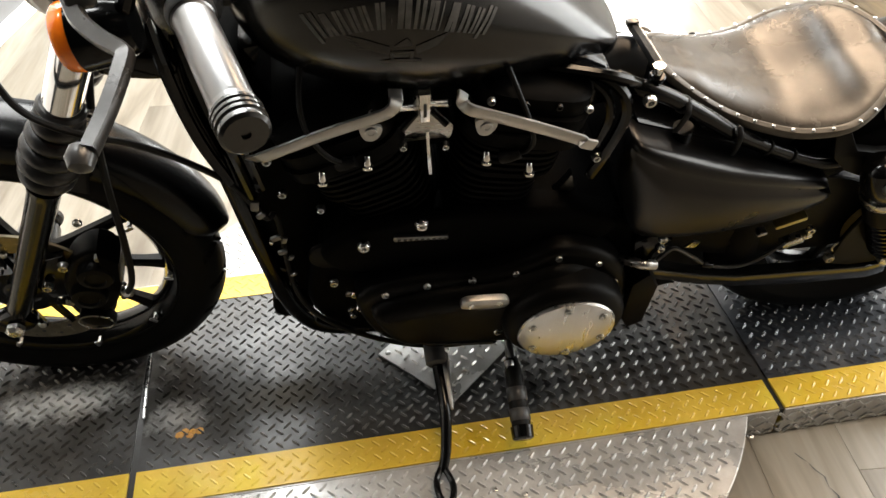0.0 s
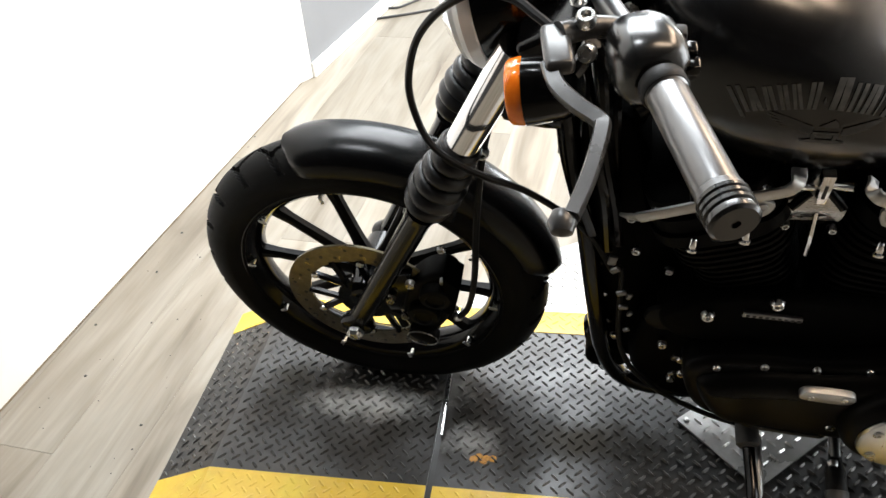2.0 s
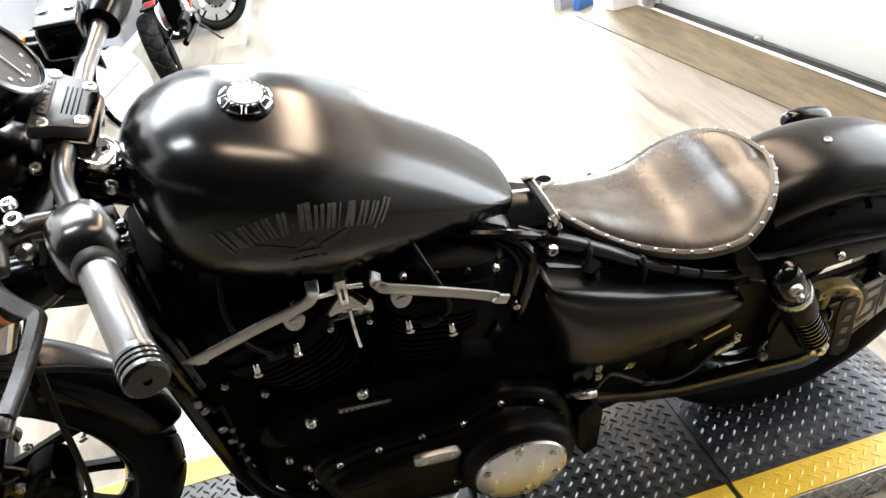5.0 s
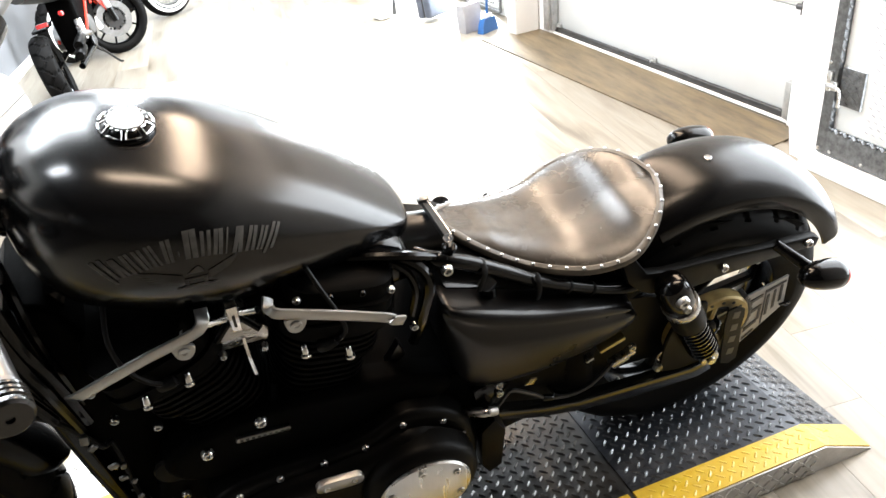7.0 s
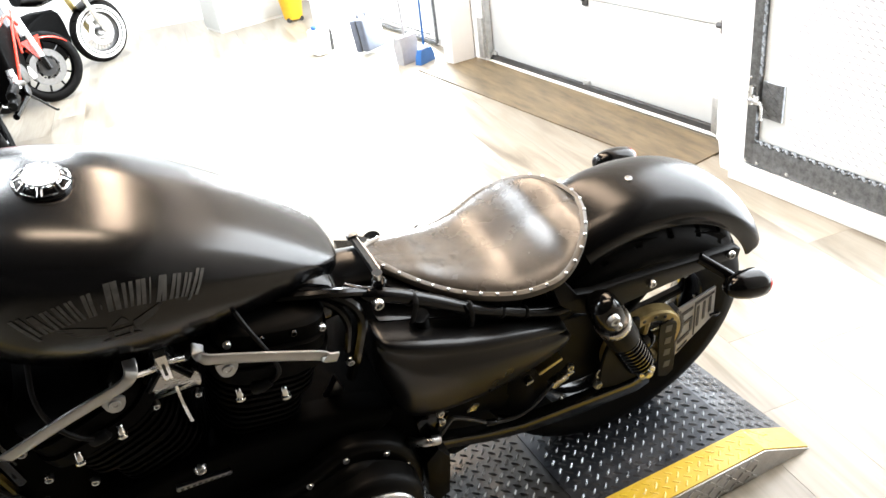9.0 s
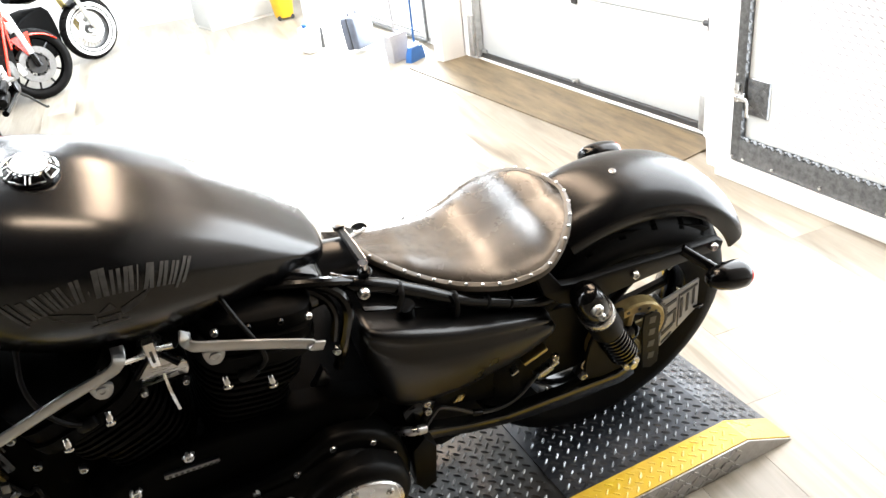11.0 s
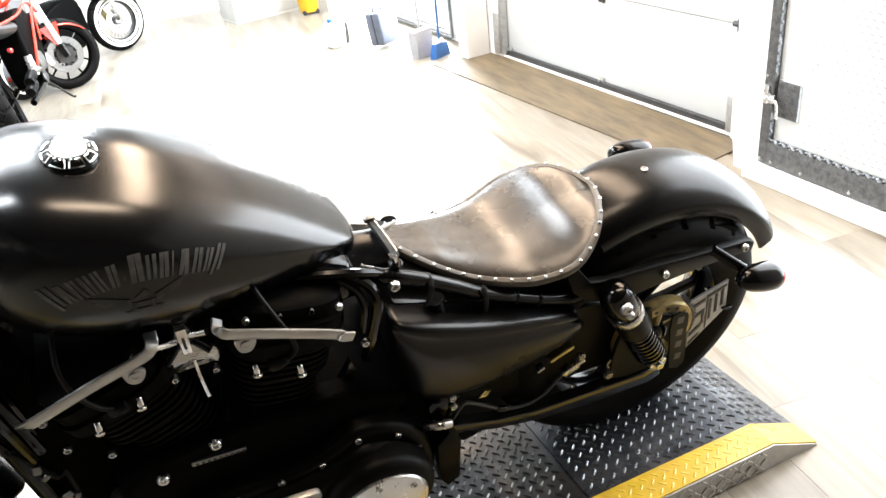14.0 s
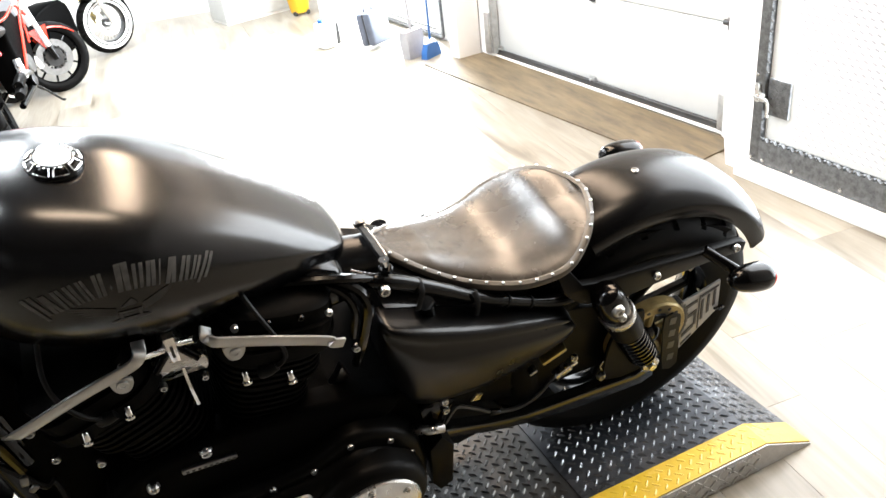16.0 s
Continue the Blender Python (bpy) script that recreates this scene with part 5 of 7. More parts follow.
for k in range(5):
    f = k / 4
    decal("decal_wing", [(-0.098 + 0.020 * f, 0.898 - 0.026 * f), (-0.070 + 0.012 * f, 0.889 - 0.016 * f), (-0.040, 0.872 - 0.003 * k), (-0.043, 0.868 - 0.003 * k), (-0.074 + 0.012 * f, 0.884 - 0.017 * f)], M_DECAL_DIM)
    decal("decal_wing", [(0.036 - 0.016 * f, 0.887 - 0.020 * f), (0.014 - 0.008 * f, 0.880 - 0.014 * f), (-0.010, 0.868 - 0.003 * k), (-0.008, 0.864 - 0.003 * k), (0.016 - 0.008 * f, 0.875 - 0.015 * f)], M_DECAL_DIM)
decal("decal_crest", [(-0.036, 0.872), (-0.020, 0.886), (-0.016, 0.880), (-0.014, 0.870)], M_DECAL_DIM)
decal("decal_shield", [(-0.040, 0.862), (-0.011, 0.859), (-0.012, 0.855), (-0.040, 0.858)], M_DECAL_DIM)
decal("decal_shield", [(-0.041, 0.857), (-0.036, 0.857), (-0.036, 0.846), (-0.040, 0.846)], M_DECAL_DIM)
decal("decal_shield", [(-0.017, 0.855), (-0.012, 0.855), (-0.013, 0.843), (-0.017, 0.843)], M_DECAL_DIM)
decal("decal_shield", [(-0.053, 0.841), (-0.040, 0.845), (-0.012, 0.842), (-0.002, 0.836), (-0.012, 0.835), (-0.044, 0.838)], M_DECAL_DIM)

# Frame.
FR = [
    [(-0.30, 0.03, 0.93), (-0.315, 0.05, 0.76), (-0.285, 0.075, 0.60), (-0.262, 0.085, 0.40), (-0.235, 0.085, 0.22), (-0.17, 0.085, 0.135), (0.0, 0.085, 0.125), (0.30, 0.085, 0.135), (0.42, 0.085, 0.22), (0.44, 0.085, 0.36)],
    [(-0.30, -0.03, 0.93), (-0.315, -0.05, 0.76), (-0.285, -0.075, 0.60), (-0.262, -0.085, 0.40), (-0.235, -0.085, 0.22), (-0.17, -0.085, 0.135), (0.0, -0.085, 0.125), (0.30, -0.085, 0.135), (0.42, -0.085, 0.22)],
]
for pts in FR:
    part("frame_tube", tube([P(*q) for q in pts], 0.0165, 12), M_GLOSS, bike, "gloss black frame tube")
part("frame_backbone", tube([P(-0.29, 0, 0.93), P(0.0, 0, 0.80), P(0.20, 0, 0.745), P(0.275, 0, 0.715)], 0.028, 14), M_GLOSS, bike, "gloss black frame backbone")
for s in (1, -1):
    front = [P(0.285, 0.085, 0.728), P(0.308, 0.105, 0.728), P(0.335, 0.112, 0.720), P(0.368, 0.112, 0.702), P(0.427, 0.112, 0.662)] if s > 0 else []
    part("seat_rail", tube(front + [P(0.491, 0.112 * s, 0.616), P(0.559, 0.112 * s, 0.576), P(0.632, 0.112 * s, 0.540), P(0.674, 0.115 * s, 0.532), P(0.712, 0.118 * s, 0.540)], 0.0125, 12), M_GLOSS, bike, "gloss black seat rail tube")
    part("rear_downtube", tube([P(0.40, 0.11 * s, 0.64), P(0.42, 0.10 * s, 0.45), P(0.43, 0.09 * s, 0.28)], 0.016, 12), M_GLOSS, bike, "gloss black frame tube")
part("head_gusset", prism([(-0.33, 0.70), (-0.25, 0.79), (-0.20, 0.80), (-0.24, 0.68)], -0.03, 0.045, 0.006, 2), M_GLOSS, bike)
for x, h in ((0.384, 0.691), (0.486, 0.620), (0.552, 0.580), (0.60, 0.555)):
    part("cable_tie", lathe([(0.0130, -0.003), (0.0140, -0.002), (0.0140, 0.002), (0.0130, 0.003)], P(x, 0.112, h), (0.83, 0, -0.55), 16), M_RUBBER, bike)
bolt(bike, P(0.325, 0.121, 0.716), LEFT, 0.010, 0.010)

# Engine.
case = rounded([(-0.20, 0.30), (-0.17, 0.43), (-0.06, 0.50), (0.08, 0.50), (0.22, 0.50), (0.37, 0.44), (0.40, 0.32), (0.36, 0.20), (0.18, 0.155), (-0.04, 0.165), (-0.15, 0.20)], 4)
engine = part("engine", prism(case, -0.16, 0.135, 0.02, 3), M_ENGINE, bike, "black air-cooled V-twin engine with silver cover bolts")
for s, lean_x, foot in ((-1, -22.0, -0.009), (1, 12.0, 0.092)):
    ax = Vector((s * math.sin(radians(abs(lean_x))), 0, math.cos(radians(abs(lean_x)))))
    base = Vector((foot, -0.015, 0.435))
    n1 = Vector((ax.z, 0, -ax.x))

    def slab(layers, round_by=0.55):
        return loft([[base + ax * d + n1 * (hx * math.copysign(abs(math.cos(a)) ** round_by, math.cos(a))) + Vector((0, hy * math.copysign(abs(math.sin(a)) ** round_by, math.sin(a)), 0)) for a in [2 * math.pi * k / 32 for k in range(32)]] for d, hx, hy in layers])

    part("cylinder", slab([(0.0, 0.058, 0.072), (0.25, 0.058, 0.072)], 0.9), M_ENGINE, engine, "black cylinder")
    for k in range(11):
        part("cooling_fin", slab([(0.030 + 0.0125 * k, 0.081 - 0.0006 * k, 0.117), (0.0355 + 0.0125 * k, 0.081 - 0.0006 * k, 0.117)]), M_FIN, engine)
    for k in range(6):
        part("cooling_fin", slab([(0.175 + 0.0125 * k, 0.090, 0.132), (0.181 + 0.0125 * k, 0.090, 0.132)]), M_FIN, engine)
    rocker = part("rocker_box", slab([(0.252, 0.098, 0.150), (0.275, 0.098, 0.150), (0.2755, 0.092, 0.141), (0.2775, 0.092, 0.141), (0.278, 0.094, 0.145), (0.302, 0.094, 0.144), (0.3025, 0.088, 0.134), (0.304, 0.088, 0.134), (0.3045, 0.090, 0.137), (0.330, 0.089, 0.135), (0.338, 0.080, 0.122)], 0.45), M_FIN, engine, "black rocker box")
    for u in (-0.07, -0.022, 0.026, 0.07):
        bolt(rocker, base + ax * 0.322 + n1 * u + Vector((0, -0.132, 0)), LEFT, 0.006, 0.007, M_STEEL if abs(u) > 0.05 else M_GLOSS)
# Polished bars under the rocker boxes, each with an eye and bent ends.
for pts, eye in (([(-0.232, 0.145, 0.690), (-0.218, 0.166, 0.713), (-0.205, 0.170, 0.721), (-0.125, 0.170, 0.752), (-0.058, 0.170, 0.774), (-0.042, 0.170, 0.784), (-0.036, 0.164, 0.791), (-0.035, 0.148, 0.797)], (-0.070, 0.748)),
                 ([(0.053, 0.145, 0.780), (0.051, 0.162, 0.777), (0.058, 0.171, 0.774), (0.076, 0.171, 0.765), (0.13, 0.170, 0.740), (0.212, 0.170, 0.700), (0.222, 0.174, 0.694), (0.238, 0.173, 0.687)], (0.082, 0.740))):
    path = smooth_path([P(*q) for q in pts], 5)
    rings = []
    for k, q in enumerate(path):
        d = (path[min(k + 1, len(path) - 1)] - path[max(k - 1, 0)]).normalized()
        out = Vector((0, -1, 0))
        up = d.cross(out).normalized()
        out = up.cross(d)
        rings.append([q + up * (0.0088 * u) + out * (0.0022 * v) for u, v in ((-1, -1), (1, -1), (1.0, 0.6), (0.88, 1), (-0.88, 1), (-1.0, 0.6))])
    bar = part("support_bar", loft(rings), M_BAND, engine, "pale metal band under the rocker box", angle=40)
    tongue = rounded([(eye[0] - 0.013, eye[1] + 0.014), (eye[0] + 0.013, eye[1] + 0.008), (eye[0] + 0.013, eye[1] - 0.006), (eye[0] + 0.004, eye[1] - 0.017), (eye[0] - 0.008, eye[1] - 0.015), (eye[0] - 0.014, eye[1] - 0.002)], 3)
    part("bar_tab", prism(tongue, 0.166, 0.171, 0.001, 1), M_BAND, bar, "rounded hanging tab")
    part("bar_eye", lathe([(0.0085, 0), (0.0085, 0.0015), (0.0075, 0.0025), (0.004, 0.0025), (0.0035, 0.0015), (0.001, 0.0015)], P(eye[0], 0.171, eye[1]), LEFT, 18), M_BAND, bar, "round bolt head")
# Polished centre bracket between the cylinders.
out = rounded([(0.002, 0.775), (0.016, 0.758), (0.026, 0.735), (0.044, 0.712), (0.040, 0.684), (0.022, 0.694), (0.002, 0.700), (-0.018, 0.696), (-0.032, 0.682), (-0.038, 0.712), (-0.018, 0.738), (-0.010, 0.760)], 3)
brk = part("centre_bracket", prism(out, 0.105, 0.135, 0.005, 2), M_BRUSHED, engine, "polished X-shaped engine bracket")
part("bracket_boss", prism([(-0.005, 0.785), (0.011, 0.785), (0.010, 0.735), (-0.003, 0.735)], 0.135, 0.150, 0.003, 2), M_CHROME, brk, "polished upright boss")
part("boss_slot", box(0.003, -0.1503, 0.758, 0.004, 0.002, 0.022), M_SEAL, brk)
for a, b in (((-0.010, 0.752), (-0.036, 0.765)), ((0.014, 0.757), (0.036, 0.767)), ((-0.008, 0.742), (-0.030, 0.725)), ((0.014, 0.745), (0.034, 0.728))):
    part("tube_stub", tube([P(a[0], 0.135, a[1]), P(b[0], 0.148, b[1])], 0.0062, 10), M_CHROME if b[1] > 0.74 else M_GLOSS, brk, "short polished pipe stub")
for x, h in ((-0.026, 0.683), (0.033, 0.678)):
    bolt(brk, P(x, 0.135, h), LEFT, 0.006, 0.010)
part("dipper_rod", tube([P(0.008, 0.135, 0.705), P(0.009, 0.142, 0.67), P(0.012, 0.142, 0.626)], 0.0028, 8, r_end=0.0035), M_CHROME, brk, "thin polished rod")
# Domed head bolts and spark plug leads.
for x, h, dx in ((-0.141, 0.660, -0.004), (-0.078, 0.684, -0.003), (0.087, 0.672, 0.0), (0.151, 0.640, 0.004)):
    ax = Vector((dx * 8, -0.25, -1)).normalized()
    part("domed_nut", lathe([(0.0035, -0.015), (0.0046, -0.013), (0.0046, -0.007), (0.0052, -0.005), (0.0052, 0.0), (0.0080, 0.002), (0.0080, 0.0055), (0.001, 0.007)], P(x, 0.168, h), ax, 14), M_CHROME, engine, "polished domed nut")
for pts, end in (([(-0.150, 0.12, 0.826), (-0.156, 0.155, 0.79), (-0.150, 0.166, 0.745), (-0.129, 0.168, 0.706), (-0.108, 0.166, 0.688)], (-0.105, 0.688)),
                 ([(0.108, 0.12, 0.815), (0.124, 0.152, 0.782), (0.143, 0.166, 0.734), (0.150, 0.168, 0.700), (0.142, 0.168, 0.683), (0.130, 0.166, 0.678)], (0.122, 0.674))):
    lead = part("plug_lead", tube([P(*q) for q in pts], 0.0038, 8), M_RUBBER, engine, "black spark plug lead")
    part("plug_boot", tube([P(end[0] + 0.012, 0.168, end[1] + 0.006), P(end[0], 0.166, end[1]), P(end[0] - 0.010, 0.158, end[1] - 0.008)], 0.0075, 12, r_end=0.011), M_RUBBER, lead, "rubber plug boot")
part("frame_lug", prism([(0.246, 0.542), (0.257, 0.509), (0.236, 0.482), (0.220, 0.470), (0.208, 0.484), (0.230, 0.511)], 0.085, 0.100, 0.003, 2), M_DARK_AL, engine, "dull grey cast lug")
# Shift lever shaft below the primary cover.
shaft = part("shift_shaft", tube([P(-0.005, 0.190, 0.235), P(0.003, 0.200, 0.233), P(0.060, 0.202, 0.224), P(0.118, 0.202, 0.217), P(0.124, 0.202, 0.226), P(0.125, 0.202, 0.262)], 0.0075, 10), M_GLOSS, engine, "black shift lever shaft")
bolt(shaft, P(0.127, 0.207, 0.262), LEFT, 0.0085, 0.008)
# Grey pieces added for the glints and bright gaps at the engine's front.
for x, h, size, turn in ((-0.243, 0.600, 0.012, 10), (-0.238, 0.577, 0.009, 50), (-0.225, 0.520, 0.010, 70), (-0.213, 0.513, 0.008, 20), (-0.220, 0.483, 0.009, 80), (-0.209, 0.466, 0.007, 35), (-0.211, 0.420, 0.007, 60), (-0.127, 0.346, 0.010, 15), (-0.127, 0.294, 0.008, 40)):
    part("glint_bit", box(x, -0.152, h, size, 0.006, size * 1.6, 0.002, m=Matrix.Rotation(radians(turn), 4, "Y")), M_DARK_AL, engine, "small grey piece added for a bright glint")
# Inner case, primary cover and derby cover.
cov = rounded([(-0.115, 0.335), (-0.108, 0.372), (-0.062, 0.398), (0.0, 0.405), (0.085, 0.405), (0.158, 0.418), (0.222, 0.452), (0.292, 0.432), (0.345, 0.372), (0.366, 0.285), (0.352, 0.205), (0.298, 0.150), (0.22, 0.145), (0.155, 0.178), (0.03, 0.198), (-0.052, 0.212), (-0.092, 0.255)], 4)
prim = part("primary_cover", prism(cov, 0.125, 0.184, 0.016, 4), M_COVER, engine, "satin black primary cover")
dome = rounded([(-0.092, 0.325), (-0.075, 0.358), (0.0, 0.380), (0.09, 0.384), (0.165, 0.398), (0.225, 0.418), (0.285, 0.395), (0.325, 0.345), (0.338, 0.28), (0.318, 0.215), (0.25, 0.185), (0.155, 0.205), (0.03, 0.222), (-0.05, 0.240)], 4)
part("primary_dome", prism(dome, 0.170, 0.212, 0.030, 5), M_COVER, engine)
part("primary_bulge", prism(rounded([(0.238 + 0.108 * math.cos(2 * math.pi * k / 12), 0.303 + 0.106 * math.sin(2 * math.pi * k / 12)) for k in range(12)], 4), 0.19, 0.243, 0.026, 5), M_COVER, engine)
for x, h, w in ((-0.067, 0.377, 0.180), (0.003, 0.390, 0.180), (0.079, 0.392, 0.180), (0.153, 0.400, 0.180), (0.221, 0.432, 0.180), (0.293, 0.405, 0.180), (0.332, 0.345, 0.180)):
    part("cover_bolt", lathe([(0.0068, -0.004), (0.0068, 0.004), (0.0058, 0.007), (0.003, 0.007), (0.0028, 0.004), (0.0005, 0.004)], P(x, w, h), LEFT, 12), M_STEEL, prim)
DC = P(0.238, 0.243, 0.303)
derby = part("derby_cover", lathe([(0.084, -0.002), (0.086, 0.002), (0.084, 0.006), (0.077, 0.008), (0.050, 0.010), (0.001, 0.011)], DC, LEFT, 56), M_DERBY, prim, "polished round derby cover")
for k in range(6):
    a = radians(96 + 60 * k)
    part("derby_bolt", lathe([(0.0078, 0.0), (0.0078, 0.0095), (0.0065, 0.0108), (0.0035, 0.0108), (0.003, 0.008), (0.0005, 0.008)], DC + Vector((0.070 * math.cos(a), -0.001, 0.070 * math.sin(a))), LEFT, 14), M_STEEL, derby)
bm = prism(rounded([(0.056, 0.364), (0.058, 0.378), (0.072, 0.384), (0.120, 0.380), (0.136, 0.374), (0.136, 0.360), (0.122, 0.352), (0.072, 0.357)], 3), 0.206, 0.218, 0.002, 2)
badge = part("inspection_cover", bm, M_BAND, prim, "brushed oblong inspection cover")
for x in (0.078, 0.126):
    part("slot_screw", lathe([(0.0055, 0), (0.005, 0.0015), (0.001, 0.0015)], P(x - 0.005, 0.218, 0.367), LEFT, 10), M_STEEL, badge)
part("upper_case_cover", prism(rounded([(-0.165, 0.46), (-0.10, 0.515), (0.0, 0.535), (0.10, 0.53), (0.25, 0.50), (0.33, 0.455), (0.25, 0.40), (0.0, 0.39), (-0.13, 0.40)], 4), 0.10, 0.150, 0.018, 4), M_ENGINE, engine, "black upper crankcase cover")
for x, h in ((-0.094, 0.478), (-0.002, 0.520)):
    part("case_bolt", lathe([(0.0105, -0.002), (0.0105, 0.004), (0.008, 0.008), (0.004, 0.008), (0.0035, 0.005), (0.0005, 0.005)], P(x, 0.152, h), LEFT, 14), M_STEEL, engine)
bm = prism([(-0.047, 0.488), (-0.045, 0.496), (0.040, 0.488), (0.041, 0.480), (-0.045, 0.484)], 0.150, 0.156, 0.001, 1)
nb = part("name_badge", bm, M_SATIN_AL, engine, "narrow grey badge with small dark marks")
for k in range(9):
    part("badge_mark", box(-0.038 + 0.0092 * k, -0.1565, 0.4885 - 0.0009 * k, 0.005, 0.001, 0.0045), M_SEAL, nb)
part("end_cap", lathe([(0.030, 0), (0.032, 0.004), (0.030, 0.010), (0.018, 0.013), (0.001, 0.014)], P(-0.153, 0.128, 0.437), LEFT, 28), M_COVER, engine, "round black end cap")
for x, h, w in ((-0.208, 0.565, 0.10), (-0.155, 0.520, 0.10), (-0.150, 0.370, 0.14), (-0.118, 0.345, 0.15), (-0.112, 0.300, 0.15), (-0.125, 0.262, 0.14), (-0.22, 0.64, 0.1), (0.165, 0.255, 0.19), (0.27, 0.60, 0.115)):
    bolt(engine, P(x, w, h), LEFT, 0.0075, 0.009)
part("sensor_clip", prism([(-0.150, 0.395), (-0.142, 0.420), (-0.132, 0.405), (-0.138, 0.385)], 0.115, 0.122), M_STEEL, engine)
part("oil_filter", lathe([(0.030, 0), (0.038, 0.004), (0.038, 0.085), (0.030, 0.095), (0.001, 0.097)], P(-0.18, 0.03, 0.25), (-0.9, 0, -0.3), 28), M_GLOSS, engine, "black oil filter")
part("front_cover", prism(rounded([(-0.295, 0.78), (-0.285, 0.62), (-0.262, 0.42), (-0.236, 0.25), (-0.17, 0.20), (-0.12, 0.30), (-0.13, 0.48), (-0.17, 0.62), (-0.205, 0.74), (-0.24, 0.80)], 3), -0.09, 0.072, 0.012, 3), M_ENGINE, engine, "black cover between frame and front cylinder")
part("regulator", prism(rounded([(-0.272, 0.205), (-0.262, 0.255), (-0.21, 0.25), (-0.20, 0.20), (-0.24, 0.185)], 3), -0.05, 0.09, 0.01, 3), M_ENGINE, engine, "black regulator")
for k, (x, h) in enumerate(((-0.262, 0.50), (-0.250, 0.42), (-0.238, 0.345), (-0.225, 0.30))):
    part("loom_clip", box(x, -0.078 - 0.003 * k, h, 0.016, 0.012, 0.011, 0.003, m=Matrix.Rotation(radians(20 * k), 4, "Y")), M_STEEL if k % 2 else M_GLOSS, engine)
part("throttle_body", prism(rounded([(-0.07, 0.64), (-0.08, 0.84), (0.14, 0.82), (0.13, 0.64)], 3), -0.09, 0.085, 0.01, 2), M_ENGINE, engine, "black throttle body between the cylinders")
part("intake_cover", prism(rounded([(0.12, 0.70), (0.16, 0.79), (0.26, 0.765), (0.27, 0.69)], 3), -0.05, 0.10, 0.01, 2), M_GLOSS, engine)
for pts, r in (([(0.20, 0.09, 0.775), (0.27, 0.115, 0.745), (0.295, 0.125, 0.70), (0.285, 0.12, 0.62), (0.27, 0.11, 0.55)], 0.009), ([(0.18, 0.08, 0.76), (0.25, 0.105, 0.735), (0.275, 0.115, 0.69), (0.27, 0.11, 0.62)], 0.007), ([(0.16, 0.09, 0.77), (0.26, 0.12, 0.765), (0.33, 0.10, 0.72)], 0.008)):
    part("breather_hose", tube([P(*q) for q in pts], r, 8), M_GLOSS, engine, "glossy black hose")
for x, h in ((0.225, 0.735), (0.185, 0.742)):
    part("hose_clip", box(x, -0.118, h, 0.016, 0.006, 0.020, 0.002, m=Matrix.Rotation(radians(20), 4, "Y")), M_CHROME if x > 0.2 else M_STEEL, engine)
bolt(engine, P(0.22, 0.125, 0.700), LEFT, 0.007, 0.007)
for x, s in ((-0.05, 0.07), (0.30, 0.07)):
    part("exhaust_pipe", tube([P(x, -0.12, 0.62), P(x - 0.06, -0.19, 0.52), P(x + 0.05, -0.21, 0.30), P(x + 0.45, -0.20, 0.20), P(1.05, -0.19, 0.21 + s)], 0.028, 14), M_GLOSS, engine, "black exhaust pipe on the far side")

# Side stand, foot peg and shifter.
stand = part("side_stand", tube([P(0.018, 0.150, 0.165), P(0.022, 0.215, 0.150), P(0.024, 0.295, 0.138), P(0.016, 0.36, 0.118), P(0.006, 0.395, 0.108)], 0.0125, 12, r_end=0.009), M_GLOSS, bike, "black folding side stand")
part("stand_pivot", lathe([(0.017, -0.03), (0.020, -0.02), (0.020, 0.035), (0.015, 0.040)], P(0.018, 0.170, 0.162), (0.03, -0.97, -0.18), 20), M_CLAMP, stand, "dark metal stand pivot")
part("stand_spring", lathe([(0.006, 0.0), (0.008, 0.01), (0.008, 0.10), (0.006, 0.11)], P(0.036, 0.185, 0.158), (-0.02, -0.97, -0.18), 12), M_SATIN_AL, stand, "grey stand spring")
part("stand_foot", tube([P(0.006, 0.385, 0.110), P(-0.008, 0.415, 0.112), P(-0.004, 0.45, 0.119), P(0.012, 0.455, 0.120), P(0.020, 0.425, 0.114), P(0.008, 0.388, 0.110)], 0.006, 8), M_GLOSS, stand, "loop-shaped stand foot")
PEG0, PEG1 = P(0.160, 0.225, 0.160), P(0.157, 0.362, 0.130)
pax = (PEG1 - PEG0).normalized()
pl = (PEG1 - PEG0).length
peg = part("foot_peg", lathe([(0.010, -0.02), (0.012, 0.0), (0.0165, 0.012), (0.0175, pl * 0.30), (0.0175, pl * 0.99), (0.001, pl)], PEG0, pax, 24), M_RUBBER, bike, "black rubber foot peg with metal rings")
for a, b in ((0.34, 0.52), (0.62, 0.78)):
    part("peg_ring", lathe([(0.0178, pl * a), (0.0188, pl * (a + 0.01)), (0.0188, pl * (b - 0.01)), (0.0178, pl * b)], PEG0, pax, 24), M_CLAMP, peg, "grey metal ring")
part("peg_tip", lathe([(0.019, pl * 0.84), (0.021, pl * 0.85), (0.020, pl * 1.0), (0.016, pl * 1.02), (0.001, pl * 1.02)], PEG0, pax, 24), M_GLOSS, peg)
bm = tube([P(0.160, 0.15, 0.19), P(0.160, 0.190, 0.172), P(0.160, 0.235, 0.158)], 0.010, 10)
part("peg_clevis", bm, M_DARK_AL, peg, "bright metal clevis with bolts")
bolt(peg, P(0.152, 0.228, 0.172), LEFT, 0.009, 0.010)
part("shift_rod", tube([P(-0.02, 0.165, 0.198), P(0.08, 0.175, 0.195), P(0.16, 0.185, 0.215)], 0.006, 8), M_GLOSS, bike, "black shift rod")
bolt(bike, P(0.146, 0.19, 0.232), LEFT, 0.008, 0.010)

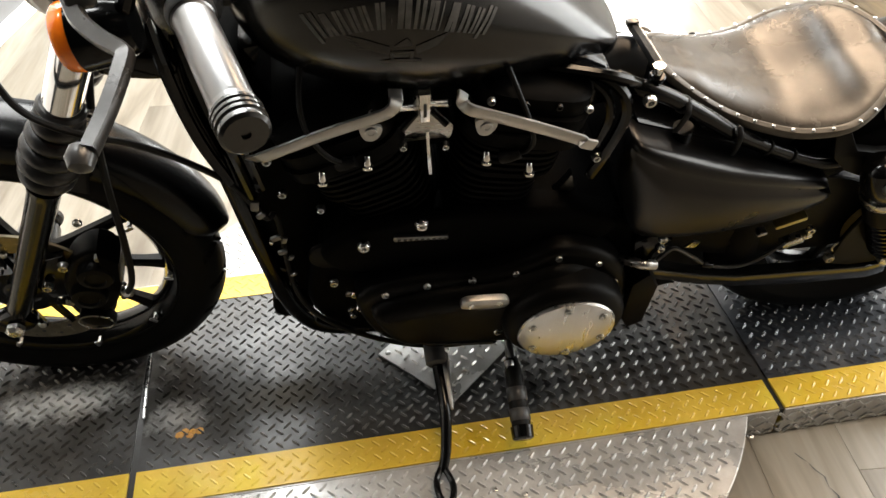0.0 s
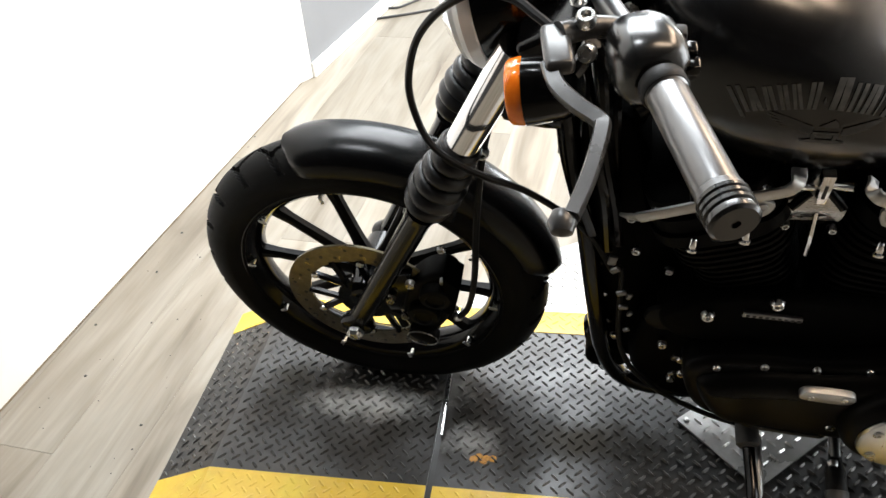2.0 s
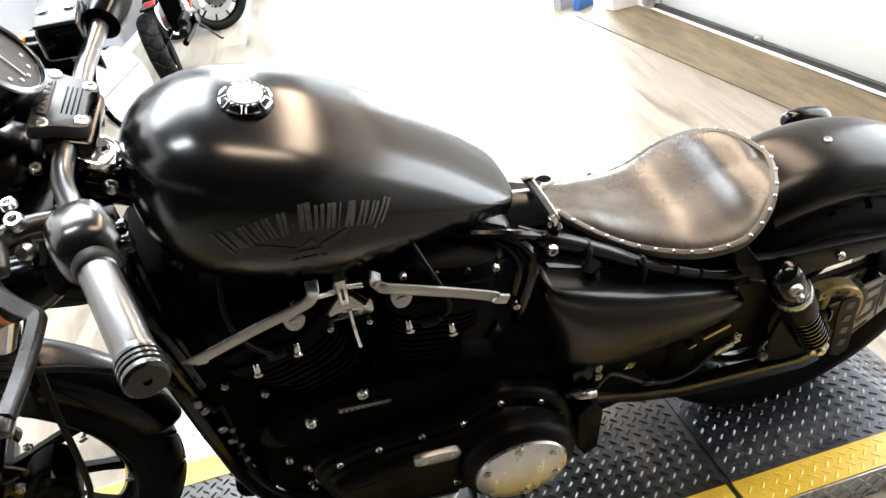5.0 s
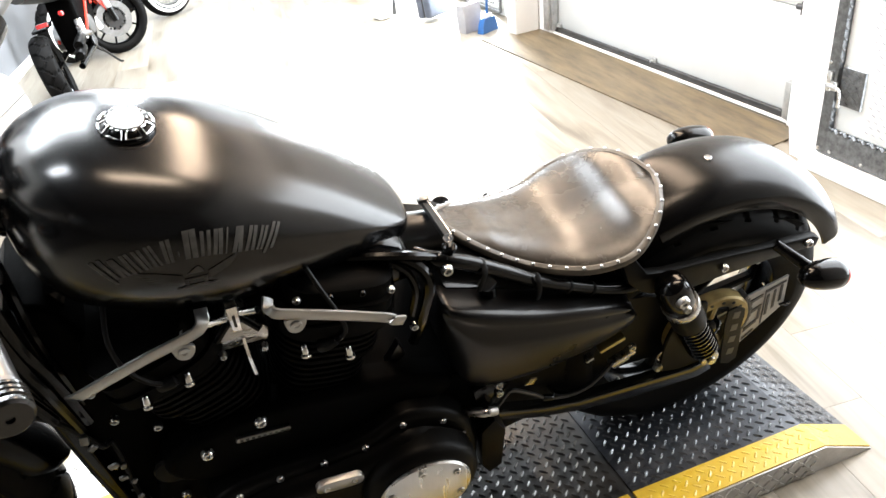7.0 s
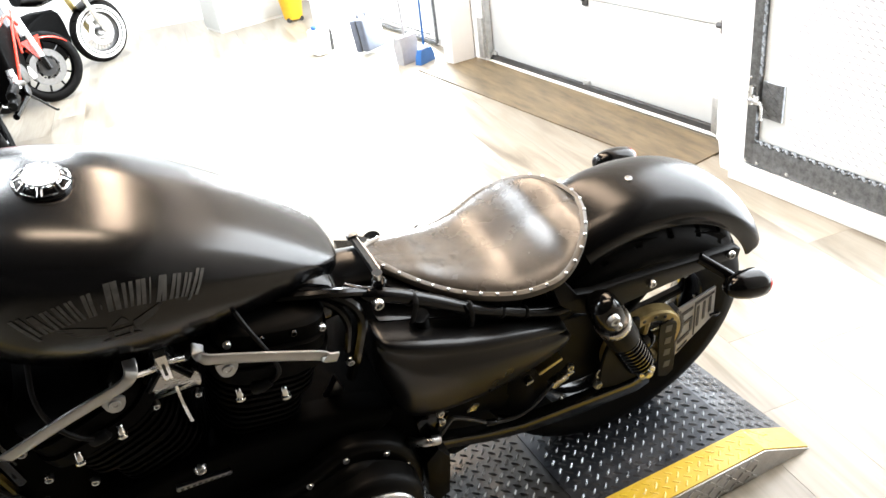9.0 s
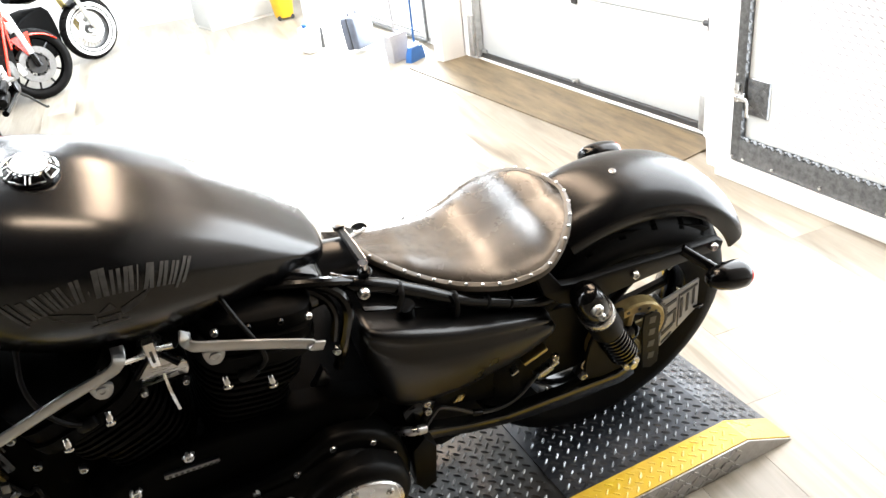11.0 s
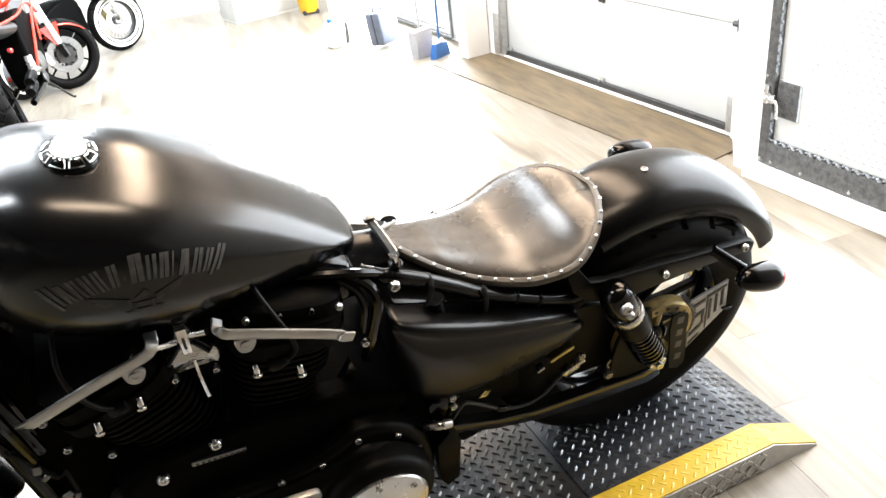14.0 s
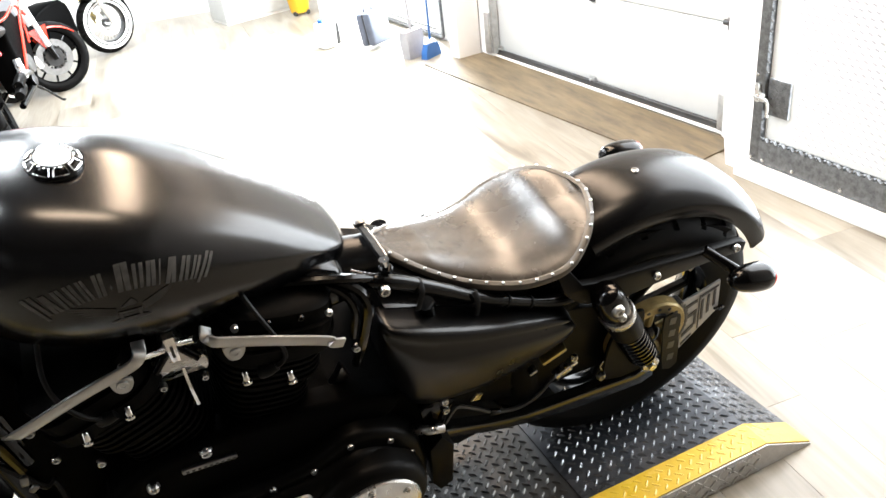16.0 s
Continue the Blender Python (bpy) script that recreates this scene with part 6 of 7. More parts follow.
# Rear foot peg bracket.
bm = prism([(0.365, 0.405), (0.405, 0.425), (0.435, 0.40), (0.42, 0.35), (0.375, 0.345)], 0.115, 0.150, 0.006, 2)
bk = part("peg_bracket", bm, M_GLOSS, bike, "black rear peg bracket")
part("peg_block", prism([(0.366, 0.330), (0.392, 0.362), (0.417, 0.318), (0.415, 0.198), (0.388, 0.180), (0.370, 0.215)], 0.155, 0.190, 0.006, 2), M_COVER, bk, "black hanging peg block")
part("peg_hinge", tube([P(0.345, 0.16, 0.375), P(0.37, 0.185, 0.392), P(0.395, 0.185, 0.385)], 0.009, 10), M_STEEL, bk, "bright metal hinge")
for x, h in ((0.413, 0.412), (0.415, 0.385), (0.350, 0.345)):
    bolt(bk, P(x, 0.150, h), LEFT, 0.008, 0.008)

# Side cover: a top that falls inwards, a rounded shoulder and a flat, slightly hollow side.
COVER = [  # shoulder x, h, w; lower edge x, h, w
    (0.313, 0.650, 0.140, 0.306, 0.590, 0.124), (0.322, 0.650, 0.154, 0.309, 0.555, 0.130), (0.345, 0.642, 0.162, 0.325, 0.499, 0.139), (0.375, 0.631, 0.165, 0.352, 0.440, 0.152), (0.404, 0.619, 0.166, 0.400, 0.421, 0.158), (0.477, 0.589, 0.166, 0.487, 0.419, 0.160),
    (0.568, 0.557, 0.160, 0.559, 0.423, 0.155), (0.630, 0.531, 0.152, 0.630, 0.433, 0.149), (0.668, 0.513, 0.145, 0.680, 0.450, 0.143), (0.682, 0.503, 0.136, 0.697, 0.462, 0.136)]
rings = []
for x1, h1, w1, x2, h2, w2 in spline(COVER, 4):
    ring = [P(x1 + 0.004, 0.085, h1 - 0.008), P(x1 + 0.002, 0.105, h1 - 0.003), P(x1, w1 - 0.016, h1), P(x1, w1 - 0.006, h1 - 0.001), P(x1, w1, h1 - 0.006)]
    for j in range(1, 12):
        v = j / 11
        fall = (w1 + 0.003) * (1 - v) + w2 * v + 0.006 * math.sin(math.pi * v) - 0.007 * math.exp(-(((v - 0.16) / 0.07) ** 2))
        ring.append(P(x1 + (x2 - x1) * v, fall, h1 - 0.006 + (h2 - h1 + 0.012) * v))
    ring += [P(x2, w2 - 0.005, h2), P(x2, 0.085, h2 + 0.004)]
    rings.append(ring)
part("side_cover", loft(rings), M_PANEL, bike, "satin black battery side cover", angle=75)
for pts in ([(0.388, 0.120, 0.701), (0.386, 0.131, 0.690), (0.381, 0.131, 0.668), (0.378, 0.128, 0.650)], [(0.485, 0.120, 0.640), (0.486, 0.131, 0.628), (0.487, 0.131, 0.602), (0.488, 0.126, 0.584)]):
    part("cover_strap", ribbon([P(*q) for q in pts], 0.0045, 0.0015, Vector((0, -1, 0.2))), M_RUBBER, bike, "black rubber strap")

# Seat.
NOSE, TAIL = 0.350, 0.767


def cubic(t, xs, ys):
    """Smooth interpolation through a table."""
    slopes = np.gradient(np.array(ys, float), np.array(xs, float))
    k = min(max(int(np.searchsorted(xs, t)) - 1, 0), len(xs) - 2)
    h = xs[k + 1] - xs[k]
    u = (t - xs[k]) / h
    return (2 * u**3 - 3 * u**2 + 1) * ys[k] + (u**3 - 2 * u**2 + u) * h * slopes[k] + (-2 * u**3 + 3 * u**2) * ys[k + 1] + (u**3 - u**2) * h * slopes[k + 1]


def seat_half(t):
    """Half width of the seat, t from the nose (0) to the tail (1)."""
    return float(cubic(t, (0, 0.024, 0.072, 0.12, 0.168, 0.264, 0.36, 0.456, 0.552, 0.648, 0.70, 0.75, 0.80, 0.845, 0.89, 0.94, 0.975, 1.0), (0.012, 0.024, 0.041, 0.053, 0.063, 0.081, 0.097, 0.111, 0.126, 0.138, 0.141, 0.139, 0.131, 0.118, 0.100, 0.071, 0.042, 0.008)))


def seat_rim(t):
    return float(cubic(t, (0, 0.024, 0.072, 0.12, 0.168, 0.264, 0.36, 0.456, 0.552, 0.648, 0.744, 0.84, 0.93, 1.0), (0.706, 0.700, 0.688, 0.676, 0.664, 0.643, 0.629, 0.621, 0.620, 0.629, 0.641, 0.662, 0.678, 0.680)))


rings, under = [], []
N = 48
ts_ = [0.5 - 0.5 * math.cos(math.pi * k / N) for k in range(N + 1)]
smooth_half = [np.mean([seat_half(min(max(t + d, 0), 1)) for d in (-0.03, -0.015, 0, 0.015, 0.03)]) if 0.03 < t < 0.97 else seat_half(t) for t in ts_]
for t, hw in zip(ts_, smooth_half):
    x = NOSE + (TAIL - NOSE) * t
    ring = []
    for j in range(25):
        u = -1 + 2 * j / 24
        crown = (0.020 + 0.006 * math.sin(math.pi * t)) * (1 - abs(u) ** 3.4) ** 0.85
        dish = -0.007 * math.exp(-((t - 0.62) / 0.22) ** 2) * (1 - u * u)
        ring.append((x, hw * u, seat_rim(t) + crown * min(1.0, 5 * t, 5 * (1 - t)) + dish + 0.006 * abs(u)))
    rings.append(ring + [(x, hw * 0.97 * u, seat_rim(t) - 0.012) for u in (1.0, 0.5, 0.0, -0.5, -1.0)])
seat = part("seat", loft(rings), M_LEATHER, bike, "worn brown leather solo seat with studded edge", angle=60)
edge = [P(NOSE + (TAIL - NOSE) * t, hw, seat_rim(t) + 0.004) for t, hw in zip(ts_, smooth_half)]
loop = edge[::1] + [Vector((q.x, -q.y, q.z)) for q in edge[::-1]]
path = loop
rings = []
for k, q in enumerate(path):
    d = (path[(k + 1) % len(path)] - path[k - 1])
    d = Vector((d.x, d.y, 0)).normalized() if d.length > 1e-6 else Vector((0, 1, 0))
    o = Vector((d.y, -d.x, 0))
    if o.dot(Vector((q.x - 0.56, q.y, 0))) < 0:
        o = -o
    rings.append([q + o * u + Vector((0, 0, v)) for u, v in ((-0.007, 0.004), (-0.001, 0.0058), (0.005, 0.003), (0.0065, -0.003), (0.005, -0.010), (-0.005, -0.009))])
part("seat_edge", loft(rings, loop=True), M_SEAT_EDGE, seat, "paler folded leather edge")
dist, last = 0.0, None
for k, q in enumerate(path):
    if last is not None:
        dist += (q - last).length
    last = q
    if dist > 0.0265:
        dist = 0.0
        part("stud", lathe([(0.0031, 0.0), (0.0031, 0.0010), (0.0020, 0.0022), (0.0004, 0.0026)], q + Vector((0, 0, 0.0055)) + (Vector((q.x - 0.56, q.y, 0)).normalized() * 0.002), (q.x * 0.0, q.y * 3, 1), 8), M_STEEL, seat)
sp = part("seat_mount", ribbon([P(0.340, -0.030, 0.724), P(0.340, 0.015, 0.733), P(0.339, 0.060, 0.742), P(0.339, 0.092, 0.747)], 0.0055, 0.006, Vector((0, 0.2, 1))), M_RUBBER, bike, "black front seat bracket across the nose")
part("bracket_edge", tube([P(0.345, -0.028, 0.731), P(0.346, 0.03, 0.742), P(0.345, 0.090, 0.753)], 0.0014, 6), M_STEEL, sp, "bright bracket edge")
part("bracket_cap", box(0.339, 0.026, 0.732, 0.020, 0.012, 0.010, 0.003), M_DARK_AL, sp, "grey bracket end")
part("frame_neck", tube([P(0.225, 0.0, 0.705), P(0.29, 0.0, 0.688), P(0.350, 0.0, 0.680)], 0.042, 24, r_end=0.038), M_PANEL, bike, "satin black frame neck between tank and seat")
part("hinge_bolt", tube([P(0.336, 0.100, 0.758), P(0.337, 0.101, 0.738), P(0.341, 0.104, 0.716)], 0.0085, 10, r_end=0.0045), M_CHROME, sp, "bright seat bolt")
part("bolt_collar", lathe([(0.011, 0), (0.012, 0.002), (0.012, 0.006), (0.010, 0.008)], P(0.337, 0.101, 0.734), (0, -0.1, 1), 14), M_GLOSS, sp)
part("seat_pan", prism([(0.36, 0.69), (0.42, 0.65), (0.56, 0.608), (0.74, 0.655), (0.74, 0.62), (0.56, 0.585), (0.42, 0.62)], -0.07, 0.07, 0.004, 1), M_GLOSS, bike, "black seat pan")
for s in (1, -1):
    prof = [(0.016, 0.0)]
    for k in range(5):
        prof += [(0.0175, 0.004 + 0.009 * k), (0.013, 0.0085 + 0.009 * k)]
    part("seat_spring", lathe(prof, P(0.62, 0.07 * s, 0.568), (0, 0, 1), 16), M_GLOSS, bike, "black seat spring")

# Rear end.
rw = cast_wheel("rear_wheel", REAR, 0.319, 0.070, 0.205, 10, bike, first=10, rim_half=0.052, depth=0.075, turns=24, tyre_label="wide black rear tyre")
brake_disc(REAR + Vector((0, 0.075, 0)), 0.146, rw, "steel rear brake disc")
disc_detail(REAR + Vector((0, 0.075, 0)), 0.146, rw)
PULLEY = P(0.893, 0.126, 0.335)
rings = [[(PULLEY.x + r * math.cos(a), PULLEY.y + d, PULLEY.z + r * math.sin(a)) for r, d in ((0.064, -0.002), (0.067, -0.005), (0.090, -0.006), (0.094, -0.002), (0.094, 0.020), (0.064, 0.020))] for a in [2 * math.pi * k / 64 for k in range(64)]]
pulley = part("drive_sprocket", loft(rings, loop=True), M_PULLEY, rw, "tan-gold belt pulley with slots", angle=35)
for k in range(18):
    a = 2 * math.pi * k / 18
    part("pulley_hole", lathe([(0.0042, 0), (0.0038, 0.0012)], (PULLEY.x + 0.079 * math.cos(a), PULLEY.y - 0.0056, PULLEY.z + 0.079 * math.sin(a)), LEFT, 10), M_SEAL, pulley)
for k in range(5):
    a = 2 * math.pi * k / 5 + 0.3
    part("pulley_arm", tube([PULLEY + Vector((0.018 * math.cos(a), 0.006, 0.018 * math.sin(a))), PULLEY + Vector((0.066 * math.cos(a), 0.004, 0.066 * math.sin(a)))], 0.009, 8), M_PULLEY, pulley)
part("pulley_hub", lathe([(0.030, -0.012), (0.030, 0.004), (0.022, 0.010), (0.010, 0.012)], PULLEY, LEFT, 24), M_GLOSS, pulley, "black axle hub")
rings = []
for k in range(29):
    a = radians(-95 + 140 * k / 28)
    rings.append([(PULLEY.x + r * math.cos(a), PULLEY.y + d, PULLEY.z + r * math.sin(a)) for r, d in ((0.096, -0.004), (0.100, -0.004), (0.100, 0.022), (0.096, 0.022))])
belt = part("drive_belt", loft(rings), M_BELT, rw, "grey-black toothed belt round the pulley", angle=30)
for k in range(20):
    a = radians(-92 + 134 * k / 19)
    part("belt_tooth", box(PULLEY.x + 0.1015 * math.cos(a), PULLEY.y + 0.009, PULLEY.z + 0.1015 * math.sin(a), 0.004, 0.024, 0.007, 0.001, m=Matrix.Rotation(-a, 4, "Y")), M_BELT, belt)
fender(FENDER_C, 0.368, 0.096, 116, 27, "rear_fender", "satin black chopped rear fender", 0.046, M_FENDER, square=True)
for s in (1, -1):
    part("fender_liner", prism(rounded([(0.655, 0.57), (0.70, 0.63), (0.79, 0.625), (0.89, 0.61), (0.99, 0.585), (1.08, 0.54), (0.99, 0.525), (0.89, 0.515), (0.79, 0.51), (0.69, 0.53)], 2), 0.008 + 0.082 * s, 0.008 + 0.090 * s), M_ENGINE, bike, "black inner side of the rear fender")
part("fender_plug", lathe([(0.007, 0), (0.007, 0.0015), (0.005, 0.002), (0.004, 0.0005), (0.001, 0.0005)], P(0.877, 0.010, 0.6945), (0, -0.05, 1), 12), M_SATIN_AL, bike, "small grey plug in the fender")
for s in (1, -1):
    w0, w1 = (0.118, 0.134) if s > 0 else (-0.075, -0.060)
    bm = prism([(0.655, 0.640), (0.700, 0.575), (0.740, 0.565), (0.80, 0.562), (0.87, 0.557), (0.972, 0.547), (1.072, 0.541), (1.090, 0.530), (1.090, 0.508), (1.023, 0.510), (0.95, 0.508), (0.882, 0.503), (0.814, 0.496), (0.749, 0.500), (0.700, 0.525), (0.665, 0.560), (0.640, 0.625)], w0, w1, 0.004, 2)
    strut = part("fender_strut", bm, M_COVER, bike, "satin black fender strut")
    for x, h in ((0.870, 0.531), (1.062, 0.528)):
        bolt(strut, P(x, w1 if s > 0 else w0, h), (0, -s, 0), 0.009, 0.008)
    top_p, low_p = P(0.744, 0.158 * s, 0.542), P(0.886, 0.150 * s, 0.285)
    d = (low_p - top_p).normalized()
    L = (low_p - top_p).length
    shock = part("shock_absorber", lathe([(0.012, -0.034), (0.026, -0.026), (0.031, -0.010), (0.033, 0.02), (0.033, 0.052), (0.030, 0.056)], top_p, d, 28), M_GLOSS, bike, "gloss black rear shock absorber")
    part("shock_band", lathe([(0.0345, 0.052), (0.0355, 0.054), (0.0355, 0.070), (0.0345, 0.072)], top_p, d, 28), M_BRUSHED, shock, "bright metal band")
    part("shock_sleeve", lathe([(0.033, 0.072), (0.034, 0.076), (0.034, 0.130), (0.030, 0.134)], top_p, d, 28), M_COVER, shock, "black sleeve")
    prof = [(0.026, 0.13)]
    for k in range(8):
        a = 0.134 + 0.0155 * k
        prof += [(0.026, a), (0.0325, a + 0.003), (0.0325, a + 0.008), (0.026, a + 0.011)]
    part("shock_spring", lathe(prof + [(0.02, L - 0.02), (0.02, L)], top_p, d, 24), M_GLOSS, shock, "black coil spring")
    part("shock_eye", lathe([(0.018, -0.012), (0.020, -0.010), (0.020, 0.016), (0.016, 0.018), (0.009, 0.018), (0.009, 0.024), (0.001, 0.024)], low_p, (0, -s, 0), 20), M_STEEL, shock, "metal shock eye with a bolt")
    for off, r in ((0.0, 0.0125), (0.026, 0.0085)):
        q = top_p + d * off + Vector((0, -0.030 * s, 0))
        part("shock_bolt", lathe([(r, -0.003), (r, 0.006), (r * 0.75, 0.010), (r * 0.4, 0.010), (r * 0.35, 0.007), (0.0005, 0.007)], q, (0, -s, 0), 16), M_BAND, shock)
    arm = prism([(0.385, 0.318), (0.441, 0.297), (0.516, 0.268), (0.604, 0.246), (0.728, 0.240), (0.871, 0.231), (0.915, 0.240), (0.925, 0.205), (0.894, 0.190), (0.735, 0.195), (0.61, 0.212), (0.517, 0.237), (0.444, 0.266), (0.385, 0.285)], 0.118 * s, 0.143 * s, 0.004, 2)
    part("swingarm", arm, M_ARM, bike, "satin black swingarm")
part("belt_guard", prism(rounded([(0.45, 0.400), (0.60, 0.448), (0.68, 0.472), (0.74, 0.468), (0.80, 0.44), (0.835, 0.40), (0.845, 0.33), (0.83, 0.262), (0.74, 0.255), (0.60, 0.262), (0.52, 0.285), (0.45, 0.320)], 2), 0.075, 0.10, 0.003, 1), M_COVER, bike, "black belt guard")
part("axle_guard", prism(rounded([(0.80, 0.245), (0.79, 0.36), (0.82, 0.425), (0.862, 0.435), (0.872, 0.36), (0.90, 0.30), (0.92, 0.245)], 3), 0.128, 0.136, 0.002, 1), M_COVER, bike, "black guard over the axle end")
part("brake_line", tube([P(0.405, 0.150, 0.330), P(0.412, 0.158, 0.356), P(0.425, 0.158, 0.378), P(0.441, 0.155, 0.384), P(0.483, 0.15, 0.346), P(0.521, 0.15, 0.314), P(0.572, 0.15, 0.298), P(0.615, 0.15, 0.310), P(0.655, 0.145, 0.345), P(0.668, 0.135, 0.335)], 0.0042, 8), M_CABLE, bike, "thin black cable")
part("cable_clip", lathe([(0.006, -0.012), (0.007, -0.010), (0.007, 0.010), (0.006, 0.012)], P(0.521, 0.15, 0.314), (1, 0, -0.45), 10), M_GLOSS, bike)
for x, h, l, tall, rot, mt in ((0.657, 0.398, 0.056, 0.010, 24, M_BRASS), (0.684, 0.334, 0.040, 0.019, 28, M_STEEL), (0.705, 0.348, 0.022, 0.013, 28, M_STEEL), (0.612, 0.372, 0.018, 0.008, 24, M_STEEL)):
    part("connector", box(x, -0.130, h, l, 0.018, tall, 0.003, m=Matrix.Rotation(radians(-rot), 4, "Y")), mt, bike, "small wiring connector")
ring = [P(0.806 + 0.024 * math.cos(a) - 0.010 * math.sin(a), 0.132, 0.302 + 0.016 * math.sin(a) + 0.012 * math.cos(a)) for a in [2 * math.pi * k / 18 for k in range(19)]]
part("wire_loop", tube(ring, 0.0016, 5, steps=2), M_STEEL, bike, "thin bright wire loop")
bolt(bike, P(0.703, 0.133, 0.372), LEFT, 0.009, 0.010)
bolt(bike, P(0.783, 0.133, 0.270), LEFT, 0.010, 0.010)
part("bright_tag", prism([(0.484, 0.333), (0.497, 0.350), (0.510, 0.345), (0.503, 0.330)], 0.118, 0.122), M_STEEL, bike, "small bright tag")
part("battery_box", prism([(0.33, 0.44), (0.33, 0.65), (0.60, 0.545), (0.64, 0.50), (0.60, 0.46)], -0.12, 0.10, 0.01, 2), M_GLOSS, bike, "black battery tray")
for c, stem in ((P(1.088, 0.200, 0.498), [P(0.985, 0.128, 0.545), P(1.012, 0.155, 0.527), P(1.040, 0.188, 0.510)]), (P(1.045, -0.200, 0.547), [P(0.955, -0.075, 0.560), P(0.975, -0.140, 0.560), P(1.000, -0.188, 0.557)])):
    tail = Vector((0.975, 0.0, -0.22)).normalized()
    prof = [(0.004, -0.092), (0.012, -0.089), (0.0195, -0.079), (0.026, -0.060), (0.0295, -0.038), (0.0305, -0.018), (0.0295, -0.002), (0.0280, 0.0)]
    sig = part("turn_signal", lathe(prof, c, tail, 32), M_GLOSS, bike, "gloss black bullet turn signal with a red lens")
    part("signal_lens", lathe([(0.0277, -0.001), (0.0277, 0.003), (0.025, 0.008), (0.016, 0.0115), (0.001, 0.013)], c, tail, 32), M_RED_LENS, sig, "domed red lens")
    part("signal_arm", tube(stem, 0.0115, 12), M_GLOSS, sig, "gloss black signal arm")
part("inner_guard", prism(rounded([(0.43, 0.17), (0.44, 0.60), (0.62, 0.60), (0.60, 0.50), (0.55, 0.38), (0.55, 0.27), (0.58, 0.18)], 3), -0.09, 0.085, 0.01, 2), M_RUBBER, bike, "black inner rear mudguard")
# Side plate bracket with pale bars, behind the shock absorber.
def plate_place(u, v, lift_by=0.0):
    """A place on the slanted side plate: u along it, v up it, both from 0 to 1."""
    lo = Vector((0.995 + 0.081 * u, 0.246 + 0.093 * u))
    hi = Vector((0.969 + 0.089 * u, 0.404 + 0.028 * u))
    q = lo + (hi - lo) * v
    return P(q.x, 0.128 + lift_by, q.y)


def plate_quad(u0, u1, v0, v1, low, high, lean=0.0):
    corners = [(u0, v0), (u1, v0), (u1 + lean, v1), (u0 + lean, v1)]
    return loft([[plate_place(u, v, low) for u, v in corners], [plate_place(u, v, high) for u, v in corners]])


plate = part("plate_bracket", plate_quad(0, 1, 0, 1, -0.004, 0.0, 0), M_PLATE_GREY, bike, "pale grey side plate with black bars", smooth=False)
for u0, u1, v0, v1 in ((0.04, 0.40, 0.80, 0.87), (0.04, 0.10, 0.55, 0.80), (0.10, 0.40, 0.55, 0.62), (0.34, 0.40, 0.26, 0.55), (0.03, 0.34, 0.22, 0.30), (0.03, 0.30, 0.04, 0.09), (0.50, 0.96, 0.84, 0.90), (0.52, 0.58, 0.22, 0.76), (0.68, 0.74, 0.26, 0.78), (0.84, 0.90, 0.30, 0.80), (0.45, 0.48, 0.05, 0.92)):
    part("plate_bar", plate_quad(u0, u1, v0, v1, 0.0003, 0.0016), M_SEAL, plate, smooth=False)
guard = part("plate_stay", prism(rounded([(0.908, 0.405), (0.950, 0.396), (0.958, 0.340), (0.978, 0.228), (0.940, 0.224), (0.922, 0.310)], 2), 0.145, 0.149, 0.001, 1), M_COVER, plate, "black slotted stay plate")
for x, h in ((0.932, 0.385), (0.938, 0.345), (0.944, 0.305), (0.952, 0.262)):
    part("stay_slot", prism([(x - 0.008, h - 0.009), (x + 0.008, h - 0.011), (x + 0.008, h + 0.009), (x - 0.008, h + 0.011)], 0.1492, 0.1500), M_CLAMP, guard, "dark grey slot in the stay", smooth=False)
part("plate_hook", tube([plate_place(0.86, 0.20, 0.004), plate_place(0.98, 0.20, 0.010), plate_place(1.05, 0.10, 0.010), plate_place(1.0, 0.0, 0.004)], 0.0032, 6), M_GLOSS, plate)

# ---- things along the far side of the room ----
def far_wheel(name, c, R, half, rim_r, parent, spokes, rim_mat, wall=None, n=40):
    """A motorcycle wheel far off, round its own y."""
    bm = bmesh.new()
    rings = []
    for a in range(n):
        t = 2 * math.pi * a / n
        rings.append([(r * math.cos(t), d, r * math.sin(t)) for r, d in ((rim_r + 0.008, -half * 0.7), (rim_r - 0.012, -half * 0.3), (rim_r - 0.012, half * 0.3), (rim_r + 0.008, half * 0.7))])
    loft(rings, bm, loop=True)
    lathe([(0.03, -0.05), (0.045, -0.03), (0.045, 0.03), (0.03, 0.05)], (0, 0, 0), (0, 1, 0), 20, bm)
    wheel = part(name, bm, rim_mat, parent)
    wheel.matrix_basis = c
    for k in range(spokes):
        t = 2 * math.pi * k / spokes
        d = Vector((math.cos(t), 0, math.sin(t)))
        part("spoke", tube([d * 0.03, d * (rim_r - 0.005)], 0.0035 if spokes > 15 else 0.010, 6), rim_mat, wheel)
    part("tyre", tyre_mesh((0, 0, 0), R, half, (R - rim_r) * 0.75, rim_r, seg=240, groove=zigzag(16, 0.09, 0.012)), M_TYRE, wheel, "black tyre", angle=30)
    if wall:
        prof = [(rim_r + 0.008, -half * 0.80), (rim_r + 0.02, -half * 0.96), (R * 0.80, -half * 1.02), (R * 0.86, -half * 0.94)]
        for s in (1, -1):
            part("white_wall", lathe([(r, d * s) for r, d in prof], (0, 0, 0), (0, 1, 0), 48, caps=False), wall, wheel, "white side wall")
    return wheel


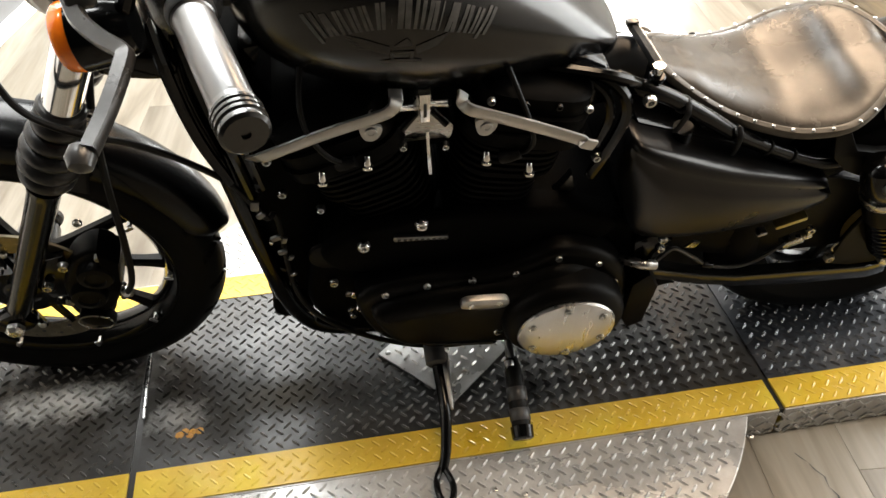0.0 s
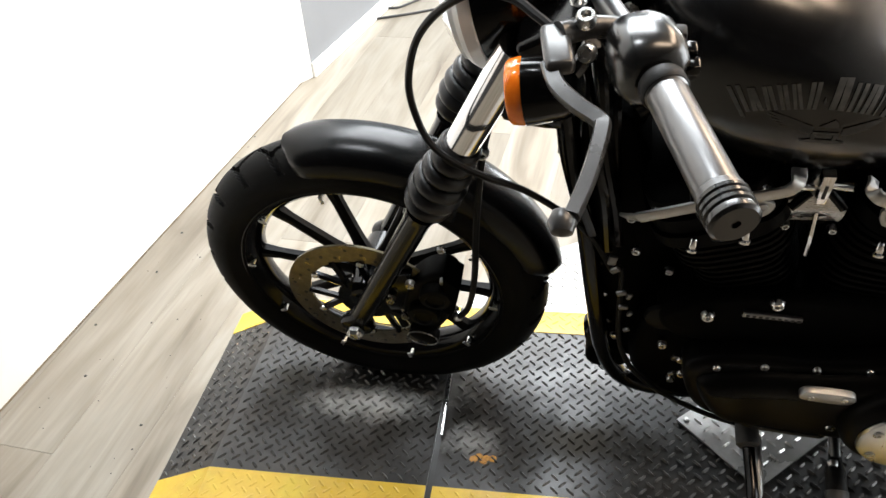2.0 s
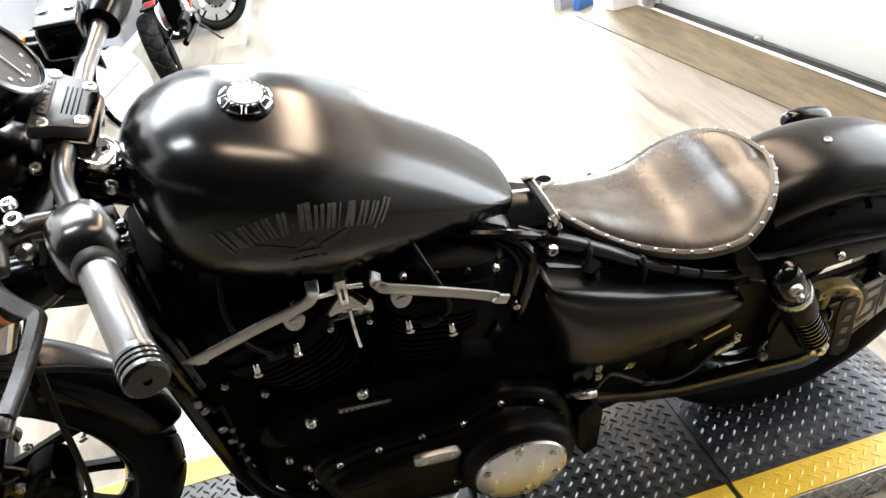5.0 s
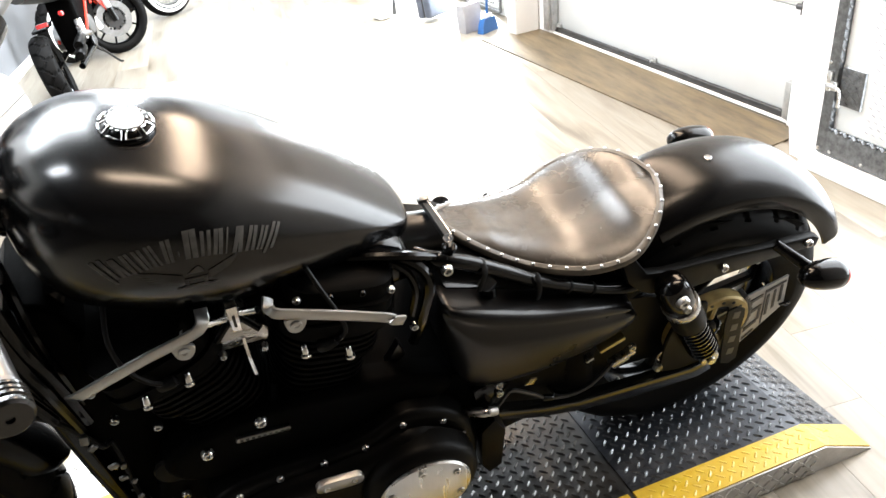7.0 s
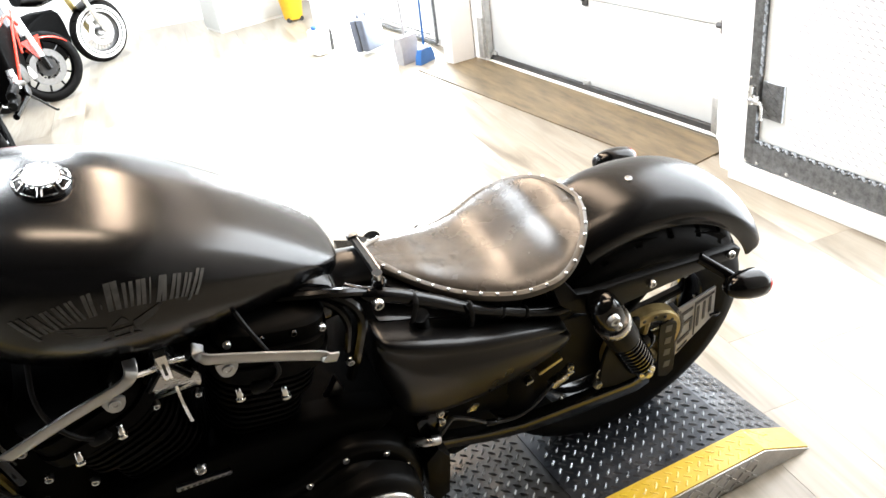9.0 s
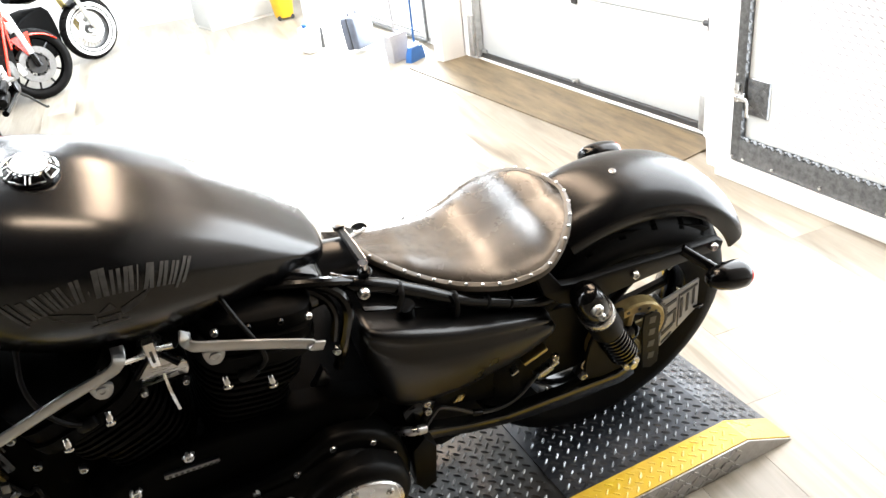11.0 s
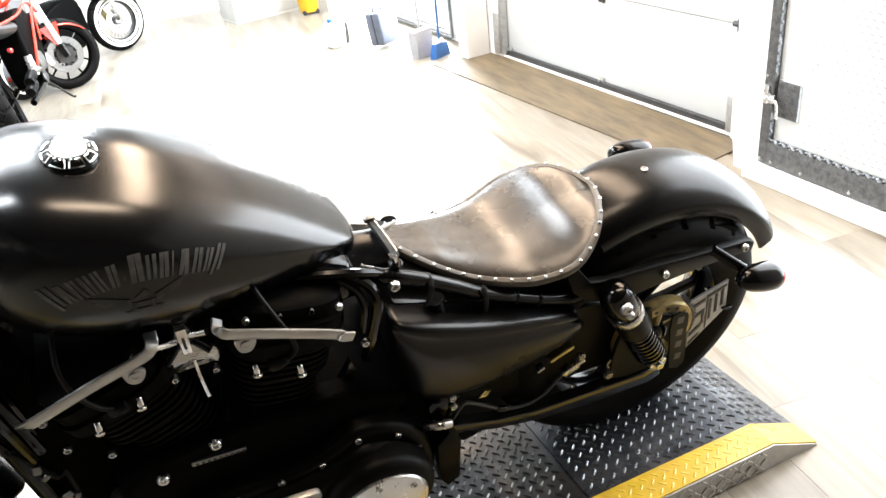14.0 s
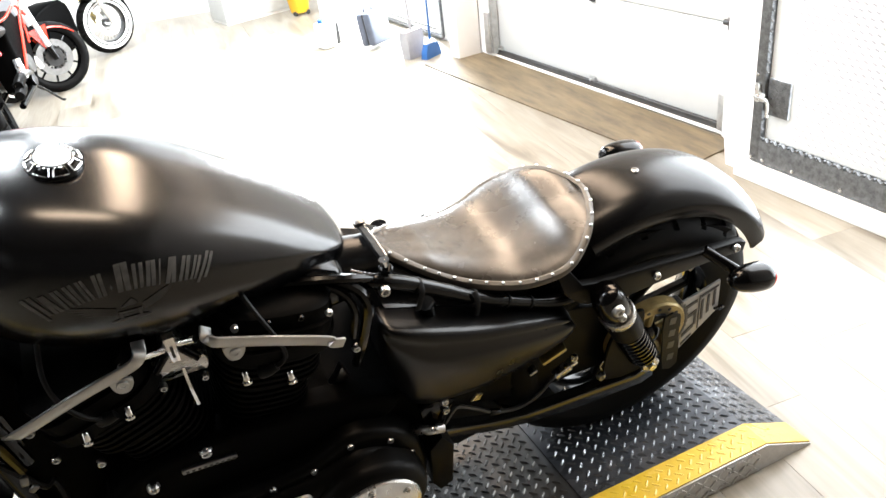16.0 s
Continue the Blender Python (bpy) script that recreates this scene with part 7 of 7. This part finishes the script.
red = new("motorcycle")
RF, FAR = Vector((-0.315, 4.235)), 0.68
wb = 1.42
rang = 78.0
RB = RF - Vector((math.cos(radians(rang)), math.sin(radians(rang)))) * wb * FAR
red.matrix_world = pose(RB.x, RB.y, FLOOR_Z, 0, 0, rang) @ pose(0, 0, 0, -10, 0, 0) @ Matrix.Scale(FAR, 4)
tagged(red, "red and black naked sport motorcycle parked across the room", "motorcycle")
far_wheel("rear_wheel", pose(-0.02, 0.10, 0.315, 0, 0, 15), 0.315, 0.078, 0.215, red, 5, M_GLOSS)
STEERED = pose(wb + 0.15, 0, 0.325, 0, 0, -58)
wf = far_wheel("front_wheel", STEERED, 0.325, 0.058, 0.240, red, 10, M_GLOSS)
for s in (1, -1):
    rings = [[(r * math.cos(2 * math.pi * a / 48), d + 0.050 * s, r * math.sin(2 * math.pi * a / 48)) for r, d in ((0.105, -0.003), (0.165, -0.003), (0.165, 0.003), (0.105, 0.003))] for a in range(48)]
    part("brake_disc", loft(rings, loop=True), M_SATIN_AL, wf, "grey front brake disc")
    part("disc_hub", lathe([(0.085, -0.004), (0.085, 0.004)], (0, 0.052 * s, 0), (0, 1, 0), 20), M_SEAL, wf)
    for k in range(8):
        t = 2 * math.pi * k / 8
        part("disc_bolt", lathe([(0.012, 0), (0.010, 0.006)], (0.10 * math.cos(t), 0.056 * s, 0.10 * math.sin(t)), (0, s, 0), 8), M_SEAL, wf)


def steered(x, y, z):
    return STEERED @ Vector((x, y, z - 0.325))


for s in (1, -1):
    part("fork_leg", tube([steered(0.0, 0.085 * s, 0.32), steered(-0.02, 0.085 * s, 0.60), steered(-0.05, 0.085 * s, 1.0)], 0.026, 10), M_WHITE_PLASTIC, red, "pale silver fork leg")
    part("fork_foot", tube([steered(0.004, 0.088 * s, 0.31), steered(-0.008, 0.088 * s, 0.44)], 0.030, 10), M_GLOSS, red, "black fork foot")
    ob = part("brake_calliper", box(0, 0, 0, 0.055, 0.045, 0.12, 0.012), M_WHITE_PLASTIC, red, "bright brake calliper")
    ob.matrix_basis = STEERED @ pose(-0.165, 0.06 * s, 0.02, 0, -12, 0)
    part("frame_tube", tube([(wb - 0.25, 0.10 * s, 0.92), (wb - 0.55, 0.13 * s, 0.80), (wb - 0.80, 0.13 * s, 0.62), (0.40, 0.12 * s, 0.45)], 0.012, 8), M_RED, red, "red trellis frame tube")
    part("frame_tube", tube([(wb - 0.28, 0.10 * s, 0.80), (wb - 0.52, 0.13 * s, 0.92), (wb - 0.85, 0.12 * s, 0.88), (0.05, 0.08 * s, 0.90)], 0.012, 8), M_RED, red, "red trellis frame tube")
    part("frame_brace", tube([(wb - 0.40, 0.12 * s, 0.86), (wb - 0.62, 0.13 * s, 0.62)], 0.010, 8), M_RED, red, "red frame brace")
    part("swingarm", tube([(0.0, 0.11 * s, 0.315), (0.42, 0.12 * s, 0.36)], 0.026, 8), M_GLOSS, red)
rings = []
for k in range(15):
    a = radians(35 + 85 * k / 14)
    rings.append([steered(0.325 * math.cos(a), y, 0.30 + (0.325 - abs(y) ** 2 * 6) * math.sin(a)) for y in (-0.075, -0.045, 0.0, 0.045, 0.075)] + [steered(0.318 * math.cos(a), y, 0.30 + (0.318 - abs(y) ** 2 * 6) * math.sin(a)) for y in (0.073, 0.0, -0.073)])
part("front_fender", loft(rings), M_RED, red, "red front fender")
for s in (1, -1):
    ob = part("fender_side", prism([(0.06, 0.30), (-0.12, 0.29), (-0.04, 0.10), (0.0, 0.09)], 0.072 * s, 0.079 * s, 0.002, 1), M_RED, red)
    ob.matrix_basis = STEERED
part("engine", prism(rounded([(0.40, 0.36), (0.40, 0.62), (0.52, 0.88), (0.82, 0.90), (0.88, 0.66), (0.72, 0.44), (0.55, 0.34)], 3), -0.09, 0.12, 0.03, 3), M_ENGINE, red, "black and grey engine")
part("clutch_cover", lathe([(0.08, 0), (0.085, 0.01), (0.075, 0.03), (0.001, 0.035)], (0.60, -0.10, 0.50), (0, -1, 0), 28), M_SATIN_AL, red, "grey clutch cover")
part("crankcase", prism(rounded([(0.42, 0.40), (0.44, 0.52), (0.60, 0.58), (0.70, 0.52), (0.64, 0.40), (0.52, 0.36)], 3), -0.15, -0.08, 0.015, 2), M_SATIN_AL, red, "grey crankcase cover")
part("fuel_tank", loft([[(x, W * math.cos(a), z + 0.16 + H * math.sin(a)) for a in [2 * math.pi * k / 20 for k in range(20)]] for x, W, H, z in ((wb - 0.25, 0.06, 0.05, 0.95), (wb - 0.35, 0.14, 0.11, 0.95), (wb - 0.52, 0.17, 0.13, 0.94), (wb - 0.72, 0.12, 0.09, 0.88), (wb - 0.80, 0.06, 0.05, 0.85))]), M_RED, red, "red fuel tank")
part("seat", loft([[(x, W * math.cos(a), z + 0.05 * math.sin(a)) for a in [2 * math.pi * k / 16 for k in range(16)]] for x, W, z in ((0.60, 0.08, 0.83), (0.40, 0.15, 0.82), (0.10, 0.12, 0.88), (-0.22, 0.07, 0.95))]), M_SEAL, red, "black seat")
for x, z in ((0.06, 0.47), (-0.02, 0.41)):
    part("muffler", lathe([(0.022, 0.0), (0.036, 0.04), (0.040, 0.10), (0.040, 0.24), (0.034, 0.25), (0.030, 0.235), (0.001, 0.235)], (x + 0.20, -0.13, z + 0.02), (-1.0, -0.10, -0.10), 20), M_COVER, red, "short black muffler")
part("tail_reflector", box(-0.05, 0.0, 0.69, 0.02, 0.09, 0.03, 0.004), M_RED_LENS, red, "red tail reflector")
part("rear_hugger", prism([(0.05, 0.65), (0.22, 0.67), (0.20, 0.64), (0.05, 0.63)], -0.14, -0.02, 0.004, 1), M_GLOSS, red, "black rear hugger")
part("side_stand", tube([(0.38, -0.10, 0.42), (0.55, -0.13, 0.28), (0.72, -0.16, 0.12), (0.76, -0.17, 0.10)], 0.010, 8), M_GLOSS, red, "black side stand")
part("shock_spring", lathe([(0.03, 0.0), (0.036, 0.02), (0.03, 0.04), (0.036, 0.06), (0.03, 0.08), (0.036, 0.10), (0.03, 0.12), (0.03, 0.16)], (0.34, -0.11, 0.44), (0.3, 0, 1), 16), M_STEEL, red)
bm = lathe([(0.03, 0), (0.05, 0.02), (0.03, 0.03)], (0.42, -0.13, 0.40), (0, -1, 0), 16)
part("foot_peg", bm, M_SEAL, red)
part("turn_lamp", lathe([(0.012, 0), (0.020, 0.01), (0.018, 0.03), (0.001, 0.035)], (0.06, -0.12, 0.72), (-0.5, -1, 0), 16), M_RED_LENS, red, "red lamp")
part("exhaust_pipe", tube([(0.60, -0.08, 0.40), (0.42, -0.14, 0.46), (0.34, -0.14, 0.48), (0.26, -0.13, 0.49)], 0.024, 10), M_SATIN_AL, red, "grey exhaust pipe")

cru = new("motorcycle")
CF = Vector((0.045, 5.13))
cru.matrix_world = pose(CF.x, CF.y, FLOOR_Z, 0, 0, 52) @ pose(0, 0, 0, -4, 0, 0) @ Matrix.Scale(0.66, 4)
tagged(cru, "black cruiser motorcycle with a white-wall tyre, parked beside the red one", "motorcycle")
cw = far_wheel("front_wheel", pose(0, 0, 0.33, 0, 0, -24), 0.33, 0.065, 0.205, cru, 28, M_SATIN_AL, M_WHITE_PLASTIC)
rings = [[(r * math.cos(2 * math.pi * a / 40), d - 0.06, r * math.sin(2 * math.pi * a / 40)) for r, d in ((0.09, -0.003), (0.14, -0.003), (0.14, 0.003), (0.09, 0.003))] for a in range(40)]
part("brake_disc", loft(rings, loop=True), M_STEEL, cw, "bright brake disc")
for s in (1, -1):
    part("fork_leg", tube([(0.0, 0.10 * s, 0.33), (-0.12, 0.10 * s, 0.60), (-0.28, 0.10 * s, 0.98)], 0.030, 12), M_BRASS if s > 0 else M_CHROME, cru, "bright fork leg")
rings = []
for k in range(17):
    a = radians(0 + 125 * k / 16)
    rings.append([(0.37 * math.cos(a), y, 0.33 + (0.37 - abs(y) ** 2 * 5) * math.sin(a)) for y in (-0.085, -0.05, 0.0, 0.05, 0.085)] + [(0.362 * math.cos(a), y, 0.33 + (0.362 - abs(y) ** 2 * 5) * math.sin(a)) for y in (0.083, 0.0, -0.083)])
part("front_fender", loft(rings), M_GLOSS, cru, "black front fender")
part("engine", prism(rounded([(-1.20, 0.26), (-1.2, 0.62), (-0.72, 0.74), (-0.62, 0.50), (-0.70, 0.26)], 3), -0.15, 0.15, 0.03, 3), M_ENGINE, cru, "black engine")
part("fuel_tank", loft([[(x, W * math.cos(a), 0.90 + H * math.sin(a)) for a in [2 * math.pi * k / 20 for k in range(20)]] for x, W, H in ((-0.35, 0.05, 0.05), (-0.48, 0.14, 0.11), (-0.75, 0.16, 0.12), (-1.0, 0.07, 0.05))]), M_GLOSS, cru, "black fuel tank")
far_wheel("rear_wheel", pose(-1.6, 0, 0.33), 0.33, 0.075, 0.205, cru, 28, M_CHROME, M_WHITE_PLASTIC)

# Cleaning things along the wall beside the column.
broom = new("broom")
broom.matrix_world = pose(1.812, 3.235, FLOOR_Z, 0, 0, 28) @ Matrix.Scale(0.66, 4)
tagged(broom, "blue broom standing upright on the floor by the column", "broom")
part("bristles", loft([[(x * k, y * k2, z) for x, y in ((-1, -1), (1, -1), (1, 1), (-1, 1))] for k, k2, z in ((0.110, 0.034, 0.0), (0.095, 0.032, 0.07), (0.070, 0.028, 0.13))]), M_BLUE, broom, "flared blue bristles")
part("head", box(0, 0, 0.145, 0.10, 0.04, 0.035, 0.008), M_WHITE_PLASTIC, broom)
part("handle", tube([(0, 0, 0.15), (0.01, 0, 0.7), (0.02, 0.02, 1.25)], 0.011, 10), M_BLUE, broom, "blue handle")
pan = new("dustpan")
pan.matrix_world = pose(1.722, 3.31, FLOOR_Z, 0, 0, 22) @ Matrix.Scale(0.72, 4)
tagged(pan, "light grey upright dustpan leaning beside the broom", "dustpan")
part("pan", loft([[(x * a, y, z) for x, y in ((-1, -b), (1, -b), (1, b), (-1, b))] for a, b, z in ((0.085, 0.045, 0.0), (0.095, 0.055, 0.16), (0.10, 0.035, 0.235))]), M_GREY_PLASTIC, pan)
part("handle", tube([(0, 0, 0.23), (0, 0.02, 0.55), (0, 0.03, 0.8)], 0.010, 8), M_GREY_PLASTIC, pan)
suit = new("tool_case")
suit.matrix_world = pose(1.60, 3.74, FLOOR_Z + 0.012, 0, -8, -62) @ Matrix.Scale(0.60, 4)
tagged(suit, "grey-blue plastic tool case leaning on the wall", "case")
for s in (-1, 1):
    part("shell", box(0.051 * s + 0.09, 0, 0.19, 0.095, 0.30, 0.35, 0.03, seg=4), M_GREYBLUE, suit)
part("seam", box(0.09, 0, 0.19, 0.014, 0.285, 0.335, 0.004), M_SEAL, suit, "dark seam")
part("case_handle", tube([(0.06, -0.06, 0.365), (0.06, -0.05, 0.40), (0.06, 0.05, 0.40), (0.06, 0.06, 0.365)], 0.012, 8), M_GREYBLUE, suit)
jug = new("jug")
jug.matrix_world = pose(1.36, 3.96, FLOOR_Z, 0, 0, 15)
tagged(jug, "white plastic jug with a dark side stripe", "jug")
part("body", box(0, 0, 0.085, 0.13, 0.11, 0.17, 0.02, seg=3), M_WHITE_PLASTIC, jug)
part("stripe", prism([(0.040, 0.02), (0.068, 0.02), (0.068, 0.15), (0.050, 0.17)], 0.050, 0.058, 0.002, 1), M_SEAL, jug, "dark side stripe")
part("cap", lathe([(0.02, 0), (0.02, 0.02), (0.016, 0.024)], (-0.03, 0, 0.168), (0, 0, 1), 14), M_BLUE, jug)
bucket = new("bucket")
bucket.matrix_world = pose(1.47, 5.12, FLOOR_Z, 0, 0, 0) @ Matrix.Scale(0.62, 4)
tagged(bucket, "yellow and black mop bucket against the far wall", "bucket")
part("tub", lathe([(0.11, 0.0), (0.12, 0.02), (0.15, 0.26), (0.16, 0.28), (0.15, 0.30)], (0, 0, 0.03), (0, 0, 1), 24), M_YELLOW_PLASTIC, bucket)
part("wringer", box(0.07, 0.02, 0.36, 0.16, 0.20, 0.14, 0.02), M_SEAL, bucket, "black wringer")
part("caster", lathe([(0.03, -0.015), (0.03, 0.015)], (-0.08, -0.08, 0.03), (0, 1, 0), 14), M_SEAL, bucket)
part("caster", lathe([(0.03, -0.015), (0.03, 0.015)], (0.08, -0.08, 0.03), (0, 1, 0), 14), M_SEAL, bucket)
cab = new("storage_cabinet")
cab.matrix_world = pose(1.60, 4.40, FLOOR_Z, 0, 0, 10) @ Matrix.Scale(0.6, 4)
tagged(cab, "white storage cabinet standing by the wall", "cabinet")
part("body", box(0, 0, 0.50, 0.42, 0.30, 0.96, 0.006), M_DOOR, cab)
part("plinth", box(0, 0, 0.01, 0.40, 0.28, 0.022), M_TRIM, cab)
for s in (-1, 1):
    part("cabinet_door", box(0.104 * s, -0.156, 0.50, 0.20, 0.012, 0.92, 0.003), M_WHITE_PLASTIC, cab)
    part("cabinet_knob", lathe([(0.006, 0), (0.012, 0.012), (0.010, 0.02)], (0.02 * s, -0.162, 0.55), (0, -1, 0), 12), M_STEEL, cab)
sideboard = new("storage_cabinet")
sideboard.matrix_world = pose(1.15, 5.42, FLOOR_Z, 0, 0, 14)
tagged(sideboard, "white storage cabinet at the back of the room", "cabinet")
part("body", box(0, 0, 0.50, 0.60, 0.30, 0.96, 0.006), M_DOOR, sideboard)
part("plinth", box(0, 0, 0.01, 0.58, 0.28, 0.022), M_TRIM, sideboard)

# Glazed door in the wall behind the broom.
wframe = new("glazed_door")
wframe.matrix_world = pose((D1 + ddir * 0.97).x, (D1 + ddir * 0.97).y, 0, 0, 0, dang)
tagged(wframe, "white glazed door with two nested grey frames", "glazed door")
for inset, t in ((0.0, 0.018), (0.07, 0.012)):
    a, b, z0, z1 = -0.44 + inset, 0.44 - inset, -0.045 + inset * 0.7, 1.5 - inset
    for q, s in (((a, (z0 + z1) / 2), (t, z1 - z0)), ((b, (z0 + z1) / 2), (t, z1 - z0)), (((a + b) / 2, z0), (b - a - t, t)), (((a + b) / 2, z1), (b - a - t, t))):
        part("frame_bar", box(q[0], 0.026, q[1], s[0], 0.016, s[1], 0.002), M_GREY_PLATE, wframe)
part("panel", box(0, 0.010, 0.72, 0.90, 0.014, 1.50), M_DOOR, wframe)

# Fittings on the grey wall.
gw = pose(G0.x, G0.y, 0, 0, 0, gang)


def on_grey(name, label, category, s, z):
    ob = new(name)
    ob.matrix_world = gw @ pose(s, 0, z)
    return tagged(ob, label, category)


ch = on_grey("charger", "small black charger plugged into the wall", "charger", 0.485, 0.325)
part("body", box(0, -0.024, 0, 0.075, 0.045, 0.10, 0.006), M_SEAL, ch)
part("label", box(0.0, -0.048, -0.030, 0.035, 0.002, 0.028), M_GREY_PLASTIC, ch, "grey label")
part("plug", box(-0.03, -0.016, 0.03, 0.03, 0.03, 0.05, 0.006), M_SEAL, ch)
part("lead", tube([(0.0, -0.045, -0.03), (0.05, -0.07, -0.02), (0.12, -0.06, -0.06), (0.20, -0.05, -0.04), (0.26, -0.04, 0.04), (0.30, -0.03, 0.14), (0.31, -0.02, 0.30)], 0.006, 8), M_GREEN_CABLE, ch, "pale green lead")
sw = on_grey("wall_thermostat", "grey-beige wall unit with a dark display", "thermostat", 0.40, 0.575)
part("body", box(0, -0.016, 0, 0.21, 0.030, 0.070, 0.004), M_BEIGE, sw)
part("grille", box(0.005, -0.032, -0.014, 0.18, 0.003, 0.030), M_GREY_PLASTIC, sw)
part("display", box(-0.03, -0.032, 0.018, 0.075, 0.003, 0.018), M_SEAL, sw, "dark display")
pp = on_grey("wall_outlet", "cream wall outlet plate", "outlet", 0.80, 0.262)
part("plate", box(0, -0.005, 0, 0.09, 0.009, 0.12, 0.002), M_CREAM, pp)
part("socket", box(0, -0.011, 0.02, 0.03, 0.004, 0.03, 0.002), M_TRIM, pp)
wire = new("cable_coil")
tagged(wire, "thin black cable lying on the floor by the wall", "cable")
wire.matrix_world = pose(-1.20, 2.25, FLOOR_Z)
part("lead", tube([(0.30, 0.40, 0.005), (0.17, 0.25, 0.005), (0.074, 0.153, 0.005), (-0.004, 0.050, 0.005), (-0.069, 0.034, 0.006), (-0.114, -0.014, 0.006), (-0.132, -0.081, 0.007), (-0.096, -0.096, 0.006), (0.015, -0.054, 0.006), (0.126, 0.002, 0.005), (0.33, 0.12, 0.005)], 0.0055, 8), M_SEAL, wire)

# ---- floor planks, last ----
plank_bm = box(0, 0, -0.003, 0.1821, 1.2178, 0.006, 0.0004, seg=1)
plank_mesh = mesh_from("plank", plank_bm, M_PLANK, smooth=False)
prng = random.Random(11)
ROT = pose(0, 0, 0, 0, 0, -4)


def lay_plank(v, lift_by):
    ob = new("plank", plank_mesh)
    ob.matrix_world = pose(v.x, v.y, FLOOR_Z + lift_by, 0, 0, -4)
    ob.parent = floor
    ob.matrix_parent_inverse = floor.matrix_world.inverted()


rows = []
for i in range(-12, 22):
    off = prng.uniform(0, 1.2)
    rows.append((i, off))
    for k in range(-1, 6):
        v = ROT @ Vector((0.1825 * i, 1.2185 * k + off - 0.5, FLOOR_Z))
        if -1.75 < v.x < 2.25 and -1.3 < v.y < 6.6:
            lay_plank(v, 0.0005 * prng.random())
for i, off in rows:
    for k in range(-4, 1):
        v = ROT @ Vector((0.1825 * i, 1.2185 * k + off - 0.5, FLOOR_Z))
        if -2.1 < v.x < 2.45 and -3.97 < v.y < 1.0 and (k < -1 or v.y <= -1.3):
            lay_plank(v, 0.0005 * prng.random())
